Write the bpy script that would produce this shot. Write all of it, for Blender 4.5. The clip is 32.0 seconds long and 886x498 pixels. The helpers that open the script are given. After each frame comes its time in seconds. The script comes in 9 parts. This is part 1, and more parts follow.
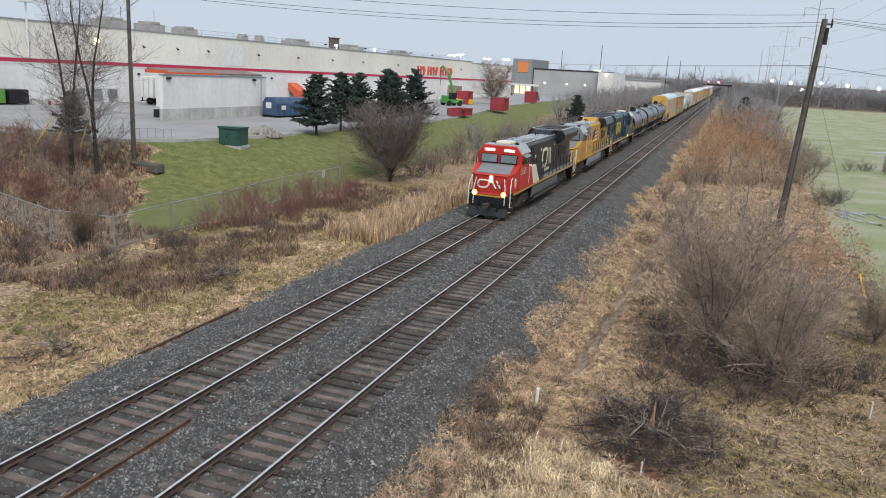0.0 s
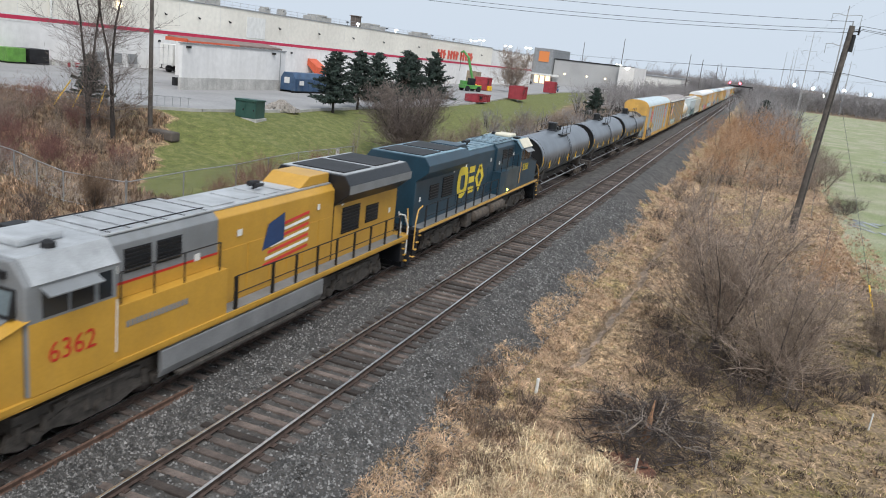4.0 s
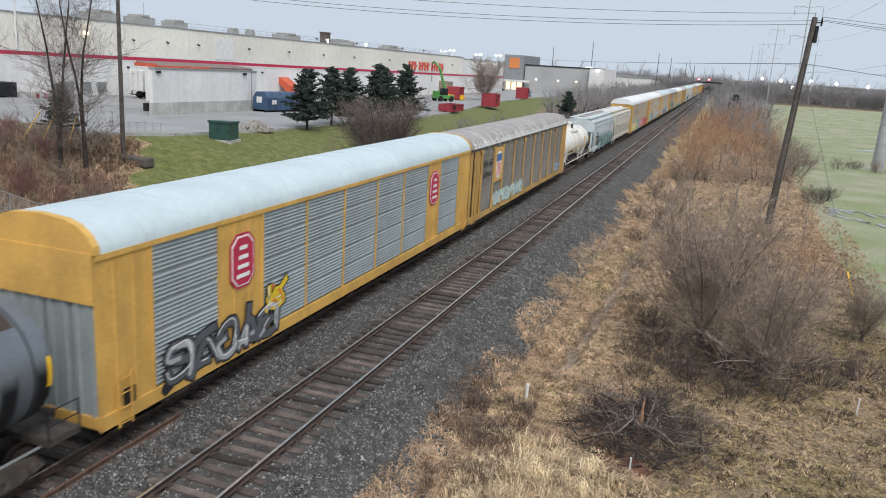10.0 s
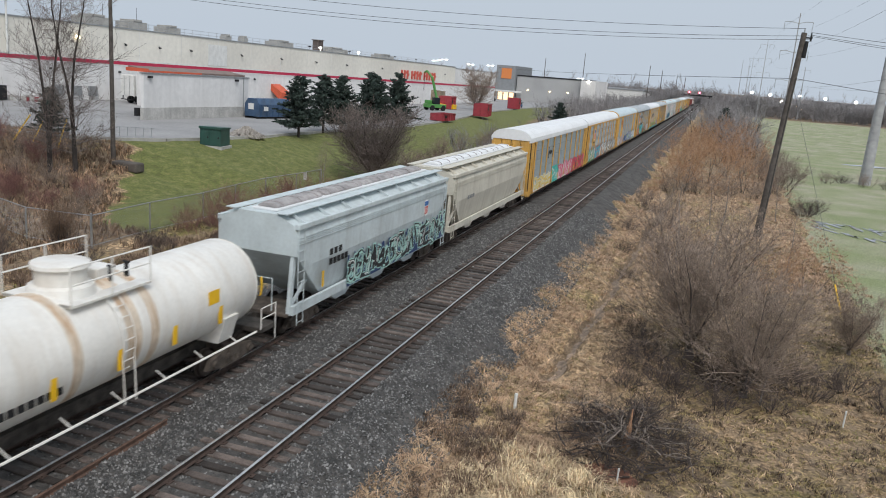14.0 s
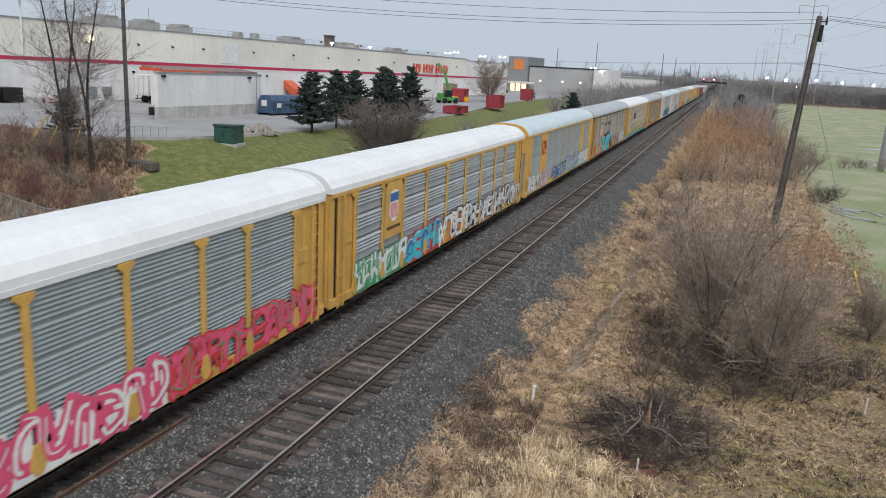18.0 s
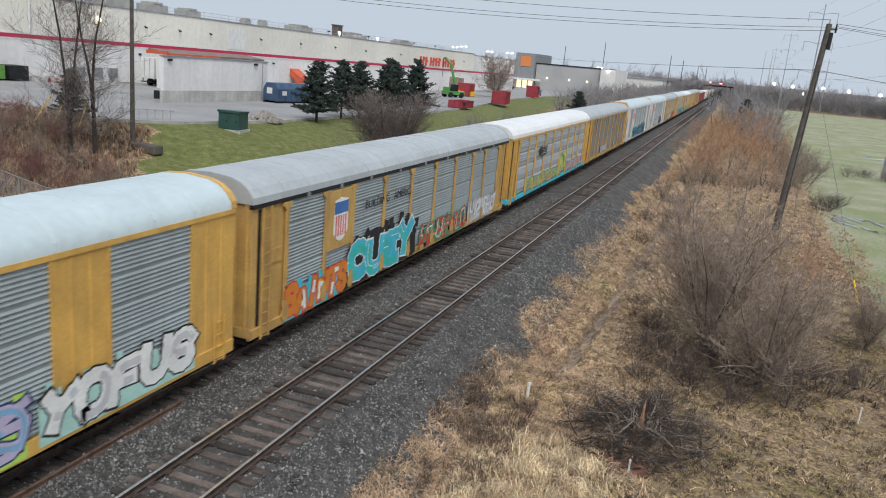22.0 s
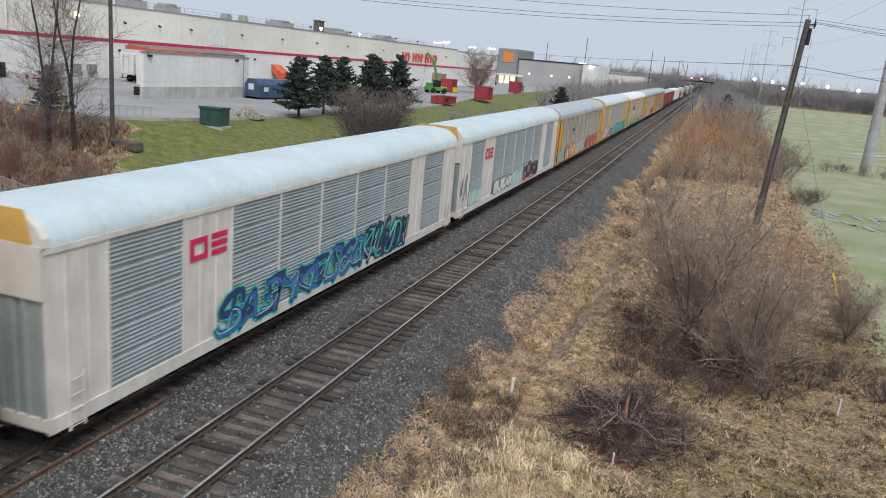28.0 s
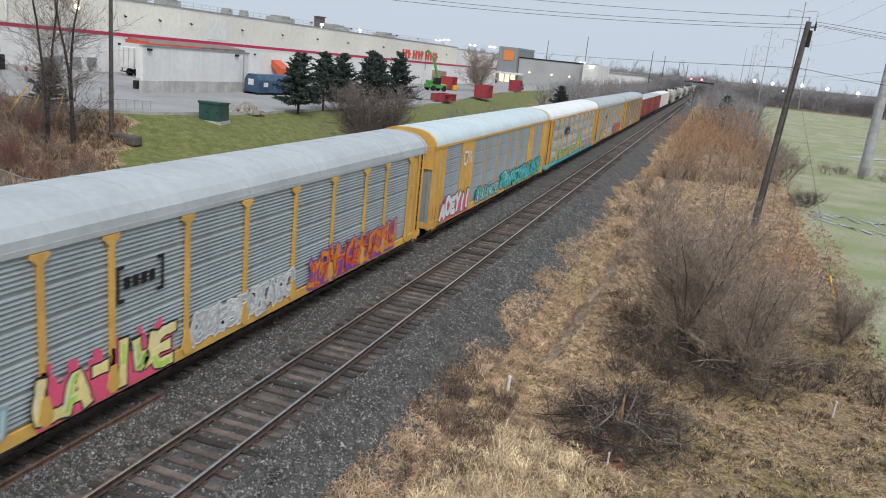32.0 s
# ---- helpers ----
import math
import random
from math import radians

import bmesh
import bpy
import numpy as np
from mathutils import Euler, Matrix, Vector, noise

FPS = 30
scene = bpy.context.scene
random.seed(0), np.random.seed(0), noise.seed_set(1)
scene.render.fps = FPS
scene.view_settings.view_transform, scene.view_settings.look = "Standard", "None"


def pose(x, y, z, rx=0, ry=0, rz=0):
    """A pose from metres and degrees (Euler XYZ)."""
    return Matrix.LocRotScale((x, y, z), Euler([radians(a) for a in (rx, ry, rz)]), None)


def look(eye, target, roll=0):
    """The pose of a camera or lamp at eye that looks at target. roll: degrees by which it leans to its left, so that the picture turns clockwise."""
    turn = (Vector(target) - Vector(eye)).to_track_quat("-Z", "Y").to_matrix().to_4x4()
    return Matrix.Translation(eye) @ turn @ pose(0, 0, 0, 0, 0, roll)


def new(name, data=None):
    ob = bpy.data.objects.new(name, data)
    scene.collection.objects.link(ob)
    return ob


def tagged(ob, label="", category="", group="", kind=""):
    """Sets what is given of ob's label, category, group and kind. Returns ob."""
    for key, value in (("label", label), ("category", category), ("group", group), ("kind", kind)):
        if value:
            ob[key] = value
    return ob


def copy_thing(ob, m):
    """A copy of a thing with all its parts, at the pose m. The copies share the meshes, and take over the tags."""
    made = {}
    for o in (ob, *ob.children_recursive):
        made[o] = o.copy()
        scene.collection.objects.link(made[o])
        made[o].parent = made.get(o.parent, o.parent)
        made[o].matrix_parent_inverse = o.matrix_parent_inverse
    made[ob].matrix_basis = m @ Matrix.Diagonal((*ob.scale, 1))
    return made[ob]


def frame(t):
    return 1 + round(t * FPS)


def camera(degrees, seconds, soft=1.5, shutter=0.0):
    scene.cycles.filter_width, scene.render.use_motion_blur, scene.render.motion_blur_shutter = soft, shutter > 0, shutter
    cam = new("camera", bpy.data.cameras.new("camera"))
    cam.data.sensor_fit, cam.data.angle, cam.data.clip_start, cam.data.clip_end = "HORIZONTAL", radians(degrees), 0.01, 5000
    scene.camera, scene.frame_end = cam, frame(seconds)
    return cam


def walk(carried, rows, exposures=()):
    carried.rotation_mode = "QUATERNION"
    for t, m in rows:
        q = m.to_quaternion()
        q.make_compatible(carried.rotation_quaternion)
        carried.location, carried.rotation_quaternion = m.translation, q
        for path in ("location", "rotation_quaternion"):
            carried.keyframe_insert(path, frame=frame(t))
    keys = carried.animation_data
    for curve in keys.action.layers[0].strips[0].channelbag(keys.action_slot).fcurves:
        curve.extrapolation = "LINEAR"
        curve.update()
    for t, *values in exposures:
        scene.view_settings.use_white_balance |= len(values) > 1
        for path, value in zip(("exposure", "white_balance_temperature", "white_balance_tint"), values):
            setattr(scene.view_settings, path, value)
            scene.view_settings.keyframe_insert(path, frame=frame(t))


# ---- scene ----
FIELD_OF_VIEW = 59.743
cam = camera(FIELD_OF_VIEW, 32.0, soft=1.0, shutter=0.22)


def view(rx, ry, rz):
    """The carried camera turns about one standing place on the overpass."""
    return pose(9.997, 0.0, 9.561, rx, ry, rz)


walk(cam, [
    (0, view(76.544, -2.982, 20.413)),
    (0.5, view(76.526, -3.379, 20.455)),
    (1, view(76.372, -3.971, 20.643)),
    (1.5, view(76.099, -4.659, 20.975)),
    (2, view(75.754, -5.381, 21.388)),
    (2.5, view(75.498, -5.801, 21.746)),
    (3, view(75.375, -6.017, 21.952)),
    (3.5, view(75.359, -6.139, 21.982)),
    (5.5, view(75.112, -6.578, 21.653)),
    (6, view(75.282, -6.357, 21.235)),
    (6.5, view(75.607, -5.865, 20.643)),
    (7, view(76.054, -5.249, 19.928)),
    (7.5, view(76.230, -4.385, 19.483)),
    (8, view(75.963, -3.775, 19.680)),
    (8.5, view(75.886, -3.461, 19.828)),
    (9, view(75.963, -3.309, 19.897)),
    (9.5, view(76.100, -3.274, 19.889)),
    (10, view(76.261, -3.385, 19.793)),
    (10.5, view(76.461, -3.589, 19.738)),
    (11, view(76.686, -3.904, 19.814)),
    (11.5, view(76.915, -4.391, 19.972)),
    (12, view(77.116, -4.774, 20.052)),
    (12.5, view(77.215, -4.906, 19.923)),
    (13, view(77.198, -4.716, 19.652)),
    (13.5, view(77.085, -4.429, 19.383)),
    (14, view(76.958, -4.216, 19.241)),
    (14.5, view(76.811, -4.184, 19.312)),
    (16.5, view(76.430, -3.813, 20.331)),
    (17, view(76.386, -3.368, 20.426)),
    (17.5, view(76.378, -3.028, 20.325)),
    (18, view(76.389, -2.939, 20.096)),
    (18.5, view(76.411, -3.049, 19.856)),
    (19, view(76.430, -3.303, 19.603)),
    (19.5, view(76.463, -3.626, 19.672)),
    (20, view(76.604, -4.379, 20.098)),
    (20.5, view(76.615, -4.947, 20.323)),
    (21, view(76.470, -5.083, 20.450)),
    (21.5, view(76.229, -5.117, 20.524)),
    (22, view(75.915, -4.978, 20.613)),
    (22.5, view(75.610, -4.818, 20.683)),
    (23, view(75.346, -4.682, 20.732)),
    (23.5, view(75.129, -4.536, 20.769)),
    (24, view(75.007, -4.354, 20.770)),
    (24.5, view(74.955, -4.162, 20.711)),
    (25, view(75.158, -3.774, 20.573)),
    (25.5, view(75.236, -2.996, 20.001)),
    (27.5, view(75.634, -4.058, 19.133)),
    (28, view(75.724, -4.939, 19.342)),
    (28.5, view(75.806, -5.628, 19.500)),
    (29, view(75.853, -5.996, 19.579)),
    (29.5, view(75.892, -6.248, 19.574)),
    (30, view(75.946, -6.248, 19.501)),
    (30.5, view(75.942, -6.179, 19.418)),
    (31, view(75.837, -5.992, 19.374)),
    (31.5, view(75.686, -5.783, 19.361)),
    (32, view(75.552, -5.641, 19.370)),
], exposures=((0, 0.37), (2, 0.42), (3.3, 0.48), (6, 0.53), (9, 0.45), (11, 0.34), (12, 0.32), (13, 0.27), (14, 0.19), (17, 0.2), (19, 0.2), (21, 0.24), (24, 0.32), (28, 0.3), (32, 0.33)))

# ---- daylight: low overcast winter sky, weak broad sun ----
world = bpy.data.worlds.new("overcast_sky")
scene.world = world
world.use_nodes = True
wn, wl = world.node_tree.nodes, world.node_tree.links
wn.clear()
sky = wn.new("ShaderNodeTexSky")
sky.sky_type = "NISHITA"
sky.sun_disc = False
sky.sun_elevation = radians(32)
sky.sun_rotation = radians(150)
sky.dust_density = 6.0
sky.air_density = 1.0
cloud = wn.new("ShaderNodeMix")
cloud.data_type = "RGBA"
cloud.inputs[0].default_value = 0.93
cloud.inputs[7].default_value = (6.35, 7.22, 8.3, 1)
wl.new(sky.outputs[0], cloud.inputs[6])
backing = wn.new("ShaderNodeBackground")
backing.inputs[1].default_value = 0.076
wl.new(cloud.outputs[2], backing.inputs[0])
wout = wn.new("ShaderNodeOutputWorld")
wl.new(backing.outputs[0], wout.inputs[0])

sun_data = bpy.data.lights.new("sun", "SUN")
sun_data.energy = 2.0
sun_data.angle = radians(30)
sun_data.color = (1.0, 0.98, 0.95)
sun = new("sun", sun_data)
sun.matrix_world = look((0, 0, 50), (0 - 20, 0 + 30, 0))

# ---- materials ----
MATS = {}


def mat(name, base, rough=0.75, metal=0.0, var=0.3, scale=1.2, fine=30.0, bump=0.15, streak=0.0, dirt=(0.12, 0.1, 0.08), second=None, emit=0.0, dirt_scale=(0.5, 1.6, 0.25)):
    """A painted, stained or grainy surface: two scales of variation, fine relief and, with streak, run-off dirt."""
    if name in MATS:
        return MATS[name]
    m = bpy.data.materials.new(name)
    m.use_nodes = True
    n, l = m.node_tree.nodes, m.node_tree.links
    b = n["Principled BSDF"]
    b.inputs["Roughness"].default_value, b.inputs["Metallic"].default_value = rough, metal
    tc = n.new("ShaderNodeTexCoord")
    big, small = n.new("ShaderNodeTexNoise"), n.new("ShaderNodeTexNoise")
    big.inputs["Scale"].default_value, big.inputs["Detail"].default_value = scale, 5
    small.inputs["Scale"].default_value, small.inputs["Detail"].default_value = fine, 3
    l.new(tc.outputs["Object"], big.inputs["Vector"])
    l.new(tc.outputs["Object"], small.inputs["Vector"])
    ramp = n.new("ShaderNodeValToRGB")
    lo = [c * (1 - var) for c in base]
    hi = list(second) if second else [min(0.95, c * (1 + var * 0.7)) for c in base]
    ramp.color_ramp.elements[0].position, ramp.color_ramp.elements[1].position = 0.32, 0.68
    ramp.color_ramp.elements[0].color, ramp.color_ramp.elements[1].color = (*lo, 1), (*hi, 1)
    l.new(big.outputs[0], ramp.inputs[0])
    grain = n.new("ShaderNodeMix")
    grain.data_type, grain.blend_type = "RGBA", "MULTIPLY"
    grain.inputs[0].default_value = min(1.0, var * 1.6)
    l.new(ramp.outputs[0], grain.inputs[6])
    gr = n.new("ShaderNodeMapRange")
    gr.inputs[1].default_value, gr.inputs[2].default_value, gr.inputs[3].default_value, gr.inputs[4].default_value = 0.3, 0.7, 0.55, 1.25
    l.new(small.outputs[0], gr.inputs[0])
    l.new(gr.outputs[0], grain.inputs[7])
    colour = grain.outputs[2]
    if streak:
        mp = n.new("ShaderNodeMapping")
        mp.inputs["Scale"].default_value = dirt_scale
        l.new(tc.outputs["Object"], mp.inputs["Vector"])
        sn = n.new("ShaderNodeTexNoise")
        sn.inputs["Scale"].default_value, sn.inputs["Detail"].default_value = 2.2, 7
        l.new(mp.outputs[0], sn.inputs["Vector"])
        sr = n.new("ShaderNodeMapRange")
        sr.inputs[1].default_value, sr.inputs[2].default_value, sr.inputs[4].default_value = 0.45, 0.72, streak
        l.new(sn.outputs[0], sr.inputs[0])
        mix = n.new("ShaderNodeMix")
        mix.data_type = "RGBA"
        mix.inputs[7].default_value = (*dirt, 1)
        l.new(sr.outputs[0], mix.inputs[0])
        l.new(colour, mix.inputs[6])
        colour = mix.outputs[2]
    l.new(colour, b.inputs["Base Color"])
    if bump:
        bp = n.new("ShaderNodeBump")
        bp.inputs["Strength"].default_value, bp.inputs["Distance"].default_value = bump, 0.02
        l.new(small.outputs[0], bp.inputs["Height"])
        l.new(bp.outputs[0], b.inputs["Normal"])
    if emit:
        b.inputs["Emission Color"].default_value = (*base, 1)
        b.inputs["Emission Strength"].default_value = emit
    MATS[name] = m
    return m


def glow(name, colour, strength):
    m = bpy.data.materials.new(name)
    m.use_nodes = True
    b = m.node_tree.nodes["Principled BSDF"]
    b.inputs["Base Color"].default_value = (*colour, 1)
    b.inputs["Emission Color"].default_value = (*colour, 1)
    b.inputs["Emission Strength"].default_value = strength
    MATS[name] = m
    return m


def vary(m, amount=0.5, island=False, tail=0.0):
    """Lets alike pieces differ in lightness, piece by piece; tail: how far a few of them go to the light."""
    n, l = m.node_tree.nodes, m.node_tree.links
    b = n["Principled BSDF"]
    old = b.inputs["Base Color"].links[0].from_socket
    info = n.new("ShaderNodeNewGeometry") if island else n.new("ShaderNodeObjectInfo")
    mr = n.new("ShaderNodeMapRange")
    mr.inputs[3].default_value, mr.inputs[4].default_value = 1 - amount, 1 + amount
    pick = info.outputs["Random Per Island" if island else "Random"]
    if tail:
        bend = n.new("ShaderNodeMath")
        bend.operation = "POWER"
        bend.inputs[1].default_value = 3.0
        l.new(pick, bend.inputs[0])
        pick, mr.inputs[4].default_value = bend.outputs[0], tail
    l.new(pick, mr.inputs[0])
    mx = n.new("ShaderNodeMix")
    mx.data_type, mx.blend_type = "RGBA", "MULTIPLY"
    mx.inputs[0].default_value = 1
    l.new(old, mx.inputs[6])
    l.new(mr.outputs[0], mx.inputs[7])
    l.new(mx.outputs[2], b.inputs["Base Color"])
    return m


# ---- mesh tools ----
class Geo:
    """Collects faces of one mesh."""

    def __init__(self):
        self.v, self.f, self.m = [], [], []

    def face(self, pts, mi=0):
        k = len(self.v)
        self.v += [tuple(p) for p in pts]
        self.f.append(tuple(range(k, k + len(pts))))
        self.m.append(mi)
        return self

    def box(self, x0, x1, y0, y1, z0, z1, mi=0):
        k = len(self.v)
        self.v += [(x, y, z) for z in (z0, z1) for y in (y0, y1) for x in (x0, x1)]
        for q in ((0, 2, 3, 1), (4, 5, 7, 6), (0, 1, 5, 4), (2, 6, 7, 3), (0, 4, 6, 2), (1, 3, 7, 5)):
            self.f.append(tuple(k + i for i in q))
            self.m.append(mi)
        return self

    def prism(self, profile, axis, c0, c1, mi=0):
        """A closed outline pushed along an axis; the outline is in the two other axes, in order x, y, z."""
        k, n = len(self.v), len(profile)
        area = sum(profile[i][0] * profile[(i + 1) % n][1] - profile[(i + 1) % n][0] * profile[i][1] for i in range(n))
        pr = list(profile) if (area > 0) != (axis == "y") else list(profile)[::-1]
        for c in (c0, c1):
            for a, b in pr:
                self.v.append({"x": (c, a, b), "y": (a, c, b), "z": (a, b, c)}[axis])
        for i in range(n):
            j = (i + 1) % n
            self.f.append((k + i, k + j, k + n + j, k + n + i))
            self.m.append(mi)
        self.f.append(tuple(k + i for i in reversed(range(n))))
        self.f.append(tuple(k + n + i for i in range(n)))
        self.m += [mi, mi]
        return self

    def cyl(self, p0, p1, r0, r1=None, n=10, mi=0):
        r1 = r0 if r1 is None else r1
        p0, p1 = Vector(p0), Vector(p1)
        d = (p1 - p0).normalized()
        a = d.orthogonal().normalized()
        b = d.cross(a)
        k = len(self.v)
        for p, r in ((p0, r0), (p1, r1)):
            for i in range(n):
                t = 2 * math.pi * i / n
                self.v.append(tuple(p + a * (r * math.cos(t)) + b * (r * math.sin(t))))
        for i in range(n):
            j = (i + 1) % n
            self.f.append((k + i, k + j, k + n + j, k + n + i))
            self.m.append(mi)
        self.f.append(tuple(k + i for i in reversed(range(n))))
        self.f.append(tuple(k + n + i for i in range(n)))
        self.m += [mi, mi]
        return self

    def tube(self, pts, r, n=6, mi=0):
        """One bent pipe through pts."""
        pts = [Vector(p) for p in pts]
        k, m = len(self.v), len(pts)
        ways = [(pts[min(i + 1, m - 1)] - pts[max(i - 1, 0)]).normalized() for i in range(m)]
        a = ways[0].orthogonal().normalized()
        for p, d in zip(pts, ways):
            a = (a - d * a.dot(d)).normalized()
            b = d.cross(a)
            for i in range(n):
                t = 2 * math.pi * i / n
                self.v.append(tuple(p + a * (r * math.cos(t)) + b * (r * math.sin(t))))
        for s in range(m - 1):
            for i in range(n):
                j = (i + 1) % n
                self.f.append((k + s * n + i, k + s * n + j, k + (s + 1) * n + j, k + (s + 1) * n + i))
                self.m.append(mi)
        self.f += [tuple(k + i for i in reversed(range(n))), tuple(k + (m - 1) * n + i for i in range(n))]
        self.m += [mi, mi]
        return self

    def rings(self, rows, n=24, mi=0, axis="y"):
        """A turned body: rows of (place along the axis, radius, centre a, centre b)."""
        k = len(self.v)
        for c, r, ca, cb in rows:
            for i in range(n):
                t = 2 * math.pi * i / n
                a, b = ca + r * math.cos(t), cb + r * math.sin(t)
                self.v.append({"y": (a, c, b), "z": (a, b, c), "x": (c, a, b)}[axis])
        flip = axis == "y"
        for s in range(len(rows) - 1):
            for i in range(n):
                j = (i + 1) % n
                q = (k + s * n + i, k + s * n + j, k + (s + 1) * n + j, k + (s + 1) * n + i)
                self.f.append(q[::-1] if flip else q)
                self.m.append(mi)
        top, bot = tuple(k + i for i in range(n)), tuple(k + (len(rows) - 1) * n + i for i in range(n))
        self.f += [top if flip else top[::-1], bot[::-1] if flip else bot]
        self.m += [mi, mi]
        return self

    def mesh(self, name, mats, smooth=False):
        me = bpy.data.meshes.new(name)
        me.from_pydata(self.v, [], self.f)
        for q in mats if isinstance(mats, (list, tuple)) else [mats]:
            me.materials.append(q)
        if any(self.m):
            me.polygons.foreach_set("material_index", self.m)
        if smooth:
            me.shade_smooth()
            me.set_sharp_from_angle(angle=radians(40))
        me.update()
        return me


def put(name, me, parent=None, loc=None, label="", rz=0.0):
    ob = new(name, me)
    if parent is not None:
        ob.parent = parent
    if loc is not None:
        ob.location = loc
    if rz:
        ob.rotation_euler[2] = radians(rz)
    if label:
        ob["label"] = label
    return ob


def part(name, geo, mats, parent, label="", smooth=False, bevel=0.0, loc=None):
    ob = put(name, geo.mesh(name, mats, smooth), parent, loc, label)
    if bevel:
        md = ob.modifiers.new("edge", "BEVEL")
        md.width, md.segments, md.limit_method = bevel, 2, "ANGLE"
    return ob


def thing(name, label, category, group="", m=None):
    ob = new(name)
    ob.empty_display_size = 0.3
    if m is not None:
        ob.matrix_basis = m
    return tagged(ob, label, category, group)


def raw_mesh(name, verts, faces, mats, mat_index=None, smooth=False):
    """A mesh from arrays of verts (n, 3) and faces (m, k)."""
    me = bpy.data.meshes.new(name)
    verts, faces = np.asarray(verts, np.float32), np.asarray(faces, np.int32)
    k = faces.shape[1]
    me.vertices.add(len(verts))
    me.vertices.foreach_set("co", verts.ravel())
    me.loops.add(faces.size)
    me.loops.foreach_set("vertex_index", faces.ravel())
    me.polygons.add(len(faces))
    me.polygons.foreach_set("loop_start", np.arange(0, faces.size, k, dtype=np.int32))
    me.polygons.foreach_set("loop_total", np.full(len(faces), k, np.int32))
    for q in mats if isinstance(mats, (list, tuple)) else [mats]:
        me.materials.append(q)
    if mat_index is not None:
        me.polygons.foreach_set("material_index", np.asarray(mat_index, np.int32))
    me.update(calc_edges=True)
    me.validate()
    if smooth:
        me.shade_smooth()
    return me


def words(text, size, material, parent, m, name="lettering", label=""):
    """Painted letters in the built-in font, standing in the pose m, a few millimetres thick."""
    cu = bpy.data.curves.new(name, "FONT")
    cu.body, cu.size, cu.extrude, cu.align_x, cu.align_y = text, size, 0.004, "CENTER", "CENTER"
    cu.resolution_u = 3
    cu.materials.append(material)
    ob = new(name, cu)
    ob.parent = parent
    ob.matrix_basis = m
    if label:
        ob["label"] = label
    return ob


def side_pose(x, y, z, side=1):
    """The pose of letters on a flank that faces +x (side 1) or -x (side -1)."""
    return pose(x, y, z, 90, 0, 90 * side)


def wave(x, y, s=1.0, seed=0.0):
    return noise.noise(Vector((x * s + seed, y * s, seed * 1.7)))

ballast_m = mat("ballast", (0.08, 0.074, 0.069), 0.85, var=0.55, scale=2.0, fine=22, bump=1.0)
stone_m = vary(mat("ballast_stone", (0.098, 0.095, 0.092), 0.6, var=0.4, scale=3, fine=40, bump=0.2), 0.55, island=True, tail=2.9)
rail_side_m = mat("rusty_rail", (0.075, 0.05, 0.04), 0.8, 0.2, var=0.4, scale=4, fine=60)
spare_rust_m = mat("flaking_rust", (0.135, 0.078, 0.055), 0.9, 0.1, var=0.4, scale=4, fine=40)
rail_top_m = mat("polished_rail_head", (0.82, 0.81, 0.8), 0.32, 1.0, var=0.12, scale=5, fine=60, bump=0.03)
tie_m = vary(mat("weathered_tie", (0.1, 0.079, 0.069), 0.9, var=0.45, scale=3.0, fine=35, bump=0.6), 0.65)
wood_m = mat("pole_wood", (0.11, 0.095, 0.085), 0.9, var=0.35, scale=3, fine=35, bump=0.5)
bark_m = mat("grey_bark", (0.05, 0.041, 0.037), 0.9, var=0.4, scale=6, fine=30, bump=0.4)
twig_m = vary(mat("grey_brown_twigs", (0.27, 0.21, 0.172), 0.9, var=0.3, scale=2, fine=20, bump=0), 0.45, island=True)
twig_dark_m = vary(mat("dark_twigs", (0.105, 0.08, 0.072), 0.9, var=0.3, scale=2, fine=20, bump=0), 0.4, island=True)
pale_twig_m = vary(mat("tan_grey_twigs", (0.34, 0.265, 0.215), 0.9, var=0.3, scale=2, fine=20, bump=0), 0.45, island=True)
twig_mid_m = vary(mat("brown_grey_twigs", (0.19, 0.155, 0.14), 0.9, var=0.3, scale=2, fine=20, bump=0), 0.4, island=True)
twig_red_m = vary(mat("russet_twigs", (0.45, 0.26, 0.15), 0.9, var=0.35, scale=2, fine=20, bump=0), 0.4, island=True)
twig_crimson_m = vary(mat("crimson_twigs", (0.24, 0.12, 0.105), 0.9, var=0.35, scale=2, fine=20, bump=0), 0.4, island=True)
# distance haze is put into this pale grey twig colour
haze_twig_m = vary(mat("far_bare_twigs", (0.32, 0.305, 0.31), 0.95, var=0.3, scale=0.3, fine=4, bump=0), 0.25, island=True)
straw_m = vary(mat("straw_blades", (0.55, 0.395, 0.255), 0.9, var=0.42, scale=1.6, fine=9, bump=0), 0.4, island=True)
straw_red_m = vary(mat("reddish_straw_blades", (0.47, 0.315, 0.205), 0.9, var=0.42, scale=1.6, fine=9, bump=0), 0.4, island=True)
weed_m = vary(mat("brown_weeds", (0.21, 0.142, 0.098), 0.9, var=0.42, scale=1.6, fine=9, bump=0), 0.4, island=True)
far_straw_m = vary(mat("pinkish_straw_blades", (0.49, 0.345, 0.24), 0.9, var=0.35, scale=1.6, fine=9, bump=0), 0.3, island=True)
dark_weed_m = vary(mat("dark_dead_weeds", (0.125, 0.088, 0.062), 0.9, var=0.42, scale=1.6, fine=9, bump=0), 0.5, island=True)
moss_m = vary(mat("green_blades", (0.23, 0.21, 0.065), 0.9, var=0.42, scale=1.6, fine=9, bump=0), 0.4, island=True)
needle_m = vary(mat("spruce_needles", (0.035, 0.055, 0.045), 0.8, var=0.4, scale=1, fine=9, bump=0), 0.55, island=True)
asphalt_m = mat("worn_asphalt", (0.29, 0.285, 0.285), 0.75, var=0.16, scale=0.16, fine=3.0, bump=0.08)
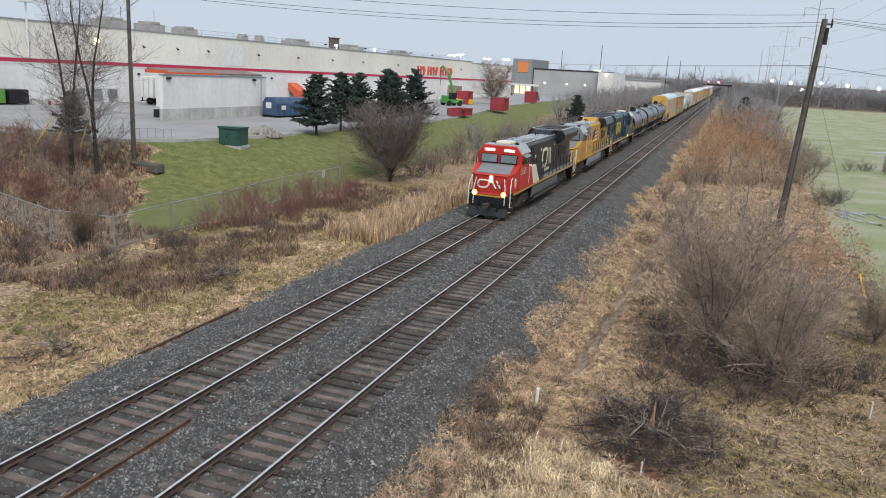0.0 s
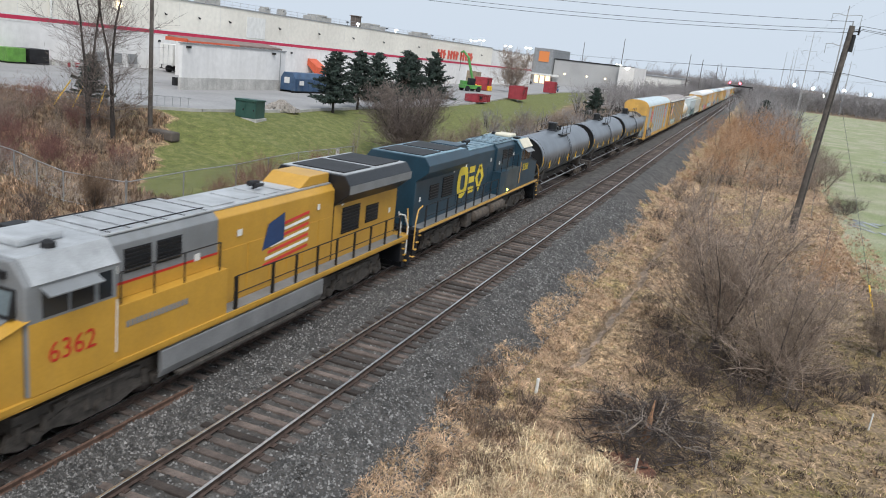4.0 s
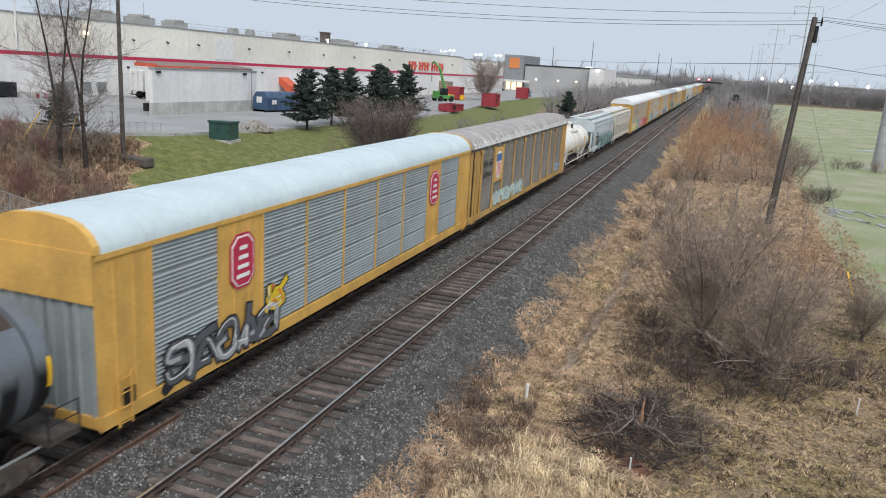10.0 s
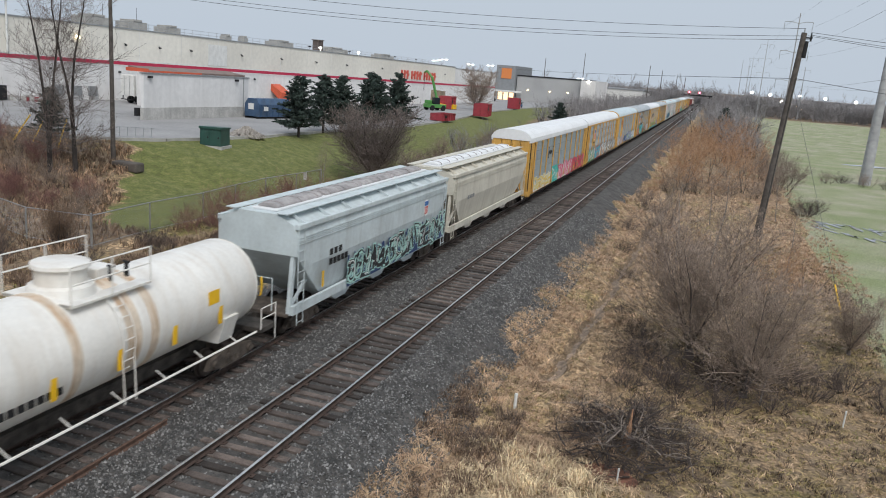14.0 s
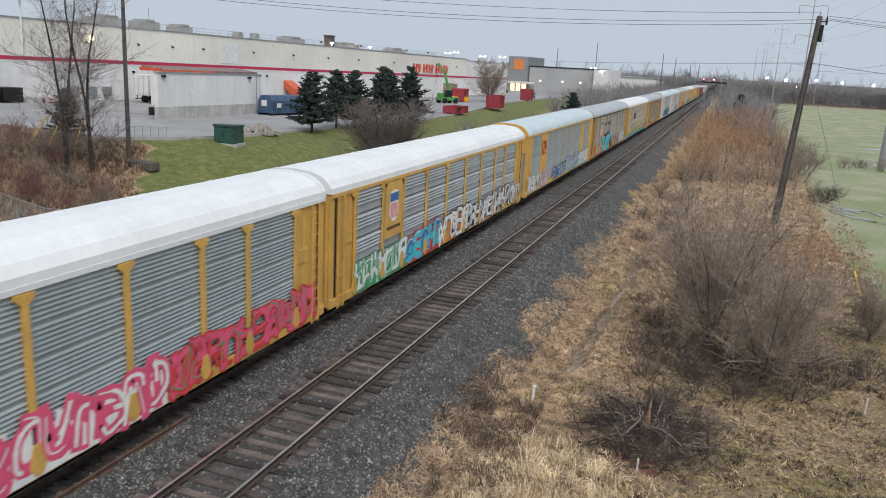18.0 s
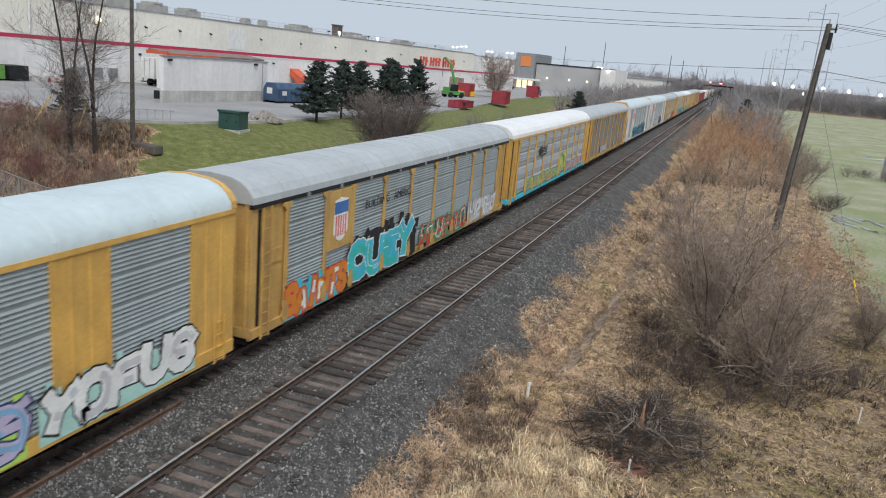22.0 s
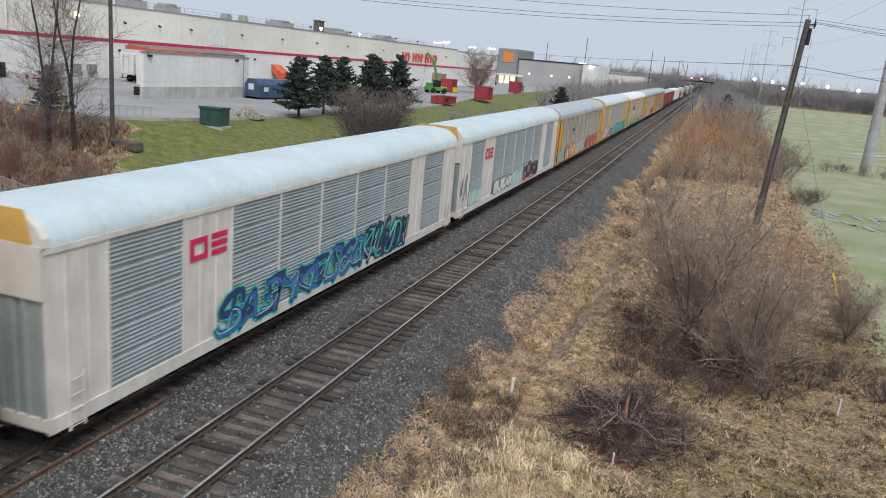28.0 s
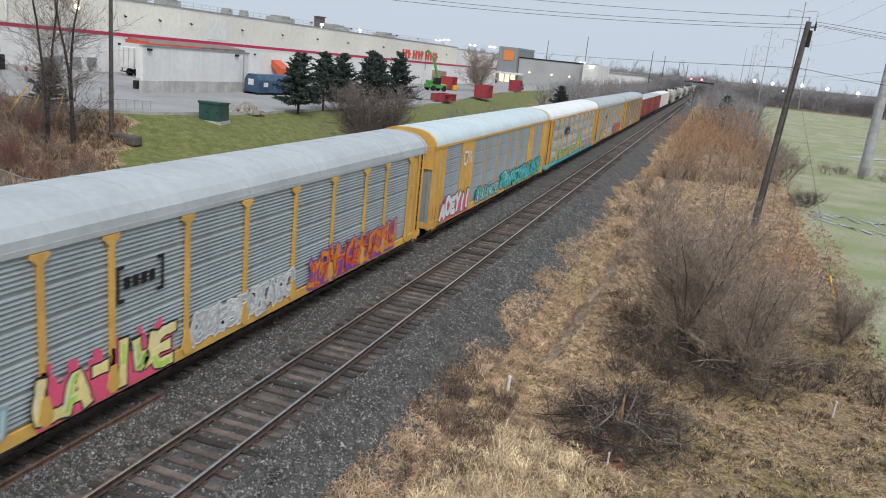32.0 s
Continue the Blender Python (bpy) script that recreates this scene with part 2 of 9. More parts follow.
kerb_m = mat("kerb_concrete", (0.42, 0.41, 0.39), 0.85, var=0.2)
wall_top_m = mat("grey_beige_wall_paint", (0.74, 0.71, 0.64), 0.8, var=0.1, scale=0.08, fine=1.4, bump=0.05, streak=0.04, dirt=(0.3, 0.27, 0.23), dirt_scale=(0.5, 0.5, 0.06))
wall_low_m = mat("pale_grey_wall_paint", (0.74, 0.73, 0.72), 0.8, var=0.1, scale=0.1, fine=1.4, bump=0.05, streak=0.12, dirt=(0.3, 0.28, 0.25), dirt_scale=(0.5, 0.5, 0.06))
concrete_m = mat("stained_concrete", (0.5, 0.49, 0.47), 0.85, var=0.22, scale=0.5, fine=6, bump=0.15, streak=0.3, dirt=(0.2, 0.19, 0.17), dirt_scale=(0.8, 0.8, 0.1))
red_band_m = mat("red_stripe_paint", (0.5, 0.025, 0.075), 0.6, var=0.12)
white_paint_m = mat("white_paint", (0.72, 0.72, 0.7), 0.6, var=0.1, streak=0.18, dirt=(0.35, 0.32, 0.28))
dark_m = mat("dark_metal", (0.02, 0.02, 0.022), 0.6, 0.3, var=0.4)
black_m = mat("black_paint", (0.009, 0.0105, 0.014), 0.36, var=0.3, scale=1.5, streak=0.1, dirt=(0.06, 0.058, 0.055))
under_m = mat("grimy_underframe", (0.07, 0.06, 0.052), 0.85, 0.1, var=0.5, scale=3, fine=20, bump=0.3)
grime_m = mat("brown_brake_grime", (0.1, 0.08, 0.065), 0.85, 0.1, var=0.5, scale=3, fine=20, bump=0.3)
wheel_m = mat("worn_wheel_steel", (0.13, 0.11, 0.1), 0.5, 0.8, var=0.4, scale=5)
galv_m = mat("weathered_galvanised_panel", (0.34, 0.385, 0.395), 0.55, 0.3, var=0.12, scale=0.6, fine=8, bump=0.03, streak=0.3, dirt=(0.27, 0.27, 0.27))
galv_dirty_m = mat("dirty_galvanised_panel", (0.26, 0.235, 0.205), 0.75, 0.15, var=0.2, scale=0.8, fine=9, bump=0.05, streak=0.5, dirt=(0.1, 0.09, 0.08))
galv_bright_m = mat("bright_galvanised_panel", (0.47, 0.5, 0.515), 0.5, 0.35, var=0.1, scale=0.6, fine=8, bump=0.03, streak=0.22, dirt=(0.25, 0.25, 0.25))
yellow_m = mat("railway_yellow_paint", (0.66, 0.385, 0.095), 0.55, var=0.14, scale=1.0, fine=12, bump=0.05, streak=0.32, dirt=(0.3, 0.19, 0.08))
yellow_dull_m = mat("faded_yellow_paint", (0.56, 0.34, 0.1), 0.65, var=0.18, scale=1.0, fine=12, bump=0.08, streak=0.5, dirt=(0.24, 0.16, 0.1))
rack_white_m = mat("grimy_white_rack_paint", (0.66, 0.62, 0.58), 0.6, var=0.1, streak=0.4, dirt=(0.42, 0.35, 0.29))
roof_pale_m = mat("pale_blue_grey_roof", (0.55, 0.64, 0.67), 0.45, 0.1, var=0.08, scale=0.5, fine=5, bump=0.03, streak=0.18, dirt=(0.42, 0.44, 0.45), dirt_scale=(0.6, 1.5, 0.6))
roof_white_m = mat("white_roof", (0.74, 0.75, 0.76), 0.5, var=0.06, scale=0.5, fine=5, bump=0.03, streak=0.12, dirt=(0.5, 0.5, 0.5), dirt_scale=(0.6, 1.5, 0.6))
roof_grey_m = mat("grey_roof", (0.44, 0.47, 0.49), 0.5, 0.15, var=0.1, scale=0.5, fine=5, bump=0.03, streak=0.25, dirt=(0.32, 0.33, 0.34), dirt_scale=(0.6, 1.5, 0.6))
roof_worn_m = mat("peeling_rusty_roof", (0.4, 0.365, 0.35), 0.6, 0.1, var=0.25, scale=0.7, fine=6, bump=0.08, streak=0.7, dirt=(0.26, 0.225, 0.21), dirt_scale=(0.5, 1.6, 0.5))
def tank_film(name):
    """Satin black tank paint under a grey film of dust that has washed off in patches low on the sides."""
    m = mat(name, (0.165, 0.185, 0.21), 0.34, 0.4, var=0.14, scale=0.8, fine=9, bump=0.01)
    n, l = m.node_tree.nodes, m.node_tree.links
    b = n["Principled BSDF"]
    old = b.inputs["Base Color"].links[0].from_socket
    tc, sep = n.new("ShaderNodeTexCoord"), n.new("ShaderNodeSeparateXYZ")
    l.new(tc.outputs["Object"], sep.inputs[0])

    def noise_along(scale):
        mp, q = n.new("ShaderNodeMapping"), n.new("ShaderNodeTexNoise")
        mp.inputs["Scale"].default_value = scale
        l.new(tc.outputs["Object"], mp.inputs["Vector"])
        l.new(mp.outputs[0], q.inputs["Vector"])
        q.inputs["Scale"].default_value, q.inputs["Detail"].default_value = 1.0, 4
        return q.outputs[0]

    def node(op, a, c, d=None):
        q = n.new("ShaderNodeMath")
        q.operation = op
        for i, v in enumerate((a, c, d)):
            if v is None:
                continue
            if isinstance(v, (int, float)):
                q.inputs[i].default_value = v
            else:
                l.new(v, q.inputs[i])
        return q.outputs[0]

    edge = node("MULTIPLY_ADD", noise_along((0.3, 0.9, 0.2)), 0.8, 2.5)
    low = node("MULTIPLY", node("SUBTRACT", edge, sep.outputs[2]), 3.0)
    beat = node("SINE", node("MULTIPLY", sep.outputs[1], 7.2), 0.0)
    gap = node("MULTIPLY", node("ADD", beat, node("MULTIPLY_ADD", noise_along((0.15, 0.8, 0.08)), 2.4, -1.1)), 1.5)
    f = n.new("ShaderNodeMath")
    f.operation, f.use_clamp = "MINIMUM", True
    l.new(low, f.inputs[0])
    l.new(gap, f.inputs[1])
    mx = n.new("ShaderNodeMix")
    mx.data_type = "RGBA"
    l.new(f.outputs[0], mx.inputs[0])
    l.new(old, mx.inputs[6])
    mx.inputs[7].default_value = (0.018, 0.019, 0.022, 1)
    l.new(mx.outputs[2], b.inputs["Base Color"])
    return m


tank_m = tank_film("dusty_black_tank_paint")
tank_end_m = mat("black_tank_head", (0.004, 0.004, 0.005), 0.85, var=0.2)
tank_white_m = mat("white_tank_paint", (0.75, 0.73, 0.69), 0.42, var=0.08, scale=0.8, fine=9, bump=0.02, streak=0.3, dirt=(0.5, 0.4, 0.3))
rust_m = mat("rust_brown_stain", (0.34, 0.19, 0.11), 0.8, var=0.4, scale=3, fine=20)
hopper_grey_m = mat("pale_green_grey_hopper_paint", (0.54, 0.6, 0.615), 0.55, var=0.1, scale=0.7, fine=8, bump=0.04, streak=0.28, dirt=(0.27, 0.27, 0.26))
hopper_cream_m = mat("cream_hopper_paint", (0.6, 0.57, 0.49), 0.55, var=0.1, scale=0.7, fine=8, bump=0.04, streak=0.4, dirt=(0.36, 0.31, 0.25))
red_loco_m = mat("bright_red_loco_paint", (0.5, 0.026, 0.015), 0.42, var=0.12, scale=1.0, fine=12, bump=0.03, streak=0.15, dirt=(0.3, 0.06, 0.04))
cream_m = mat("cream_white_paint", (0.68, 0.63, 0.5), 0.5, var=0.1, streak=0.2, dirt=(0.4, 0.35, 0.28))
armour_m = mat("loco_yellow_paint", (0.5, 0.275, 0.04), 0.42, var=0.1, scale=1.0, fine=12, bump=0.03, streak=0.2, dirt=(0.42, 0.25, 0.06))
loco_grey_m = mat("loco_grey_paint", (0.2, 0.21, 0.22), 0.5, var=0.15, streak=0.2, dirt=(0.12, 0.11, 0.1))
# roof grey lightened for the sky's reflection; the dark streaks are grime
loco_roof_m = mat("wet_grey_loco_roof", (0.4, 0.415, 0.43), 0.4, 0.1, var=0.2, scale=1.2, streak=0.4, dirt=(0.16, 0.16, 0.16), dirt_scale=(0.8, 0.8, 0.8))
skirt_m = mat("dull_dark_grey_skirt_paint", (0.1, 0.105, 0.11), 0.5, var=0.2, streak=0.3, dirt=(0.06, 0.055, 0.05))
navy_m = mat("dark_blue_loco_paint", (0.016, 0.048, 0.075), 0.4, var=0.2, scale=0.9, fine=12, bump=0.03, streak=0.3, dirt=(0.03, 0.045, 0.06))
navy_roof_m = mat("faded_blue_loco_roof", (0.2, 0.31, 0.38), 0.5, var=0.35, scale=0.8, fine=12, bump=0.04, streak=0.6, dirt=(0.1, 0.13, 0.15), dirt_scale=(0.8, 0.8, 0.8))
gold_m = mat("golden_yellow_lettering", (0.72, 0.55, 0.05), 0.5, var=0.12)
glass_m = mat("dark_cab_glass", (0.02, 0.024, 0.028), 0.08, var=0.1, bump=0)
# grey-blue base stands in for the sky reflected in the windscreens
screen_m = mat("hazy_windscreen_glass", (0.15, 0.19, 0.21), 0.12, var=0.25, scale=0.8, bump=0)
green_box_m = mat("utility_green_paint", (0.028, 0.085, 0.072), 0.5, var=0.2, streak=0.3, dirt=(0.08, 0.09, 0.07))
bin_red_m = mat("dumpster_red_paint", (0.32, 0.035, 0.05), 0.55, var=0.2, streak=0.3, dirt=(0.2, 0.05, 0.05))
bin_blue_m = mat("compactor_blue_paint", (0.045, 0.09, 0.17), 0.5, var=0.25, streak=0.25, dirt=(0.1, 0.11, 0.12))
lift_green_m = mat("lift_green_paint", (0.09, 0.29, 0.07), 0.5, var=0.15)
orange_m = mat("orange_paint", (0.6, 0.11, 0.05), 0.55, var=0.15)
amber_m = mat("amber_reflector", (0.85, 0.5, 0.02), 0.4, var=0.1)
wire_m = mat("weathered_cable", (0.06, 0.065, 0.07), 0.7, var=0.1, bump=0)
steel_m = mat("galvanised_steel", (0.4, 0.41, 0.42), 0.45, 0.7, var=0.15)
# pole steel lightened in colour to suggest haze over distance
hazed_steel_m = mat("weathering_steel_pole", (0.4, 0.4, 0.41), 0.75, 0.2, var=0.2)
# orange bloom round lit lamps, added as a glowing disc
lamp_halo_m = glow("lit_lamp_bowl", (1.0, 0.32, 0.05), 1.6)
headlight_m = glow("lit_headlight", (1.0, 0.66, 0.34), 14)
board_m = glow("lit_number_board", (1.0, 0.95, 0.85), 1.1)
floodlight_m = glow("lit_flood_light", (1.0, 0.95, 0.85), 25)
wall_lamp_m = glow("lit_wall_lamp", (1.0, 0.82, 0.5), 4)
signal_red_m = glow("lit_red_signal", (1.0, 0.05, 0.08), 30)
shop_glow_m = glow("lit_shop_window", (1.0, 0.68, 0.38), 1.6)
step_light_m = glow("lit_step_light", (0.75, 0.9, 0.15), 8)
old_bark_m = mat("weathered_grey_bark", (0.14, 0.12, 0.11), 0.9, var=0.35, scale=6, fine=30, bump=0.4)
pale_bark_m = mat("pale_young_bark", (0.3, 0.27, 0.25), 0.9, var=0.35, scale=6, fine=30, bump=0.3)
olive_straw_m = vary(mat("olive_straw_blades", (0.36, 0.275, 0.125), 0.9, var=0.42, scale=1.6, fine=9, bump=0), 0.4, island=True)
rail_black_m = mat("black_handrail_paint", (0.008, 0.008, 0.009), 0.4, var=0.2)

heap_m = mat("pale_gravel_heap", (0.42, 0.385, 0.35), 0.9, var=0.4, scale=3, fine=25, bump=0.4)
brush_dark_m = vary(mat("wet_dark_brushwood", (0.075, 0.058, 0.052), 0.9, var=0.4, scale=2, fine=20, bump=0), 0.5, island=True)
bin_green_m = mat("container_green_paint", (0.12, 0.3, 0.05), 0.6, var=0.3, streak=0.4, dirt=(0.05, 0.06, 0.05))
navy_low_m = mat("grimy_grey_blue_loco_paint", (0.05, 0.065, 0.07), 0.55, var=0.3, scale=1.2, fine=12, bump=0.04, streak=0.4, dirt=(0.1, 0.1, 0.09))
red_soil_m = mat("reddish_bare_soil", (0.22, 0.1, 0.065), 0.95, var=0.5, scale=4, fine=25, bump=0.8)
cream_straw_m = vary(mat("cream_straw_blades", (0.82, 0.63, 0.41), 0.9, var=0.35, scale=1.6, fine=9, bump=0), 0.35, island=True)
hatch_m = mat("worn_brown_grey_hatch", (0.32, 0.295, 0.29), 0.7, var=0.35, scale=1.5, fine=10, bump=0.1, streak=0.4, dirt=(0.5, 0.5, 0.5))

# ---- ground: one sheet to the horizon ----
rng = np.random.default_rng(7)
TRACK_GAP = 4.137
KERB = ((50.0, -40.6), (54.4, -35.0), (60.5, -33.6), (67.7, -32.2), (76, -32.6), (107, -31.6), (127, -33.2), (191, -43), (245, -47), (3000, -47))
PROFILE = ((-20, -0.95), (-12, -0.95), (-8.4, -0.85), (-7.6, -0.72), (-6.5, -0.62), (2.4, -0.62), (3.3, -0.95), (4.3, -1.32), (6.0, -1.36), (8.6, -1.25), (17, -1.2), (60, -1.3), (3000, -1.3))


def kerb_x(y):
    return float(np.interp(y, [k[0] for k in KERB], [k[1] for k in KERB]))


def yard_z(y):
    """The paved yard falls gently away along the line."""
    return 1.53 - 0.0114 * (min(max(y, 40), 400) - 90)


def outside(x, y):
    """Metres from the edge of the paved yard towards the railway."""
    return x - kerb_x(y) if y >= 50 else math.hypot(max(0.0, x + 40.6), 50 - y)


def overgrown(x, y):
    """The brush that lies between the yard, the fence and the lawn."""
    return x < -19.6 and y < 53 and (y < 36.5 or x < -25.6 - 0.62 * (y - 38) + 1.2 * wave(x, y, 0.3, 5.0))


def ditch_x(y):
    return 5.6 + 0.031 * (min(max(y, 20), 70) - 30) + 0.3 * wave(0.0, y, 0.12, 21.0) + 0.25 * wave(0.0, y, 0.6, 22.0)


def ditch_depth(y):
    return max(0.0, min(1.0, (y - 26) / 4)) * (0.5 + 0.2 * wave(0.0, y, 0.3, 23.0))


def ground_z(x, y, rough=True):
    if x > -19:
        z = float(np.interp(x, [p[0] for p in PROFILE], [p[1] for p in PROFILE]))
    else:
        k = min(max((outside(x, y) - 0.5) / 13, 0.0), 1.0)
        z = (yard_z(y) - 0.14) * (1 - k) - 0.95 * k
        z = z + (-0.95 - z) * max(0.0, min(1.0, (x + 21) / 2))
    if rough and not -7.4 < x < 2.6 and -200 < y < 300:
        k = (0.22 - 0.18 * max(0.0, min(1.0, (x - 15.5) / 3.5))) if x > -20 else 0.08
        z += k * wave(x, y, 0.45) + 0.4 * k * wave(x, y, 1.7, 3.0)
    if 3.6 < x < 8.4 and 26 < y < 130:
        z -= ditch_depth(y) * math.exp(-((x - ditch_x(y)) / 0.34) ** 2)
    return z


def ground_material():
    m = bpy.data.materials.new("winter_ground")
    m.use_nodes = True
    n, l = m.node_tree.nodes, m.node_tree.links
    b = n["Principled BSDF"]
    b.inputs["Roughness"].default_value = 0.95
    tc = n.new("ShaderNodeTexCoord")

    def noise_at(scale, detail=6):
        q = n.new("ShaderNodeTexNoise")
        q.inputs["Scale"].default_value, q.inputs["Detail"].default_value = scale, detail
        l.new(tc.outputs["Object"], q.inputs["Vector"])
        return q.outputs[0]

    def ramp(src, stops):
        r = n.new("ShaderNodeValToRGB")
        while len(r.color_ramp.elements) < len(stops):
            r.color_ramp.elements.new(0.5)
        for e, (p, c) in zip(r.color_ramp.elements, stops):
            e.position, e.color = p, (*c, 1)
        l.new(src, r.inputs[0])
        return r.outputs[0]

    def mixed(f, a, c):
        x = n.new("ShaderNodeMix")
        x.data_type = "RGBA"
        for s, i in ((f, 0), (a, 6), (c, 7)):
            l.new(s, x.inputs[i])
        return x.outputs[2]

    big, mid, fine = noise_at(0.22), noise_at(1.6), noise_at(9, 8)
    straw = ramp(mid, ((0.3, (0.19, 0.125, 0.075)), (0.5, (0.37, 0.255, 0.15)), (0.68, (0.52, 0.38, 0.235))))
    olive = ramp(mid, ((0.3, (0.125, 0.093, 0.04)), (0.5, (0.25, 0.187, 0.08)), (0.7, (0.37, 0.285, 0.13))))
    pick = n.new("ShaderNodeMapRange")
    pick.inputs[1].default_value, pick.inputs[2].default_value = 0.46, 0.62
    l.new(big, pick.inputs[0])
    dry = mixed(pick.outputs[0], straw, olive)
    tuft = n.new("ShaderNodeMapRange")
    tuft.inputs[1].default_value, tuft.inputs[2].default_value, tuft.inputs[3].default_value, tuft.inputs[4].default_value = 0.38, 0.62, 0.45, 1.45
    l.new(noise_at(4.5, 9), tuft.inputs[0])
    tufts = n.new("ShaderNodeMix")
    tufts.data_type, tufts.blend_type = "RGBA", "MULTIPLY"
    tufts.inputs[0].default_value = 0.9
    l.new(dry, tufts.inputs[6])
    l.new(tuft.outputs[0], tufts.inputs[7])
    dry = tufts.outputs[2]
    lawn = ramp(mid, ((0.28, (0.092, 0.108, 0.028)), (0.5, (0.138, 0.153, 0.042)), (0.72, (0.2, 0.198, 0.07))))
    field = ramp(big, ((0.35, (0.235, 0.27, 0.13)), (0.52, (0.3, 0.31, 0.19)), (0.65, (0.37, 0.345, 0.255))))
    brush = ramp(mid, ((0.3, (0.1, 0.07, 0.048)), (0.7, (0.27, 0.195, 0.125))))
    at = n.new("ShaderNodeAttribute")
    at.attribute_name = "cover"
    sep = n.new("ShaderNodeSeparateColor")
    l.new(at.outputs["Color"], sep.inputs[0])
    colour = dry
    for i, src in ((2, brush), (0, lawn), (1, field)):
        add = n.new("ShaderNodeMath")
        add.operation = "MULTIPLY_ADD"
        l.new(mid, add.inputs[0])
        add.inputs[1].default_value = 0.9
        l.new(sep.outputs[i], add.inputs[2])
        mr = n.new("ShaderNodeMapRange")
        mr.inputs[1].default_value, mr.inputs[2].default_value = 0.85, 1.05
        l.new(add.outputs[0], mr.inputs[0])
        colour = mixed(mr.outputs[0], colour, src)
    gr = n.new("ShaderNodeMapRange")
    gr.inputs[1].default_value, gr.inputs[2].default_value, gr.inputs[3].default_value, gr.inputs[4].default_value = 0.34, 0.66, 0.5, 1.35
    l.new(fine, gr.inputs[0])
    mul = n.new("ShaderNodeMix")
    mul.data_type, mul.blend_type = "RGBA", "MULTIPLY"
    mul.inputs[0].default_value = 0.8
    l.new(colour, mul.inputs[6])
    l.new(gr.outputs[0], mul.inputs[7])
    l.new(mul.outputs[2], b.inputs["Base Color"])
    bp = n.new("ShaderNodeBump")
    bp.inputs["Strength"].default_value, bp.inputs["Distance"].default_value = 1.0, 0.09
    l.new(fine, bp.inputs["Height"])
    l.new(bp.outputs[0], b.inputs["Normal"])
    return m


def stepped(*runs):
    out = []
    for a, b, s in runs:
        out += list(np.arange(a, b, s))
    return out


def build_ground():
    far = [60 * 1.35 ** k for k in range(1, 14)]
    xs = [-v for v in far[::-1]] + stepped((-60, -24, 1.0), (-24, 3.5, 0.5), (3.5, 8.4, 0.175), (8.4, 22, 0.5), (22, 61, 2.0)) + far
    ys = [-v for v in far[::-1][6:]] + stepped((-60, 6, 6), (6, 64, 0.5), (64, 150, 2.0), (150, 400, 12)) + [400 * 1.35 ** k for k in range(9)]
    verts, cover = [], []
    for y in ys:
        for x in xs:
            verts.append((x, y, ground_z(x, y)))
            lawn = field = brush = 0.0
            if x < -19:
                d = outside(x, y)
                lawn = 0.75 if d < (13 if y > 66 else 26) else 0.0
                lawn *= max(0.0, min(1.0, (-19.8 - x) / 0.8))
                if overgrown(x, y):
                    lawn, brush = 0.0, 0.55
                if y > 112:
                    lawn *= max(0.0, min(1.0, (13 - d) / 3))
                    brush = 0.6 if d > 10 else brush
            elif -19 <= x < -12:
                brush = 0.45
            if x < -12 and y > 100 and lawn == 0.0:
                brush = 0.6
            if x > 9 + wave(x, y, 0.2, 2.0) and y < 60:
                brush = 0.5
            if y > 27 and abs(x - ditch_x(y)) < 0.36:
                brush = 0.62
            edge = 18.2 + max(0, (y - 70) * 0.028) + 1.2 * wave(x, y, 0.12)
            if x > edge:
                field = 0.8
            if 5.3 < x < edge and y > 86:
                brush = 0.5
            if y > 395 or (x < 0 and y > 330) or (x < -60 and y > 260):
                lawn, field, brush = 0.0, 0.0, 0.7
            cover.append((lawn, field, brush, 1.0))
    w = len(xs)
    faces = [(j * w + i, j * w + i + 1, (j + 1) * w + i + 1, (j + 1) * w + i) for j in range(len(ys) - 1) for i in range(w - 1)]
    me = raw_mesh("ground", verts, faces, ground_material(), smooth=True)
    at = me.color_attributes.new("cover", "FLOAT_COLOR", "POINT")
    at.data.foreach_set("color", np.array(cover, np.float32).ravel())
    tagged(new("ground", me), "dry winter grass, lawn and wet green field", "ground", kind="structure")


build_ground()


# ---- ballast and the two tracks ----
def ballast_z(x, y):
    prof = ((-8.6, -0.95), (-7.4, -0.55), (-6.3, -0.24), (-5.6, -0.195), (1.5, -0.195), (2.2, -0.3), (3.0, -0.75), (3.9, -1.25))
    z = float(np.interp(x, [p[0] for p in prof], [p[1] for p in prof]))
    if abs(x) < 1.25 or abs(x + TRACK_GAP) < 1.25:
        z -= 0.035
    return z + 0.035 * wave(x, y, 1.3, 9.0) + 0.02 * wave(x, y, 4.0, 2.0)


def ballast_shift(x, y):
    return 0.35 * wave(0, y, 0.35, 5.0 if x > 0 else 8.0) if (x < -6 or x > 2) else 0.0


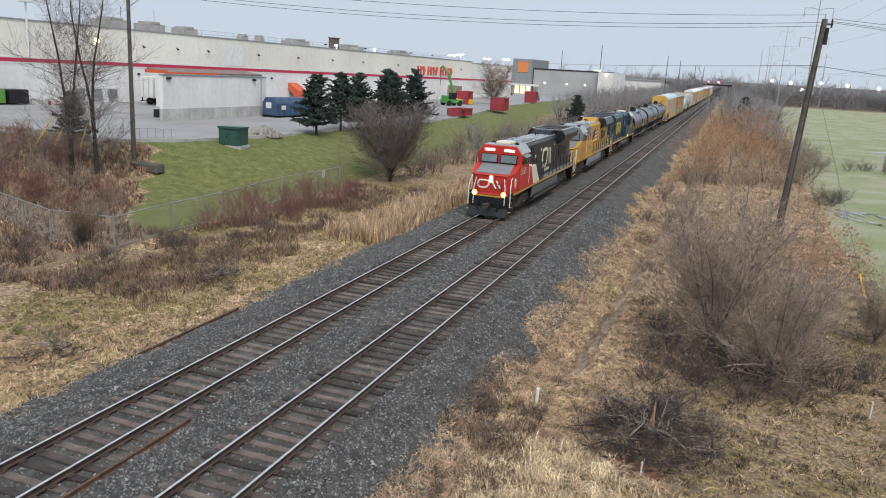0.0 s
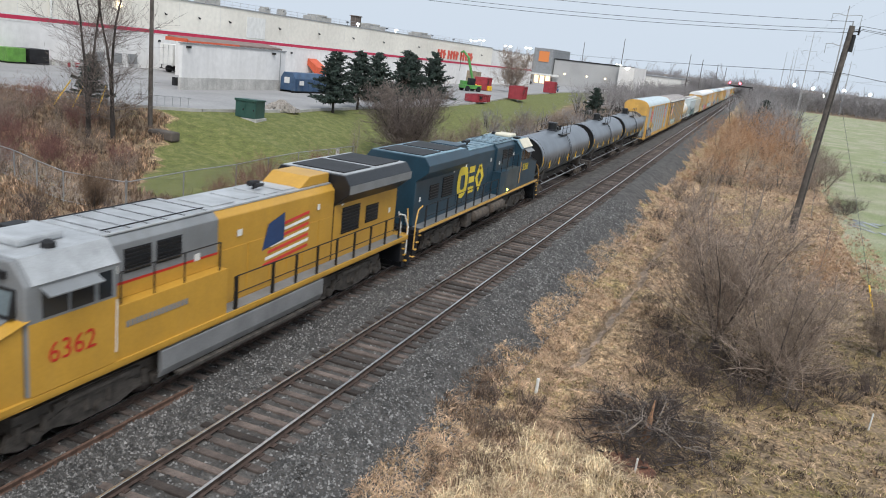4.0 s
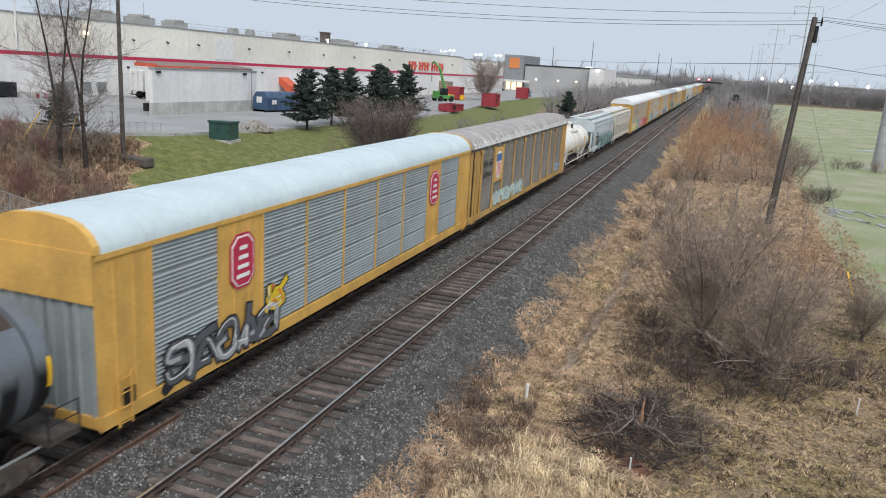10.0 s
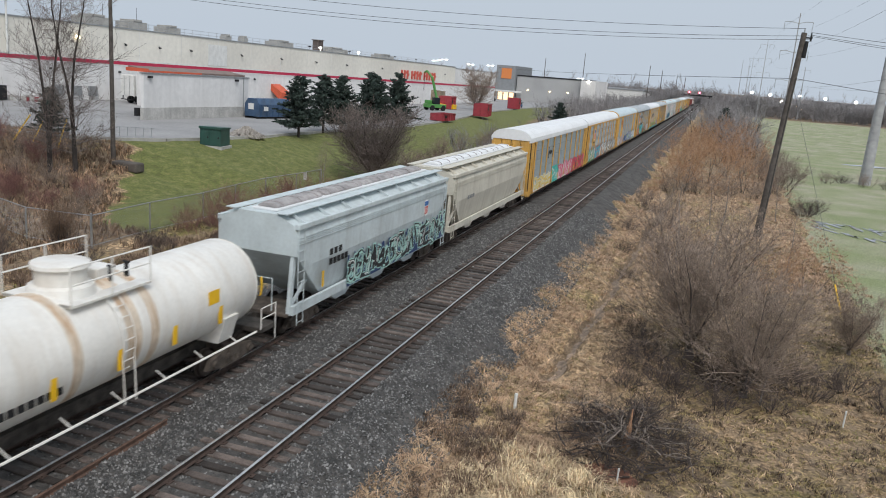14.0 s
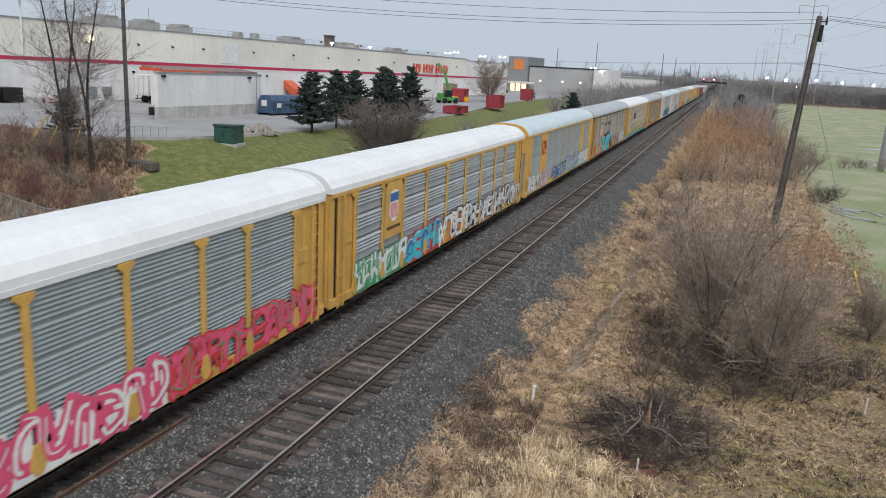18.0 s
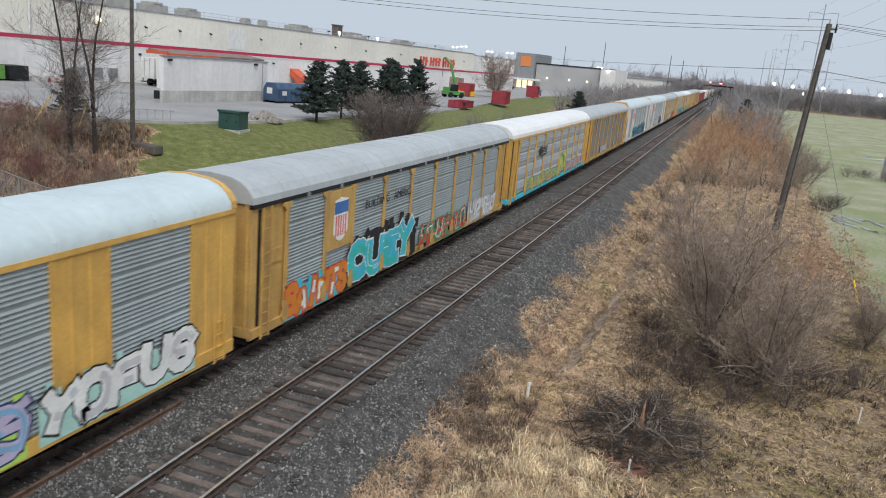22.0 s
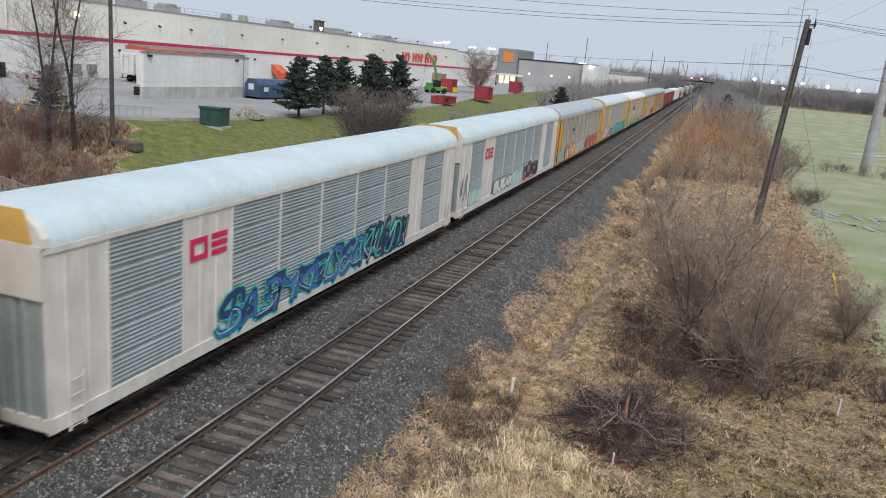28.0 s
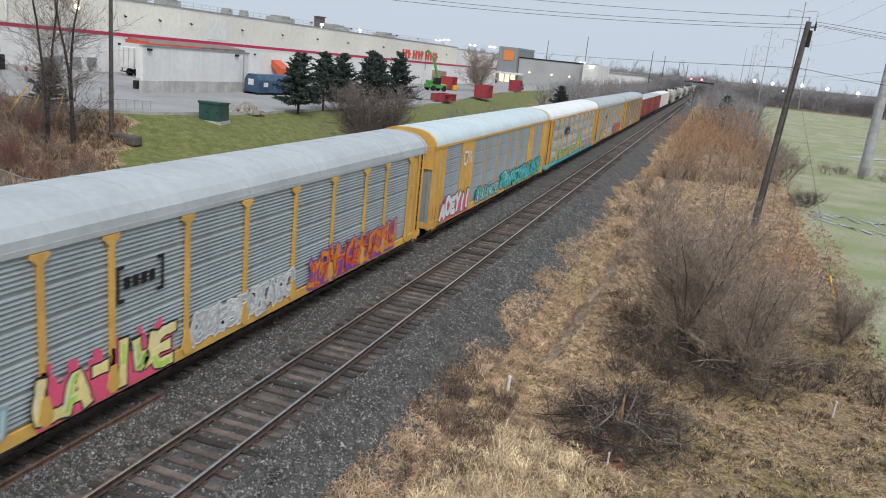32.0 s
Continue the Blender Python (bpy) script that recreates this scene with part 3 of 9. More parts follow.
def build_ballast():
    xs = list(np.arange(-8.6, 3.95, 0.25))
    ys = stepped((-80, 8, 8), (8, 60, 0.3), (60, 140, 1.5), (140, 600, 20)) + [600, 900, 1400, 2200]
    verts = []
    for y in ys:
        for x in xs:
            verts.append((x + ballast_shift(x, y), y, ballast_z(x, y)))
    w = len(xs)
    faces = [(j * w + i, j * w + i + 1, (j + 1) * w + i + 1, (j + 1) * w + i) for j in range(len(ys) - 1) for i in range(w - 1)]
    bed = tagged(new("ballast_bed", raw_mesh("ballast_bed", verts, faces, ballast_m, smooth=True)), "dark grey crushed stone ballast under the tracks", "ballast", kind="structure")
    # loose stones where the camera can tell them apart
    n = 150000
    y = 9.5 + 50 * rng.random(n) ** 1.9
    x = rng.uniform(-8.7, 4.2, n)
    keep = np.ones(n, bool)
    for c in (0.0, -TRACK_GAP):
        keep &= ~((np.abs(x - c) < 1.25) & (rng.random(n) < 0.8))
        keep &= ~(np.abs(np.abs(x - c) - 0.7525) < 0.09)
    x, y = x[keep], y[keep]
    n = len(x)
    z = np.array([max(ballast_z(a - ballast_shift(a, b), b), ground_z(a, b) if a > 2.4 or a < -7 else -9) for a, b in zip(x, y)]) + 0.008
    base = np.array([(1, 0, -0.3), (0, 1, -0.3), (-1, 0, -0.3), (0, -1, -0.3), (0, 0, 1)], float)
    size = rng.uniform(0.024, 0.056, n) * (1 + 0.3 * (y > 30))
    v = base[None] * size[:, None, None] * rng.uniform(0.6, 1.3, (n, 5, 1)) + rng.normal(0, 0.006, (n, 5, 3))
    a = rng.uniform(0, 6.28, n)
    ca, sa = np.cos(a)[:, None], np.sin(a)[:, None]
    v = np.stack([v[..., 0] * ca - v[..., 1] * sa, v[..., 0] * sa + v[..., 1] * ca, v[..., 2] * 0.75 + v[..., 0] * 0.3], -1)
    v += np.stack([x, y, z], -1)[:, None]
    tri = np.array([(0, 1, 4), (1, 2, 4), (2, 3, 4), (3, 0, 4)])
    f = (tri[None] + 5 * np.arange(n)[:, None, None]).reshape(-1, 3)
    ob = new("ballast_stones", raw_mesh("ballast_stones", v.reshape(-1, 3), f, stone_m))
    tagged(ob, "loose grey crushed stones on the ballast", "gravel", kind="stuff")


build_ballast()

RAIL = ((-0.07, -0.165), (0.07, -0.165), (0.07, -0.15), (0.012, -0.125), (0.012, -0.045), (0.036, -0.035), (0.036, -0.006), (0.028, 0.0), (-0.028, 0.0), (-0.036, -0.006), (-0.036, -0.035), (-0.012, -0.045), (-0.012, -0.125), (-0.07, -0.15))


def rail_mesh(y0, y1, worn=True):
    g = Geo()
    g.prism(RAIL, "y", y0, y1)
    if worn:
        for i, f in enumerate(g.f[:-2]):
            if min(g.v[k][2] for k in f) > -0.007:
                g.m[i] = 1
    return g.mesh("rail", [rail_side_m, rail_top_m] if worn else [spare_rust_m])


TIE_PITCH = 0.535


def tie_meshes():
    out = []
    for k in range(5):
        g = Geo()
        L, w = 1.28 + 0.03 * rng.uniform(-1, 1), 0.112 + 0.008 * rng.uniform(-1, 1)
        c = 0.014
        g.prism([(-w, -0.33), (w, -0.33), (w, -0.165 - c), (w - c, -0.165), (-w + c, -0.165), (-w, -0.165 - c)], "x", -L, L + 0.05 * rng.random())
        out.append(g.mesh("tie", tie_m))
    return out


def build_track(cx, label, seed):
    r = random.Random(seed)
    tr = tagged(new("railway_track"), label, "railway track", "pair of railway tracks", "structure")
    tr.location = (cx, 0, 0)
    for s in (-1, 1):
        put("rail", rail_mesh(-120, 1800), tr, (s * 0.7525, 0, 0), "steel rail with a bright worn head")
    kinds = tie_meshes()
    y = 7.0
    for i in range(298):
        ob = put("tie", r.choice(kinds), tr, (r.uniform(-0.05, 0.05), y + r.uniform(-0.03, 0.03), r.uniform(-0.012, 0.004)), rz=r.uniform(-1.6, 1.6))
        y += TIE_PITCH
    g, plates = Geo(), Geo()
    while y < 700:
        g.box(-1.29 + r.uniform(-0.06, 0.06), 1.29 + r.uniform(-0.06, 0.06), y - 0.11, y + 0.11, -0.3, -0.165)
        y += TIE_PITCH
    back = 7.0 - TIE_PITCH
    while back > -118:
        g.box(-1.29 + r.uniform(-0.06, 0.06), 1.29 + r.uniform(-0.06, 0.06), back - 0.11, back + 0.11, -0.3, -0.165)
        back -= TIE_PITCH
    far = part("far_ties", g, tie_m, tr, "weathered ties far along the line")
    far["kind"] = "stuff"
    for i in range(170):
        yy = 7.0 + i * TIE_PITCH
        for s in (-0.7525, 0.7525):
            plates.box(s - 0.17, s + 0.17, yy - 0.09, yy + 0.09, -0.165, -0.148)
            for q in (-0.1, 0.1):
                plates.box(s + q - 0.012, s + q + 0.012, yy - 0.04, yy - 0.02, -0.15, -0.125)
    pl = part("tie_plates", plates, rail_side_m, tr, "rusty tie plates with spikes")
    pl["kind"] = "stuff"


build_track(0.0, "empty railway track with shiny rails on worn ties", 3)
build_track(-TRACK_GAP, "railway track with worn wooden ties that carries the train", 4)

for x, y0, y1, z, lab in ((-8.05, 19.6, 25.8, -0.62, "rusty spare rail lying in grass beside ballast"), (-2.62, 2.0, 15.8, -0.04, "rusty spare rail lying between the tracks")):
    ob = put("spare_rail", rail_mesh(y0, y1, worn=False), None, (x, 0, z))
    tagged(ob, lab, "rail", "spare rails")

# ---- the train: cars are built with their leading end at y = 0 and run towards -y ----
def bogie_meshes():
    g = Geo()
    for s in (-1, 1):
        x = s * 1.02
        g.prism([(-1.25, 0.36), (-1.05, 0.62), (-0.5, 0.74), (0.5, 0.74), (1.05, 0.62), (1.25, 0.36), (0.95, 0.3), (0.45, 0.2), (-0.45, 0.2), (-0.95, 0.3)], "x", x - 0.07, x + 0.07)
        for k in (-0.25, 0, 0.25):
            g.cyl((x + s * 0.05, k, 0.3), (x + s * 0.05, k, 0.62), 0.085, 0.085, 8)
        for k in (-0.9, 0.9):
            g.cyl((x, k, 0.46), (x + s * 0.16, k, 0.46), 0.13, 0.11, 10)
    g.box(-1.15, 1.15, -0.2, 0.2, 0.5, 0.82)
    frame_me = g.mesh("bogie", grime_m, True)
    w = Geo().cyl((-1.0, 0, 0), (1.0, 0, 0), 0.08, 0.08, 8)
    for s in (-1, 1):
        w.rings([(s * 0.69, 0.455, 0, 0), (s * 0.72, 0.46, 0, 0), (s * 0.72, 0.4, 0, 0), (s * 0.74, 0.36, 0, 0), (s * 0.79, 0.36, 0, 0), (s * 0.8, 0.4, 0, 0), (s * 0.82, 0.4, 0, 0), (s * 0.82, 0.44, 0, 0)][::s], 20, 0, "x")
        for k in range(4):
            a = k * math.pi / 2
            w.box(s * 0.765 - 0.035, s * 0.765 + 0.035, 0.2 * math.cos(a) - 0.05, 0.2 * math.cos(a) + 0.05, 0.2 * math.sin(a) - 0.05, 0.2 * math.sin(a) + 0.05)
    return frame_me, w.mesh("wheelset", wheel_m, True)


BOGIE_ME, WHEELSET_ME = bogie_meshes()
WHEELSETS = []


def add_bogie(car, y, me=None, axles=(-0.9, 0.9), x=0.0):
    b = put("bogie", me or BOGIE_ME, car, (0, y, 0))
    for a in axles:
        WHEELSETS.append(put("wheelset", WHEELSET_ME, b, (0, a, 0.46)))
    return b


COUPLER_ME = Geo().box(-0.11, 0.11, -0.45, 0.6, 0.72, 0.95).box(-0.16, 0.14, -0.5, -0.2, 0.7, 0.98).mesh("coupler", under_m)


def add_couplers(car, length):
    put("coupler", COUPLER_ME, car, (0, 0, 0))
    put("coupler", COUPLER_ME, car, (0, length, 0), rz=180)


PAINTS = {
    "white": (0.78, 0.78, 0.76), "teal": (0.04, 0.5, 0.42), "cyan": (0.06, 0.5, 0.62), "blue": (0.05, 0.16, 0.42), "navy": (0.02, 0.05, 0.14), "pink": (0.75, 0.1, 0.2), "red": (0.6, 0.05, 0.04),
    "yellow": (0.78, 0.55, 0.03), "green": (0.05, 0.32, 0.14), "black": (0.015, 0.015, 0.018), "grey": (0.4, 0.41, 0.42), "orange": (0.7, 0.22, 0.03), "purple": (0.25, 0.06, 0.3), "mint": (0.42, 0.66, 0.6), "lavender": (0.5, 0.44, 0.6), "sky": (0.22, 0.42, 0.62), "lime": (0.45, 0.68, 0.12), "straw": (0.8, 0.68, 0.3), "silver": (0.55, 0.56, 0.58), "smoke": (0.1, 0.105, 0.115)}


def spray(c):
    return mat("spray_paint_" + c, PAINTS[c], 0.6, var=0.12, scale=1.5, fine=10, bump=0.02)


GLYPHS = {
    "A": "00-24-40 11-31", "B": "00-04-34-33-22-02 22-41-30-00", "C": "43-34-14-03-01-10-30-41", "D": "00-04-24-43-41-20-00", "E": "44-04-00-40 02-32", "F": "00-04-44 02-32",
    "G": "43-34-14-03-01-10-30-41-42-22", "H": "00-04 40-44 02-42", "I": "20-24", "K": "00-04 44-02-40", "L": "04-00-40", "M": "00-04-22-44-40", "N": "00-04-40-44",
    "O": "10-30-41-43-34-14-03-01-10", "P": "00-04-34-43-32-02", "R": "00-04-34-43-32-02 22-40", "S": "43-34-14-03-12-32-41-30-10-01", "T": "04-44 24-20", "U": "04-01-10-30-41-44",
    "V": "04-20-44", "W": "04-10-23-30-44", "X": "00-44 04-40", "Y": "04-22-44 22-20", "Z": "04-44-00-40", "-": "12-32", "!": "34-22 21-20"}


def rounded(pts, times=1):
    """Cuts the corners of an open line."""
    for _ in range(times):
        out = [pts[0]]
        for p, q in zip(pts, pts[1:]):
            out += [(0.75 * p[0] + 0.25 * q[0], 0.75 * p[1] + 0.25 * q[1]), (0.25 * p[0] + 0.75 * q[0], 0.25 * p[1] + 0.75 * q[1])]
        pts = out + [pts[-1]]
    return pts


def ribbon(g, pts, half, x, mi=0, side=1, ends=0.0, swell=0.0):
    """A flat band of paint along a line of (y, z) in the plane x."""
    pts = [Vector(p) for p in pts]
    m = len(pts)
    ways = [(pts[min(i + 1, m - 1)] - pts[max(i - 1, 0)]).normalized() for i in range(m)]
    if ends:
        pts[0], pts[-1] = pts[0] - ways[0] * ends, pts[-1] + ways[-1] * ends
    k = len(g.v)
    for i, (p, d) in enumerate(zip(pts, ways)):
        h = half * (1 + swell * math.sin(2.4 * i + m))
        g.v += [(x, p.x - d.y * h, p.y + d.x * h), (x, p.x + d.y * h, p.y - d.x * h)]
    for i in range(m - 1):
        q = (k + 2 * i, k + 2 * i + 1, k + 2 * i + 3, k + 2 * i + 2)
        g.f.append(q if side > 0 else q[::-1])
        g.m.append(mi)


def graffiti(car, y0, y1, z0, z1, fill, edge, back="", seed=0, x=1.6, slant=0.0, letters=0, text="", thin=False, barrel=None):
    """Sprayed lettering on a flank: a backing cloud, dark-edged fat strokes, a second colour and bright highlights. Without text the strokes spell nothing."""
    q = random.Random(seed)
    cols = [edge, fill[0], fill[1] if len(fill) > 1 else fill[0], fill[2] if len(fill) > 2 else "white", back or edge]
    g = Geo()
    h = z1 - z0
    n = len(text) or letters or max(3, round((y1 - y0) / (h * 0.6)))
    w = (y1 - y0) / n
    if back:
        m = 5 * n
        for i in range(m):
            a, b = y0 + (y1 - y0) * i / m, y0 + (y1 - y0) * (i + 1) / m
            top = z0 + h * (0.8 + 0.2 * math.sin(i * 1.3 + seed) + 0.1 * q.random())
            g.face([(x, a, z0 - 0.05), (x, b, z0 - 0.05), (x, b, top - 0.1 * q.random()), (x, a, top)], 4)
    half = 0.042 if thin else min(0.2 * w, 0.15 * h) * q.uniform(0.9, 1.1) * (1.0 if text else 0.62)
    rim = 0.025 if thin else 0.05
    deep = 0
    if thin:
        line = []
        for i in range(n):
            a, b = y0 + w * i, z0 + h * q.uniform(0.0, 0.25)
            line += [(a, b), (a + 0.5 * w, z0 + h * q.uniform(0.7, 1.1)), (a + q.uniform(0.1, 0.9) * w, z0 + h * q.uniform(0.3, 0.6)), (a + 0.75 * w, z0 + h * q.uniform(-0.1, 0.2))]
        ribbon(g, rounded(line, 3), half, x, 0, 1)
    for i in range(0 if thin else n):
        lean = slant + q.uniform(-0.06, 0.16)
        low, tall = q.uniform(-0.06, 0.06) * h, q.uniform(0.88, 1.12)
        wide = q.uniform(0.72, 0.86) if text else q.uniform(0.8, 1.05)

        def at(u, v):
            return (y0 + w * (i + 0.5 + wide * (u / 4 - 0.5)) + lean * h * (v / 4 - 0.5), z0 + rim + half + low + (h - 2 * half - 2 * rim) * v / 4 * tall)

        if text:
            strokes = [[at(float(c[0]), float(c[1])) for c in word.split("-")] for word in GLYPHS[text[i]].split()] if text[i] != "-" else [[at(1, 2), at(3, 2)]]
        else:
            strokes = []
            for _ in range(2):
                flip = q.choice(("u", "v", "both"))
                for word in q.choice(list(GLYPHS.values())[:-2]).split():
                    line = []
                    for c in word.split("-"):
                        u, v = float(c[0]) + q.uniform(-0.5, 0.5), float(c[1]) + q.uniform(-0.4, 0.4)
                        line.append(at(4 - u if flip != "v" else u, 4 - v if flip != "u" else v))
                    strokes.append(line)
        for line in strokes:
            line = rounded(line, 2) if len(line) > 2 else [line[0], ((line[0][0] + line[1][0]) / 2, (line[0][1] + line[1][1]) / 2), line[1]]
            deep += 1
            d = 0.0003 * (deep % 6)
            ribbon(g, line, half + rim, x + 0.003 + d, 0, 1, half * 0.9 + rim, 0.1)
            if not thin:
                ribbon(g, line, half, x + 0.006 + d, 1, 1, half * 0.8, 0.12)
                if len(fill) > 1 and q.random() < 0.75:
                    k = max(2, int(len(line) * q.uniform(0.4, 0.75)))
                    part_line = [(a, b - half * 0.25) for a, b in (line[:k] if q.random() < 0.5 else line[-k:])]
                    ribbon(g, part_line, half * 0.55, x + 0.009 + d, 2, 1, 0, 0.2)
                if q.random() < 0.6:
                    ribbon(g, [(a - half * 0.4, b + half * 0.45) for a, b in line[: max(2, len(line) // 2)]], 0.02, x + 0.0115 + d, 3)
        if not thin and not text:
            for _ in range(2):
                cy, cz, rr = y0 + w * (i + q.random()), z0 + h * q.uniform(0.05, 0.75), q.uniform(0.05, 0.16) * h
                deep += 1
                g.face([(x + 0.0028 - 0.0002 * (deep % 5), cy + rr * 1.5 * math.cos(t), cz + rr * math.sin(t) * (1 + 0.3 * math.cos(3 * t))) for t in (k * 0.5236 for k in range(12))], q.choice((0, 2, 4)))
    if barrel:
        g.v = [(math.sqrt(max(0.01, barrel[0] ** 2 - (c - barrel[1]) ** 2)) + a - x + 0.012, b, c) for a, b, c in g.v]
    return part("graffiti", g, [spray(c) for c in cols], car, "sprayed graffiti in " + " and ".join(dict.fromkeys(list(fill) + [edge])))


PANEL_CACHE = {}


def louvre_panel(width, height, material, look_of="even"):
    """Corrugated side sheet. even: close ridges all the way up; sheets: four lapped sheets, each ridged above and plain
    below, with open joints coloured dark for their shade.
    """
    key = (round(width, 2), round(height, 2), material.name, look_of)
    if key not in PANEL_CACHE:
        g = Geo()
        prof, gaps = [(0.0, 0.0)], []

        def ridge(z, w, out):
            prof.extend([(0.0, z + 0.08 * w), (out, z + 0.2 * w), (out, z + 0.34 * w), (0.0, z + 0.78 * w)])

        if look_of == "sheets":
            h = height / 4
            for k in range(4):
                z = k * h
                prof += [(-0.07, z + 0.004), (-0.06, z + 0.05), (0.006, z + 0.056)]
                gaps.append((z, z + 0.057))
                for i in range(4):
                    ridge(z + h * (0.4 + 0.145 * i), h * 0.145, 0.065)
                prof.append((0.006, z + h - 0.002))
        else:
            h = height / 5
            for k in range(5):
                for i in range(6):
                    ridge(k * h + 0.05 + (h - 0.07) * i / 6, (h - 0.07) / 6, 0.04)
        prof.append((0.0, height))
        for (xa, za), (xb, zb) in zip(prof, prof[1:]):
            # joint faces take dark_m: the shade inside the gap as colour
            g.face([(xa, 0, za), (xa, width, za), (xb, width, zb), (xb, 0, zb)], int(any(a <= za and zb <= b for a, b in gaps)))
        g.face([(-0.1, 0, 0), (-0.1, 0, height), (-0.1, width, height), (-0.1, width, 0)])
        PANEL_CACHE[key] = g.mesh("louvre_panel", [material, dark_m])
    return PANEL_CACHE[key]


RACK_L = 27.4
K_CUTS = (0, 1.85, 4.6, 6.8, 9.5, 12.3, 15.2, 18.0, 21.0, 22.6, 25.5, 27.4)
T_CUTS = (0, 1.9, 4.45, 6.5, 9.3, 12.1, 15.0, 17.8, 20.6, 22.7, 25.4, 27.4)


def autorack(label, style, frame_c, panel_c, roof_c, solid=(), sill_c=None, end_c=None, rail_c=None, sheets="even"):
    """A covered car carrier. style K: framed louvre panels between flush solid doors; T: louvres behind tall posts."""
    car = thing("autorack", label, "freight car", "train cars")
    cuts = K_CUTS if style == "K" else T_CUTS
    z0, z1 = (1.02, 4.78) if style == "K" else (0.95, 4.72)
    X = 1.52
    sill_c, end_c, rail_c = sill_c or frame_c, end_c or frame_c, rail_c or frame_c
    g = Geo()
    for s in (-1, 1):
        g.prism([(s * X, 0.62), (s * (X + 0.05), 0.66), (s * (X + 0.05), z0), (s * (X - 0.12), z0), (s * (X - 0.12), 0.62)], "y", 0.05, RACK_L - 0.05)
    part("side_sill", g, sill_c, car)
    part("underframe", Geo().box(-X + 0.12, X - 0.12, 0.3, RACK_L - 0.3, 0.82, 1.0).box(-0.3, 0.3, 0.1, RACK_L - 0.1, 0.5, 0.9), under_m, car)
    for s in (-1, 1):
        for i, (a, b) in enumerate(zip(cuts, cuts[1:])):
            flush = i in (0, len(cuts) - 2) or i in solid
            if flush:
                f0 = X + (0.0 if style == "K" else -0.03)
                line = [(X - 0.06, a + 0.02), (f0, a + 0.02)]
                for k in (0.33, 0.67):
                    yy = a + (b - a) * k
                    line += [(f0, yy - 0.03), (f0 + 0.022, yy - 0.02), (f0 + 0.022, yy + 0.02), (f0, yy + 0.03)]
                d = Geo().prism(line + [(f0, b - 0.02), (X - 0.06, b - 0.02)], "z", z0 + 0.002, z1 - 0.002)
                me = d.mesh("end_door" if i in (0, len(cuts) - 2) else "solid_panel", end_c if i in (0, len(cuts) - 2) else frame_c)
                ob = put(me.name, me, car)
            else:
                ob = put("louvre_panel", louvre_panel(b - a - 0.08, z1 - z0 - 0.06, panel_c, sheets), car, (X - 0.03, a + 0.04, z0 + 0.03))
            if s < 0:
                ob.matrix_basis = Matrix.Translation((0, (a + b), 0)) @ pose(0, 0, 0, 0, 0, 180) @ ob.matrix_basis if flush else pose(-(X - 0.03), b - 0.04, z0 + 0.03, 0, 0, 180)
        for i, y in enumerate(cuts[1:-1]):
            g = Geo()
            if style == "K":
                g.box(s * (X - 0.03), s * (X + 0.03), y - 0.045, y + 0.045, z0 + 0.003, z1 - 0.003)
            else:
                g.prism([(y - 0.085, z0), (y + 0.085, z0), (y + 0.085, z1 - 0.27), (y + 0.25, z1 - 0.12), (y + 0.25, z1 - 0.02), (y - 0.25, z1 - 0.02), (y - 0.25, z1 - 0.12), (y - 0.085, z1 - 0.27)], "x", s * (X + 0.015), s * (X + 0.08))
                g.prism([(y - 0.09, z0 - 0.2), (y + 0.09, z0 - 0.2), (y + 0.22, z0), (y + 0.095, z0 + 0.5), (y - 0.095, z0 + 0.5), (y - 0.22, z0)], "x", s * (X + 0.05), s * (X + 0.1))
            part("post", g, frame_c, car)
        # a dark rail_c draws the shadow line between roof and panels
        part("top_rail", Geo().box(s * (X - 0.1), s * (X + 0.045), 0.04, RACK_L - 0.04, z1, z1 + 0.13), rail_c, car)
        if rail_c in (dark_m, grime_m):
            for a, b in zip(cuts[1:-1], cuts[2:-1]):
                yy = (a + b) / 2
                part("roof_tab", Geo().box(min(s * (X + 0.046), s * (X + 0.066)), max(s * (X + 0.046), s * (X + 0.066)), yy - 0.09, yy + 0.09, z1 - 0.03, z1 + 0.12), steel_m, car, "small grey roof bracket")
    zt = z1 + 0.13
    out = [(X + 0.03, zt), (X + 0.01, zt + 0.2), (X - 0.16, zt + 0.44), (X - 0.42, zt + 0.63), (X - 0.75, zt + 0.74), (0, zt + 0.8)]
    prof = out + [(-a, b) for a, b in out[-2::-1]]
    g = Geo().prism(prof, "y", 0.22, RACK_L - 0.22)
    part("roof", g, roof_c, car, "sheet roof with rounded shoulders", smooth=style == "K")
    rib = Geo().prism([(a * 1.006, b + 0.009) for a, b in prof], "y", -0.035, 0.035).mesh("roof_rib", roof_c)
    for k in range(1, 18):
        put("roof_rib", rib, car, (0, 0.3 + k * (RACK_L - 0.6) / 18, 0))
    for y, sg in ((0.0, -1), (RACK_L, 1)):
        e = y - sg * 0.2
        part("end_hood", Geo().prism([(a * 1.012, b + 0.012) for a, b in prof], "y", min(y, e), max(y, e)), end_c if style == "K" else roof_c, car, "raised roof end cap")
        for k, xx in enumerate((-1.12, -0.38, 0.38, 1.12)):
            back, face, crest = y - sg * 0.12, y - sg * 0.06, y - sg * 0.01
            line = [(xx - 0.35, back), (xx - 0.35, face)]
            for q in (-0.2, 0.2):
                line += [(xx + q - 0.06, face), (xx + q - 0.04, crest), (xx + q + 0.04, crest), (xx + q + 0.06, face)]
            d = Geo().prism(line + [(xx + 0.35, face), (xx + 0.35, back)], "z", 1.0, zt - 0.004)
            part("end_panel", d, panel_c if style == "K" else end_c, car)
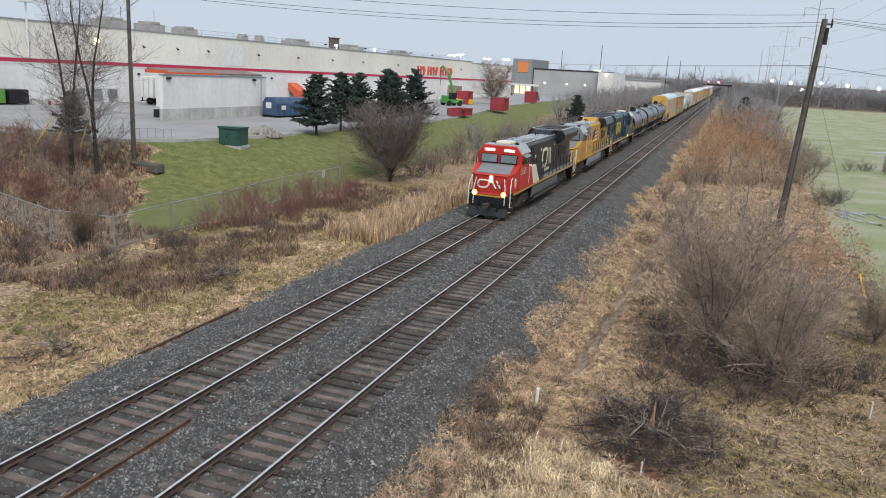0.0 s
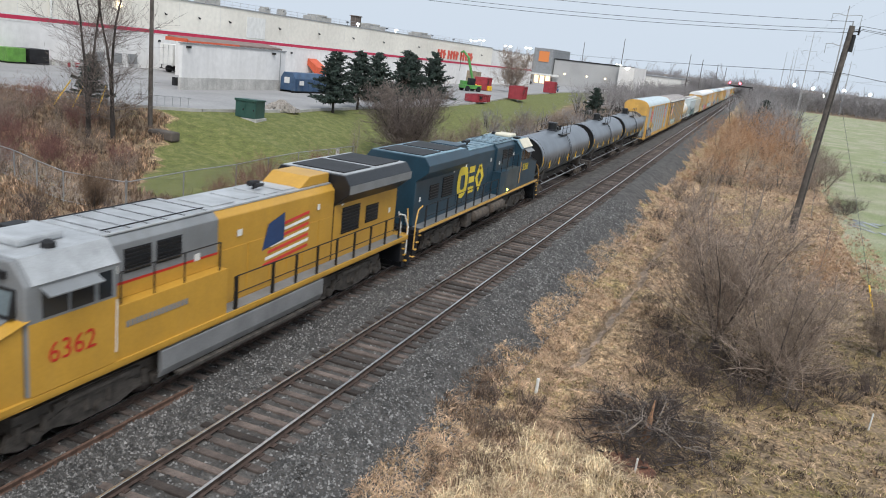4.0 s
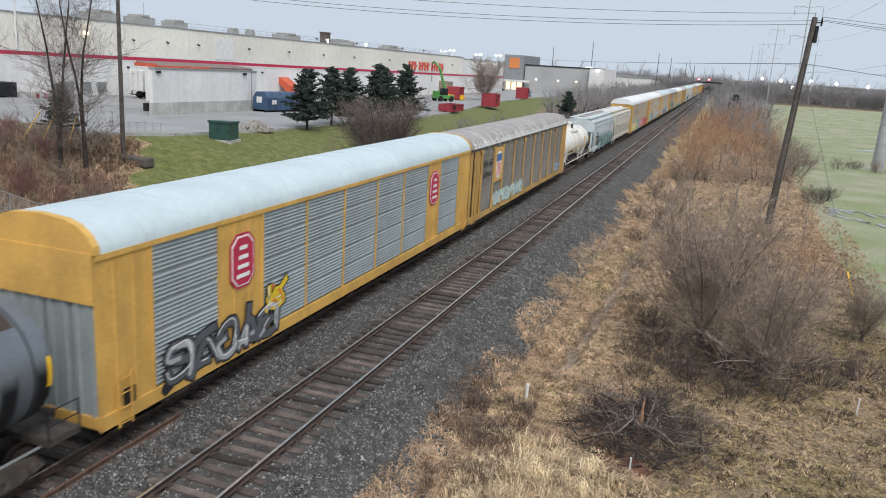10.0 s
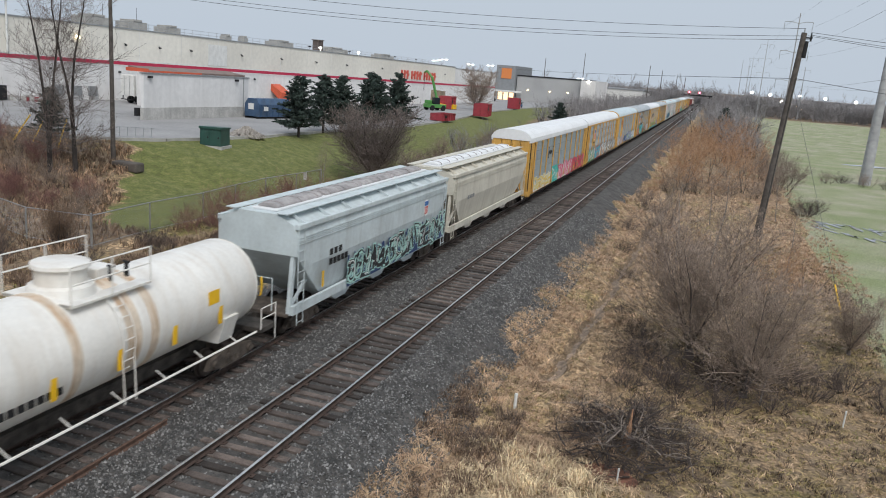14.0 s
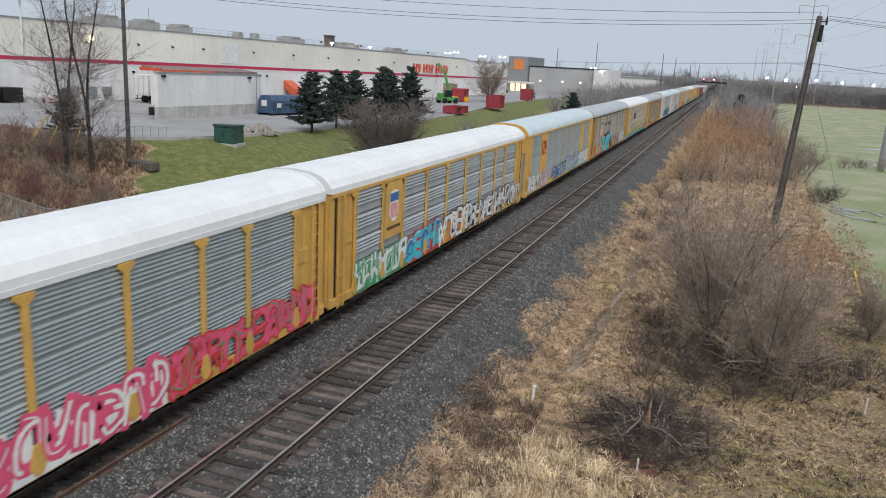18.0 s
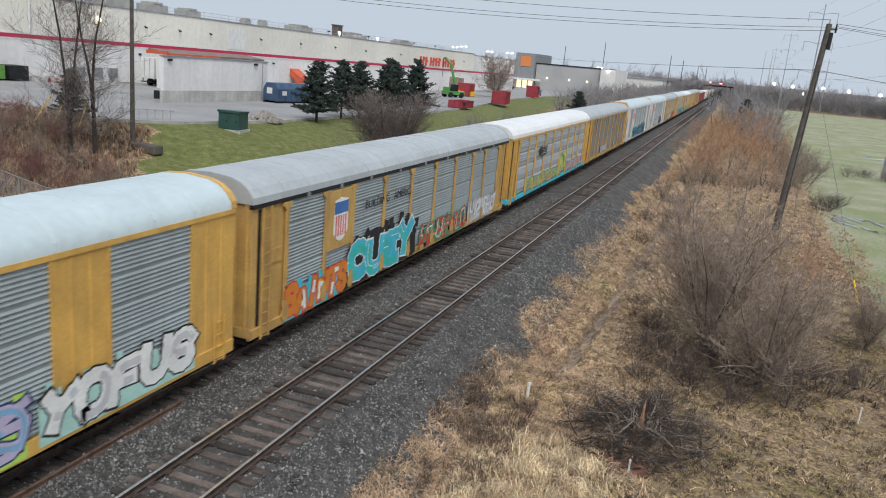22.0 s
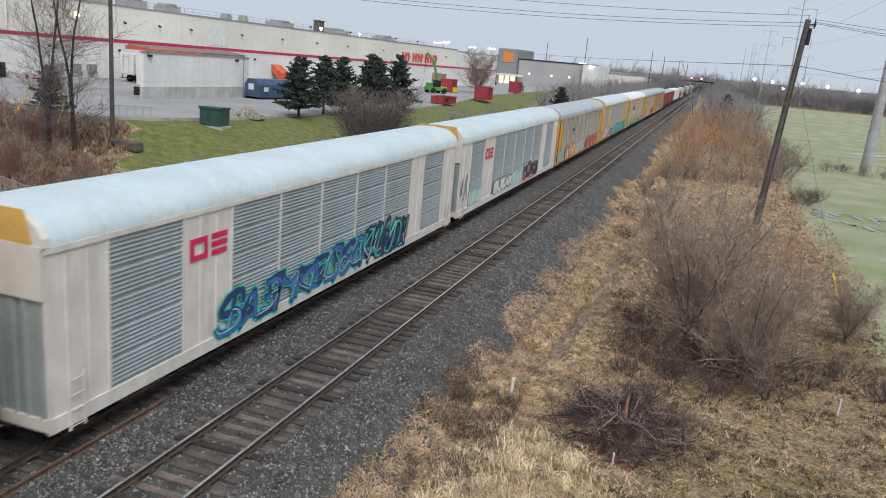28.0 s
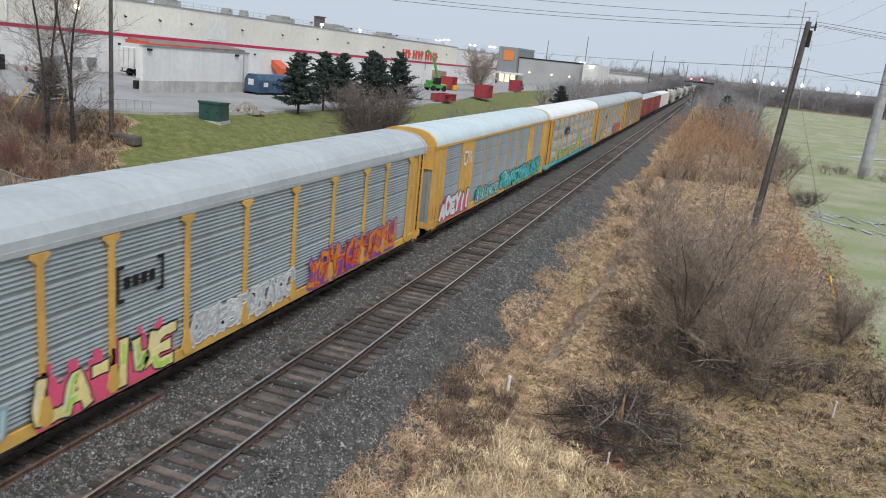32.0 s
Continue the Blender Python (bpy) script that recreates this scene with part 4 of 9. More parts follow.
        if style == "K":
            part("end_band", Geo().box(-X, X, min(y, y + sg * 0.03), max(y, y + sg * 0.03), zt - 1.15, zt + 0.05), end_c, car, "solid band across the end doors")
        part("end_sill", Geo().box(-X, X, min(y - sg * 0.1, y), max(y - sg * 0.1, y), 0.7, 0.998), sill_c, car)
        for s in (-1, 1):
            yy = y - sg * 0.75
            g = Geo()
            for q in (-0.22, 0.22):
                g.box(s * (X + 0.06), s * (X + 0.1), yy + q - 0.025, yy + q + 0.025, 0.55, z1 if style == "T" else 1.9)
            z = 0.62
            while z < (z1 if style == "T" else 1.9) - 0.1:
                g.box(s * (X + 0.07), s * (X + 0.09), yy - 0.22, yy + 0.22, z, z + 0.025)
                z += 0.38
            part("ladder", g, end_c, car)
            if style == "T":
                ya, yb = sorted((y - sg * 0.5, y - sg * 0.38))
                # flat dark strip on the door stands for a shaded recess
                part("corner_gap", Geo().box(min(s * (X - 0.02), s * (X + 0.006)), max(s * (X - 0.02), s * (X + 0.006)), ya, yb, z0 + 0.05, z1 - 0.05), dark_m, car, "dark strip for the shaded recess beside the corner post")
                ya, yb = sorted((y - sg * 1.15, y - sg * 1.75))
                part("door_plate", Geo().box(min(s * (X - 0.03), s * (X + 0.012)), max(s * (X - 0.03), s * (X + 0.012)), ya, yb, z0 + 1.9, z0 + 2.35), end_c, car)
    add_couplers(car, RACK_L)
    add_bogie(car, 3.4)
    add_bogie(car, RACK_L - 3.4)
    return car


def plate(car, y0, y1, z0, z1, material, label, x=1.545, name="emblem", t=0.012):
    return part(name, Geo().box(x, x + t, y0, y1, z0, z1), material, car, label)


def bars(car, y0, y1, z, h, material, n, label, x=1.56, name="marking", side=1):
    """Writing too small or too private to letter, as plain bars."""
    g = Geo()
    w = (y1 - y0) / n
    for i in range(n):
        a, b = sorted((side * x, side * (x + 0.006)))
        g.box(a, b, y0 + i * w, y0 + (i + 0.72) * w, z - h / 2, z + h / 2)
    return part(name, g, material, car, label)


def bracket(car, ya, yb, z=3.5, h=0.42, x=1.57):
    """A pair of square brackets round an emblem."""
    for y, d in ((ya, 1), (yb, -1)):
        g = Geo()
        for c in (z - h, z + h):
            g.box(x, x + 0.006, min(y, y + d * 0.26), max(y, y + d * 0.26), c - 0.05, c + 0.05)
        g.box(x, x + 0.006, min(y, y + d * 0.1), max(y, y + d * 0.1), z - h + 0.05, z + h - 0.05)
        part("bracket", g, dark_m, car, "black bracket beside the emblem")


def octagon(car, y, z, w, h, material, label, x=1.55, cut=0.25):
    pr = [(y - w, z - h + cut), (y - w + cut, z - h), (y + w - cut, z - h), (y + w, z - h + cut), (y + w, z + h - cut), (y + w - cut, z + h), (y - w + cut, z + h), (y - w, z + h - cut)]
    return part("emblem", Geo().prism(pr, "x", x, x + 0.012), material, car, label)


def shield(car, y, z, s, x=1.55):
    """A railway shield reduced to plain colour fields."""
    pr = [(y - 0.6 * s, z - 0.55 * s), (y - 0.3 * s, z - 0.85 * s), (y, z - 0.95 * s), (y + 0.3 * s, z - 0.85 * s), (y + 0.6 * s, z - 0.55 * s), (y + 0.55 * s, z + 0.75 * s), (y, z + 0.85 * s), (y - 0.55 * s, z + 0.75 * s)]
    part("emblem", Geo().prism(pr, "x", x, x + 0.01), spray("white"), car, "white shield emblem")
    g = Geo()
    for k in range(5):
        yy = y + (k - 2) * 0.2 * s
        g.box(x + 0.01, x + 0.016, yy - 0.045 * s, yy + 0.045 * s, z - 0.72 * s, z + 0.12 * s)
    part("emblem_stripes", g, spray("red"), car, "faded red stripes")
    part("emblem_band", Geo().box(x + 0.01, x + 0.016, y - 0.57 * s, y + 0.57 * s, z + 0.2 * s, z + 0.68 * s), spray("blue"), car, "blue band")


def worm(car, y, z, s, material, x=1.57, label="rounded line emblem", side=1):
    """A rounded ring and two slanted strokes of one band width, plain shapes."""
    g = Geo()
    ring = rounded([(-0.5, 0.42), (-0.86, 0.42), (-0.86, -0.42), (-0.08, -0.42), (0.06, 0.42), (-0.5, 0.42)], 2)
    for k, line in enumerate((ring, [(0.24, 0.44), (0.54, -0.42)], [(0.56, 0.44), (0.86, -0.42)])):
        ribbon(g, [(y + side * a * s, z + b * s) for a, b in line], 0.085 * s, side * (x + 0.004 + 0.001 * k), 0, 1)
    return part("emblem", g, material, car, label)


# ---- locomotives ----
def loco_bogie_me():
    g = Geo()
    for s in (-1, 1):
        x = s * 1.05
        g.prism([(-2.55, 0.42), (-2.4, 0.72), (-1.6, 0.6), (-0.9, 0.82), (0.9, 0.82), (1.6, 0.6), (2.4, 0.72), (2.55, 0.42), (2.1, 0.3), (1.3, 0.46), (0.6, 0.28), (-0.6, 0.28), (-1.3, 0.46), (-2.1, 0.3)], "x", x - 0.08, x + 0.08)
        for k in (-1.85, 0, 1.85):
            g.cyl((x, k, 0.5), (x + s * 0.2, k, 0.5), 0.17, 0.14, 10)
            for q in (-0.34, 0.34):
                g.cyl((x + s * 0.06, k + q, 0.52), (x + s * 0.06, k + q, 0.9), 0.1, 0.1, 8)
        g.box(x - 0.05 + s * 0.1, x + 0.05 + s * 0.1, -1.3, 1.3, 0.86, 1.05)
        g.cyl((x + s * 0.12, -1.0, 1.0), (x + s * 0.12, 1.0, 1.0), 0.09, 0.09, 8)
    g.box(-1.1, 1.1, -2.3, 2.3, 0.7, 1.1)
    return g.mesh("bogie", under_m, True)


LOCO_BOGIE_ME = loco_bogie_me()
LOCO_L = 22.0


def louvres(loco, s, x, y0, y1, z0, z1, n=6):
    g = Geo()
    g.box(min(s * x, s * (x + 0.02)), max(s * x, s * (x + 0.02)), y0, y1, z0, z1, 0)
    for k in range(n):
        z = z0 + (z1 - z0) * (k + 0.5) / n
        g.box(min(s * (x + 0.02), s * (x + 0.045)), max(s * (x + 0.02), s * (x + 0.045)), y0 + 0.04, y1 - 0.04, z - 0.015, z + 0.02, 1)
    part("grille", g, [dark_m, black_m], loco)


def locomotive(label, c, number, num_c, lit):
    """A six-axle wide-nose diesel; c: paints for nose, cab, low body, hood, sill stripe, roof, rails."""
    L = thing("locomotive", label, "locomotive", "train cars")
    part("deck", Geo().box(-1.5, 1.5, 1.0, LOCO_L - 0.6, 1.42, 1.62), black_m if c["sill"] is not c["low"] else c["low"], L, bevel=0.02)
    for s in (-1, 1):
        # tread plates coloured lighter than the deck to look sky-lit
        part("walkway", Geo().box(min(s * 1.02, s * 1.48), max(s * 1.02, s * 1.48), 9.62, 20.9, 1.621, 1.645), loco_grey_m, L, "walkway tread in grey lightened for skylight")
        part("sill_stripe", Geo().box(min(s * 1.5, s * 1.53), max(s * 1.5, s * 1.53), 1.2, LOCO_L - 0.8, 1.5, 1.62), c["sill"], L, "painted stripe along the frame")
    part("fuel_tank", Geo().prism([(-1.35, 1.4), (-1.35, 0.75), (-1.05, 0.42), (1.05, 0.42), (1.35, 0.75), (1.35, 1.4)], "y", 8.4, 13.9), c["tank"], L, "deep fuel tank between the bogies", bevel=0.03)
    for s in (-1, 1):
        if c.get("skirt"):
            part("side_skirt", Geo().prism([(s * 1.36, 1.38), (s * 1.5, 1.36), (s * 1.52, 0.85), (s * 1.4, 0.6), (s * 1.36, 0.6)], "y", 7.4, 14.3), c["skirt"], L, "plain grey equipment skirt", bevel=0.02)
            part("skirt_step", Geo().box(min(s * 1.4, s * 1.56), max(s * 1.4, s * 1.56), 8.0, 14.2, 0.5, 0.58), under_m, L)
        else:
            for a, b in ((8.6, 10.9), (11.6, 13.9)):
                part("air_tank", Geo().rings([(a, 0.2, s * 1.38, 1.02), (a + 0.08, 0.3, s * 1.38, 1.02), (b - 0.08, 0.3, s * 1.38, 1.02), (b, 0.2, s * 1.38, 1.02)], 16), grime_m, L, "long horizontal air reservoir", smooth=True)
            part("equipment_box", Geo().box(min(s * 1.1, s * 1.46), max(s * 1.1, s * 1.46), 10.95, 11.55, 0.62, 1.36), under_m, L, bevel=0.02)
            part("equipment_box", Geo().box(min(s * 1.1, s * 1.46), max(s * 1.1, s * 1.46), 14.0, 14.7, 0.6, 1.3), under_m, L, bevel=0.02)
    for y, sg in ((0.55, 1), (LOCO_L - 0.55, -1)):
        a, b = sorted((y, y + sg * 0.5))
        part("pilot", Geo().box(-1.4, 1.4, a, b, 0.45, 1.42), black_m, L, "black pilot sheet", bevel=0.03)
        part("plough", Geo().prism([(y - sg * 0.28, 0.12), (y + sg * 0.05, 0.12), (y + sg * 0.05, 0.62), (y - sg * 0.05, 0.62)], "x", -1.3, 1.3), black_m, L, "dark snow plough")
        put("coupler", COUPLER_ME, L, (0, y - sg * 0.5 + (0.0 if sg > 0 else 0.0), 0), rz=0 if sg > 0 else 180)
        part("deck_edge", Geo().box(-1.1, 1.1, min(y - sg * 0.03, y), max(y - sg * 0.03, y), 1.34, 1.44), c["sill"], L, "painted edge of the end platform")
        part("uncoupling_lever", Geo().tube([(-1.3, y - sg * 0.07, 1.0), (-0.4, y - sg * 0.09, 0.96), (0.4, y - sg * 0.09, 0.96), (1.3, y - sg * 0.07, 1.0)], 0.02), rail_black_m, L)
        for x in (-1.0, 1.0):
            part("end_handrail", Geo().tube([(x * 0.8, y + sg * 0.06, 1.44), (x * 0.8, y + sg * 0.06, 2.15), (x * 0.8 + 0.3 * (1 if x < 0.5 else -1), y + sg * 0.06, 2.2)], 0.022), rail_black_m, L)
        for s in (-1, 1):
            for k in range(4):
                ya, yb = sorted((y - sg * 0.1 + sg * 0.16 * k, y + sg * 0.06 + sg * 0.16 * k))
                part("step", Geo().box(min(s * 1.12, s * 1.5), max(s * 1.12, s * 1.5), ya, yb, 0.42 + 0.3 * k, 0.46 + 0.3 * k), c["sill"], L, "step with a painted edge")
            g = Geo().tube([(s * 1.42, y - sg * 0.02, 0.75), (s * 1.42, y - sg * 0.02, 1.95), (s * 1.36, y + sg * 0.3, 2.5), (s * 1.36, y + sg * 0.75, 2.62)], 0.032, 6)
            g.tube([(s * 1.06, y - sg * 0.06, 0.85), (s * 1.06, y - sg * 0.06, 1.95), (s * 0.95, y + sg * 0.05, 2.55)], 0.032, 6)
            part("handrail", g, c["rail"], L, "bent grab rail at the steps")
        for x in (-0.7, 0.65):
            part("air_hose", Geo().tube([(x, y - sg * 0.08, 1.2), (x * 1.07, y - sg * 0.2, 0.7), (x * 0.86, y - sg * 0.15, 0.45)], 0.04, 6), black_m, L)
    # nose and cab
    nose = [(-1.46, 3.46), (-1.4, 1.5), (-1.05, 0.8), (1.05, 0.8), (1.4, 1.5), (1.46, 3.46)]
    g = Geo()
    g.v = [(a, b, 1.45) for a, b in nose] + [(a, b, 2.74 + 0.58 * (b - 0.8) / 2.66) for a, b in nose]
    g.f = [(0, 1, 7, 6)[::-1], (1, 2, 8, 7)[::-1], (2, 3, 9, 8)[::-1], (3, 4, 10, 9)[::-1], (4, 5, 11, 10)[::-1], (5, 0, 6, 11)[::-1], (0, 1, 2, 3, 4, 5)[::-1], (6, 7, 8, 9, 10, 11)]
    g.m = [0] * 8
    part("nose", g, c["nose"], L, bevel=0.07)
    part("nose_top", Geo().prism([(1.1, 2.81), (3.42, 3.315), (3.42, 3.34), (1.1, 2.835)], "x", -1.12, 1.12), loco_grey_m, L, "grey anti-glare panel")
    part("nose_door", Geo().box(-0.8, -0.15, 0.78, 0.8, 1.6, 2.5), c["nose"], L)
    cab = [(-1.5, 1.62), (1.5, 1.62), (1.5, 4.05), (1.12, 4.52), (-1.12, 4.52), (-1.5, 4.05)]
    part("cab", Geo().prism(cab, "y", 3.45, 5.9), c["cab"], L, bevel=0.05)
    part("cab_roof", Geo().prism([(-1.53, 4.05), (-1.14, 4.55), (1.14, 4.55), (1.53, 4.05), (1.5, 4.02), (1.1, 4.5), (-1.1, 4.5), (-1.5, 4.02)], "y", 3.6, 5.95), c["roof"], L)
    part("air_conditioner", Geo().box(-0.5, 0.55, 4.1, 5.3, 4.55, 4.74), c["ac"], L, bevel=0.06)
    for a, b in ((-1.2, -0.14), (0.14, 1.2)):
        part("windscreen", Geo().prism([(3.24, 3.43), (3.41, 3.92), (3.46, 3.92), (3.46, 3.43)], "x", a, b), screen_m, L, "sloped windscreen pane")
        w = Geo().box(a - 0.05, b + 0.05, 3.23, 3.45, 3.38, 3.428).box(a - 0.05, b + 0.05, 3.39, 3.45, 3.922, 3.96)
        for x0 in (a - 0.05, b):
            w.prism([(3.225, 3.43), (3.395, 3.92), (3.45, 3.92), (3.45, 3.43)], "x", x0, x0 + 0.05)
        part("window_gasket", w, dark_m, L)
        part("number_board", Geo().box((a + b) / 2 - 0.34, (a + b) / 2 + 0.34, 3.38, 3.46, 4.14, 4.3), board_m if lit else dark_m, L, "lit number board" if lit else "number board")
    for s in (-1, 1):
        for y0, y1 in ((3.85, 4.5), (4.58, 5.2), (5.36, 5.72)):
            part("side_window", Geo().box(min(s * 1.49, s * 1.512), max(s * 1.49, s * 1.512), y0, y1, 3.3, 3.92), glass_m, L)
        part("window_awning", Geo().prism([(s * 1.5, 3.98), (s * 1.78, 3.84), (s * 1.78, 3.81), (s * 1.5, 3.95)], "y", 3.8, 5.25), c["awning"], L)
        part("grab_rail", Geo().tube([(s * 1.54, 5.82, 1.9), (s * 1.56, 5.82, 3.2)], 0.018), c["rail"], L)
    part("headlight", Geo().box(-0.14, 0.14, 0.76, 0.82, 2.26, 2.68), dark_m, L)
    for z in (2.37, 2.57):
        if lit:
            # disc behind the lens glows in place of the lamp's halo
            part("lamp_bowl", Geo().cyl((0, 0.755, z), (0, 0.775, z), 0.15, 0.15, 14), lamp_halo_m, L, "glowing disc for the orange halo round the lamp")
        part("headlight_lens", Geo().cyl((0, 0.73, z), (0, 0.77, z), 0.1, 0.1, 12), headlight_m if lit else steel_m, L, "lit headlight lens" if lit else "headlight lens")
    for x in (-0.98, 0.98):
        if lit:
            part("lamp_bowl", Geo().cyl((x, 0.45, 1.56), (x, 0.475, 1.56), 0.19, 0.19, 14), lamp_halo_m, L, "glowing disc for the orange halo round the lamp")
        part("ditch_light", Geo().cyl((x, 0.42, 1.56), (x, 0.48, 1.56), 0.12, 0.12, 12), headlight_m if lit else steel_m, L, "lit ditch light" if lit else "ditch light")
        part("ditch_light_housing", Geo().cyl((x, 0.48, 1.56), (x, 0.8, 1.52), 0.13, 0.08, 12), black_m, L)
    # low body beside the cab and slanted colour bands
    part("low_body", Geo().prism([(3.47, 1.621), (7.5, 1.621), (6.7, 2.95), (3.47, 2.95)], "x", -1.47, 1.47), c["low"], L)
    part("slanted_band", Geo().prism([(7.5, 1.621), (9.1, 1.621), (8.0, 2.95), (6.7, 2.95)], "x", -1.468, 1.468), c["band"], L, "slanted colour band")
    part("blower_cabinet", Geo().prism([(9.1, 1.621), (9.6, 1.621), (9.6, 2.95), (8.0, 2.95)], "x", -1.466, 1.466), c["hood"], L)
    part("inverter_hood", Geo().prism([(-1.1, 2.952), (1.1, 2.952), (1.1, 4.3), (0.9, 4.5), (-0.9, 4.5), (-1.1, 4.3)], "y", 5.96, 9.6), c["hood2"], L, bevel=0.03)
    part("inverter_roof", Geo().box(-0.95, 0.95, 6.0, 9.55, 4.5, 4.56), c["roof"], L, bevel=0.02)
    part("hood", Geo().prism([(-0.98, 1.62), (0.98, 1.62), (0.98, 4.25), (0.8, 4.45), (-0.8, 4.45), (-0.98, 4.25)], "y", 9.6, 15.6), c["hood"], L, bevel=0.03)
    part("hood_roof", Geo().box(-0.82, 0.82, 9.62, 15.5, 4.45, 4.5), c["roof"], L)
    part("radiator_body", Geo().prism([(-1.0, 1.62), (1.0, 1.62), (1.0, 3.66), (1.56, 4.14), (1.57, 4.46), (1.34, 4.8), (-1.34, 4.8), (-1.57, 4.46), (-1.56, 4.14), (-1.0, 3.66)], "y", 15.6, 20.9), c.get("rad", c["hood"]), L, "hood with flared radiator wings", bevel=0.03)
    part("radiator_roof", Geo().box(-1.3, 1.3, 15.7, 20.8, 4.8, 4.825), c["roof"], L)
    for y0 in (16.0, 18.5):
        part("radiator_screen", Geo().box(-1.08, 1.08, y0, y0 + 2.1, 4.825, 4.86), dark_m, L, "dark radiator mesh")
    for y in np.arange(6.3, 9.4, 0.62):
        part("roof_bolt_row", Geo().box(-0.9, 0.9, y - 0.012, y + 0.012, 4.56, 4.572), dark_m, L, "seam across the roof sheets")
    for y in np.arange(10.2, 15.3, 1.0):
        part("roof_hatch", Geo().box(-0.6, 0.6, y - 0.36, y + 0.36, 4.5, 4.535), c["roof"], L, bevel=0.01)
    for x in (-0.78, 0.78):
        part("roof_lift_rail", Geo().tube([(x, 6.1, 4.62), (x, 9.4, 4.62)], 0.018), dark_m, L)
    part("antenna_dome", Geo().rings([(4.55, 0.16, 0.85, 4.6), (4.66, 0.15, 0.85, 4.6), (4.72, 0.06, 0.85, 4.6)], 12, 0, "z"), dark_m, L, smooth=True)
    part("roof_beacon", Geo().box(-1.05, -0.7, 4.9, 5.5, 4.56, 4.66), dark_m, L, bevel=0.02)
    part("exhaust_housing", Geo().prism([(13.6, 4.5), (15.5, 4.5), (15.5, 4.85), (14.2, 4.85)], "x", -0.75, 0.75), c["hood"], L, bevel=0.03)
    part("horn", Geo().cyl((-0.1, 12.2, 4.5), (-0.1, 12.2, 4.72), 0.05, 0.05).cyl((-0.1, 11.95, 4.74), (-0.1, 12.5, 4.74), 0.1, 0.05, 8).cyl((0.12, 12.0, 4.7), (0.12, 12.4, 4.7), 0.08, 0.05, 8), dark_m, L)
    for s in (-1, 1):
        louvres(L, s, 1.1, 6.5, 7.4, 3.55, 4.15)
        louvres(L, s, 1.1, 7.6, 8.5, 3.55, 4.15)
        louvres(L, s, 1.0, 16.2, 17.6, 2.5, 3.5, 8)
        louvres(L, s, 1.0, 18.1, 19.2, 2.6, 3.3, 5)
        for k in range(6):
            y0 = 9.75 + k * 0.97
            part("hood_door", Geo().box(min(s * 0.98, s * 1.0), max(s * 0.98, s * 1.0), y0, y0 + 0.9, 1.8, 3.3), c["hood"], L)
        g = Geo()
        top = []
        for k in range(9):
            y = 9.9 + k * 1.32
            g.box(min(s * 1.44, s * 1.48), max(s * 1.44, s * 1.48), y - 0.055, y + 0.055, 1.5, 2.62)
            top.append((s * 1.46, y, 2.62))
        g.tube(top, 0.02, 6)
        g.tube([(p[0], p[1], 2.1) for p in top], 0.016, 6)
        part("walkway_rail", g, c["walk_rail"], L, "stanchions with long handrail")
        g = Geo()
        top = [(s * 1.4, y, 3.75) for y in (6.1, 7.2, 8.3, 9.4)]
        for p in top:
            g.cyl((p[0], p[1], 2.95), p, 0.022, 0.022, 6)
        g.tube(top, 0.018)
        part("cabinet_rail", g, c["walk_rail"], L)
    for s in (-1, 1):
        for y, z in ((6.15, 3.6), (8.9, 3.3), (10.3, 3.6), (14.4, 3.7), (16.1, 3.6), (20.2, 2.7)):
            w = 1.11 if y < 9.6 else 1.012
            part("sticker", Geo().box(min(s * w, s * (w + 0.006)), max(s * w, s * (w + 0.006)), y, y + 0.16, z, z + 0.2), white_paint_m, L, "small white sticker")
    add_bogie(L, 4.9, LOCO_BOGIE_ME, (-1.85, 0, 1.85))
    add_bogie(L, 17.2, LOCO_BOGIE_ME, (-1.85, 0, 1.85))
    return L


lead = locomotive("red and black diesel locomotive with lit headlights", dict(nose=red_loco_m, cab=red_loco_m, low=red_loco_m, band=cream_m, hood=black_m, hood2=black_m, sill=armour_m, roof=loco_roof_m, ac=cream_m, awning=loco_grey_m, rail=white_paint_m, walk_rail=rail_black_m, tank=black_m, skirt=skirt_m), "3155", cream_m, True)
for s in (-1, 1):
    words("3155", 0.66, cream_m, lead, side_pose(s * 1.515, 4.3, 2.85, s), label="pale road number")
    worm(lead, 12.1, 2.95, 1.6, cream_m, x=1.003, label="large cream line emblem on the hood", side=s)
    bars(lead, 11.2, 13.2, 2.0, 0.2, cream_m, 9, "small cream lettering", x=1.003, side=s)
    d = Geo().cyl((s * 1.36, 2.2, 2.2), (s * 1.445, 2.2, 2.2), 0.34, 0.34, 20)
    part("round_badge", d, cream_m, lead, "round cream badge")
    part("toolbox_vent", Geo().box(min(s * 1.46, s * 1.48), max(s * 1.46, s * 1.48), 3.6, 4.0, 1.72, 2.1), dark_m, lead)
g = Geo()
for line in (rounded([(-0.5, 2.42), (-0.88, 2.42), (-0.88, 1.92), (-0.22, 1.92), (-0.1, 2.42), (-0.5, 2.42)], 2), [(0.06, 2.42), (0.34, 1.92)], [(0.36, 2.44), (0.64, 1.94)]):
    g.tube([(a, 0.79, b - 0.06) for a, b in line], 0.062, 6)
part("nose_emblem", g, white_paint_m, lead, "white line emblem on the nose")

part("cream_flash", Geo().prism([(6.0, 2.955), (7.6, 2.955), (6.9, 3.42), (6.0, 3.42)], "x", 1.1, 1.108), cream_m, lead, "cream end of the slanted band")


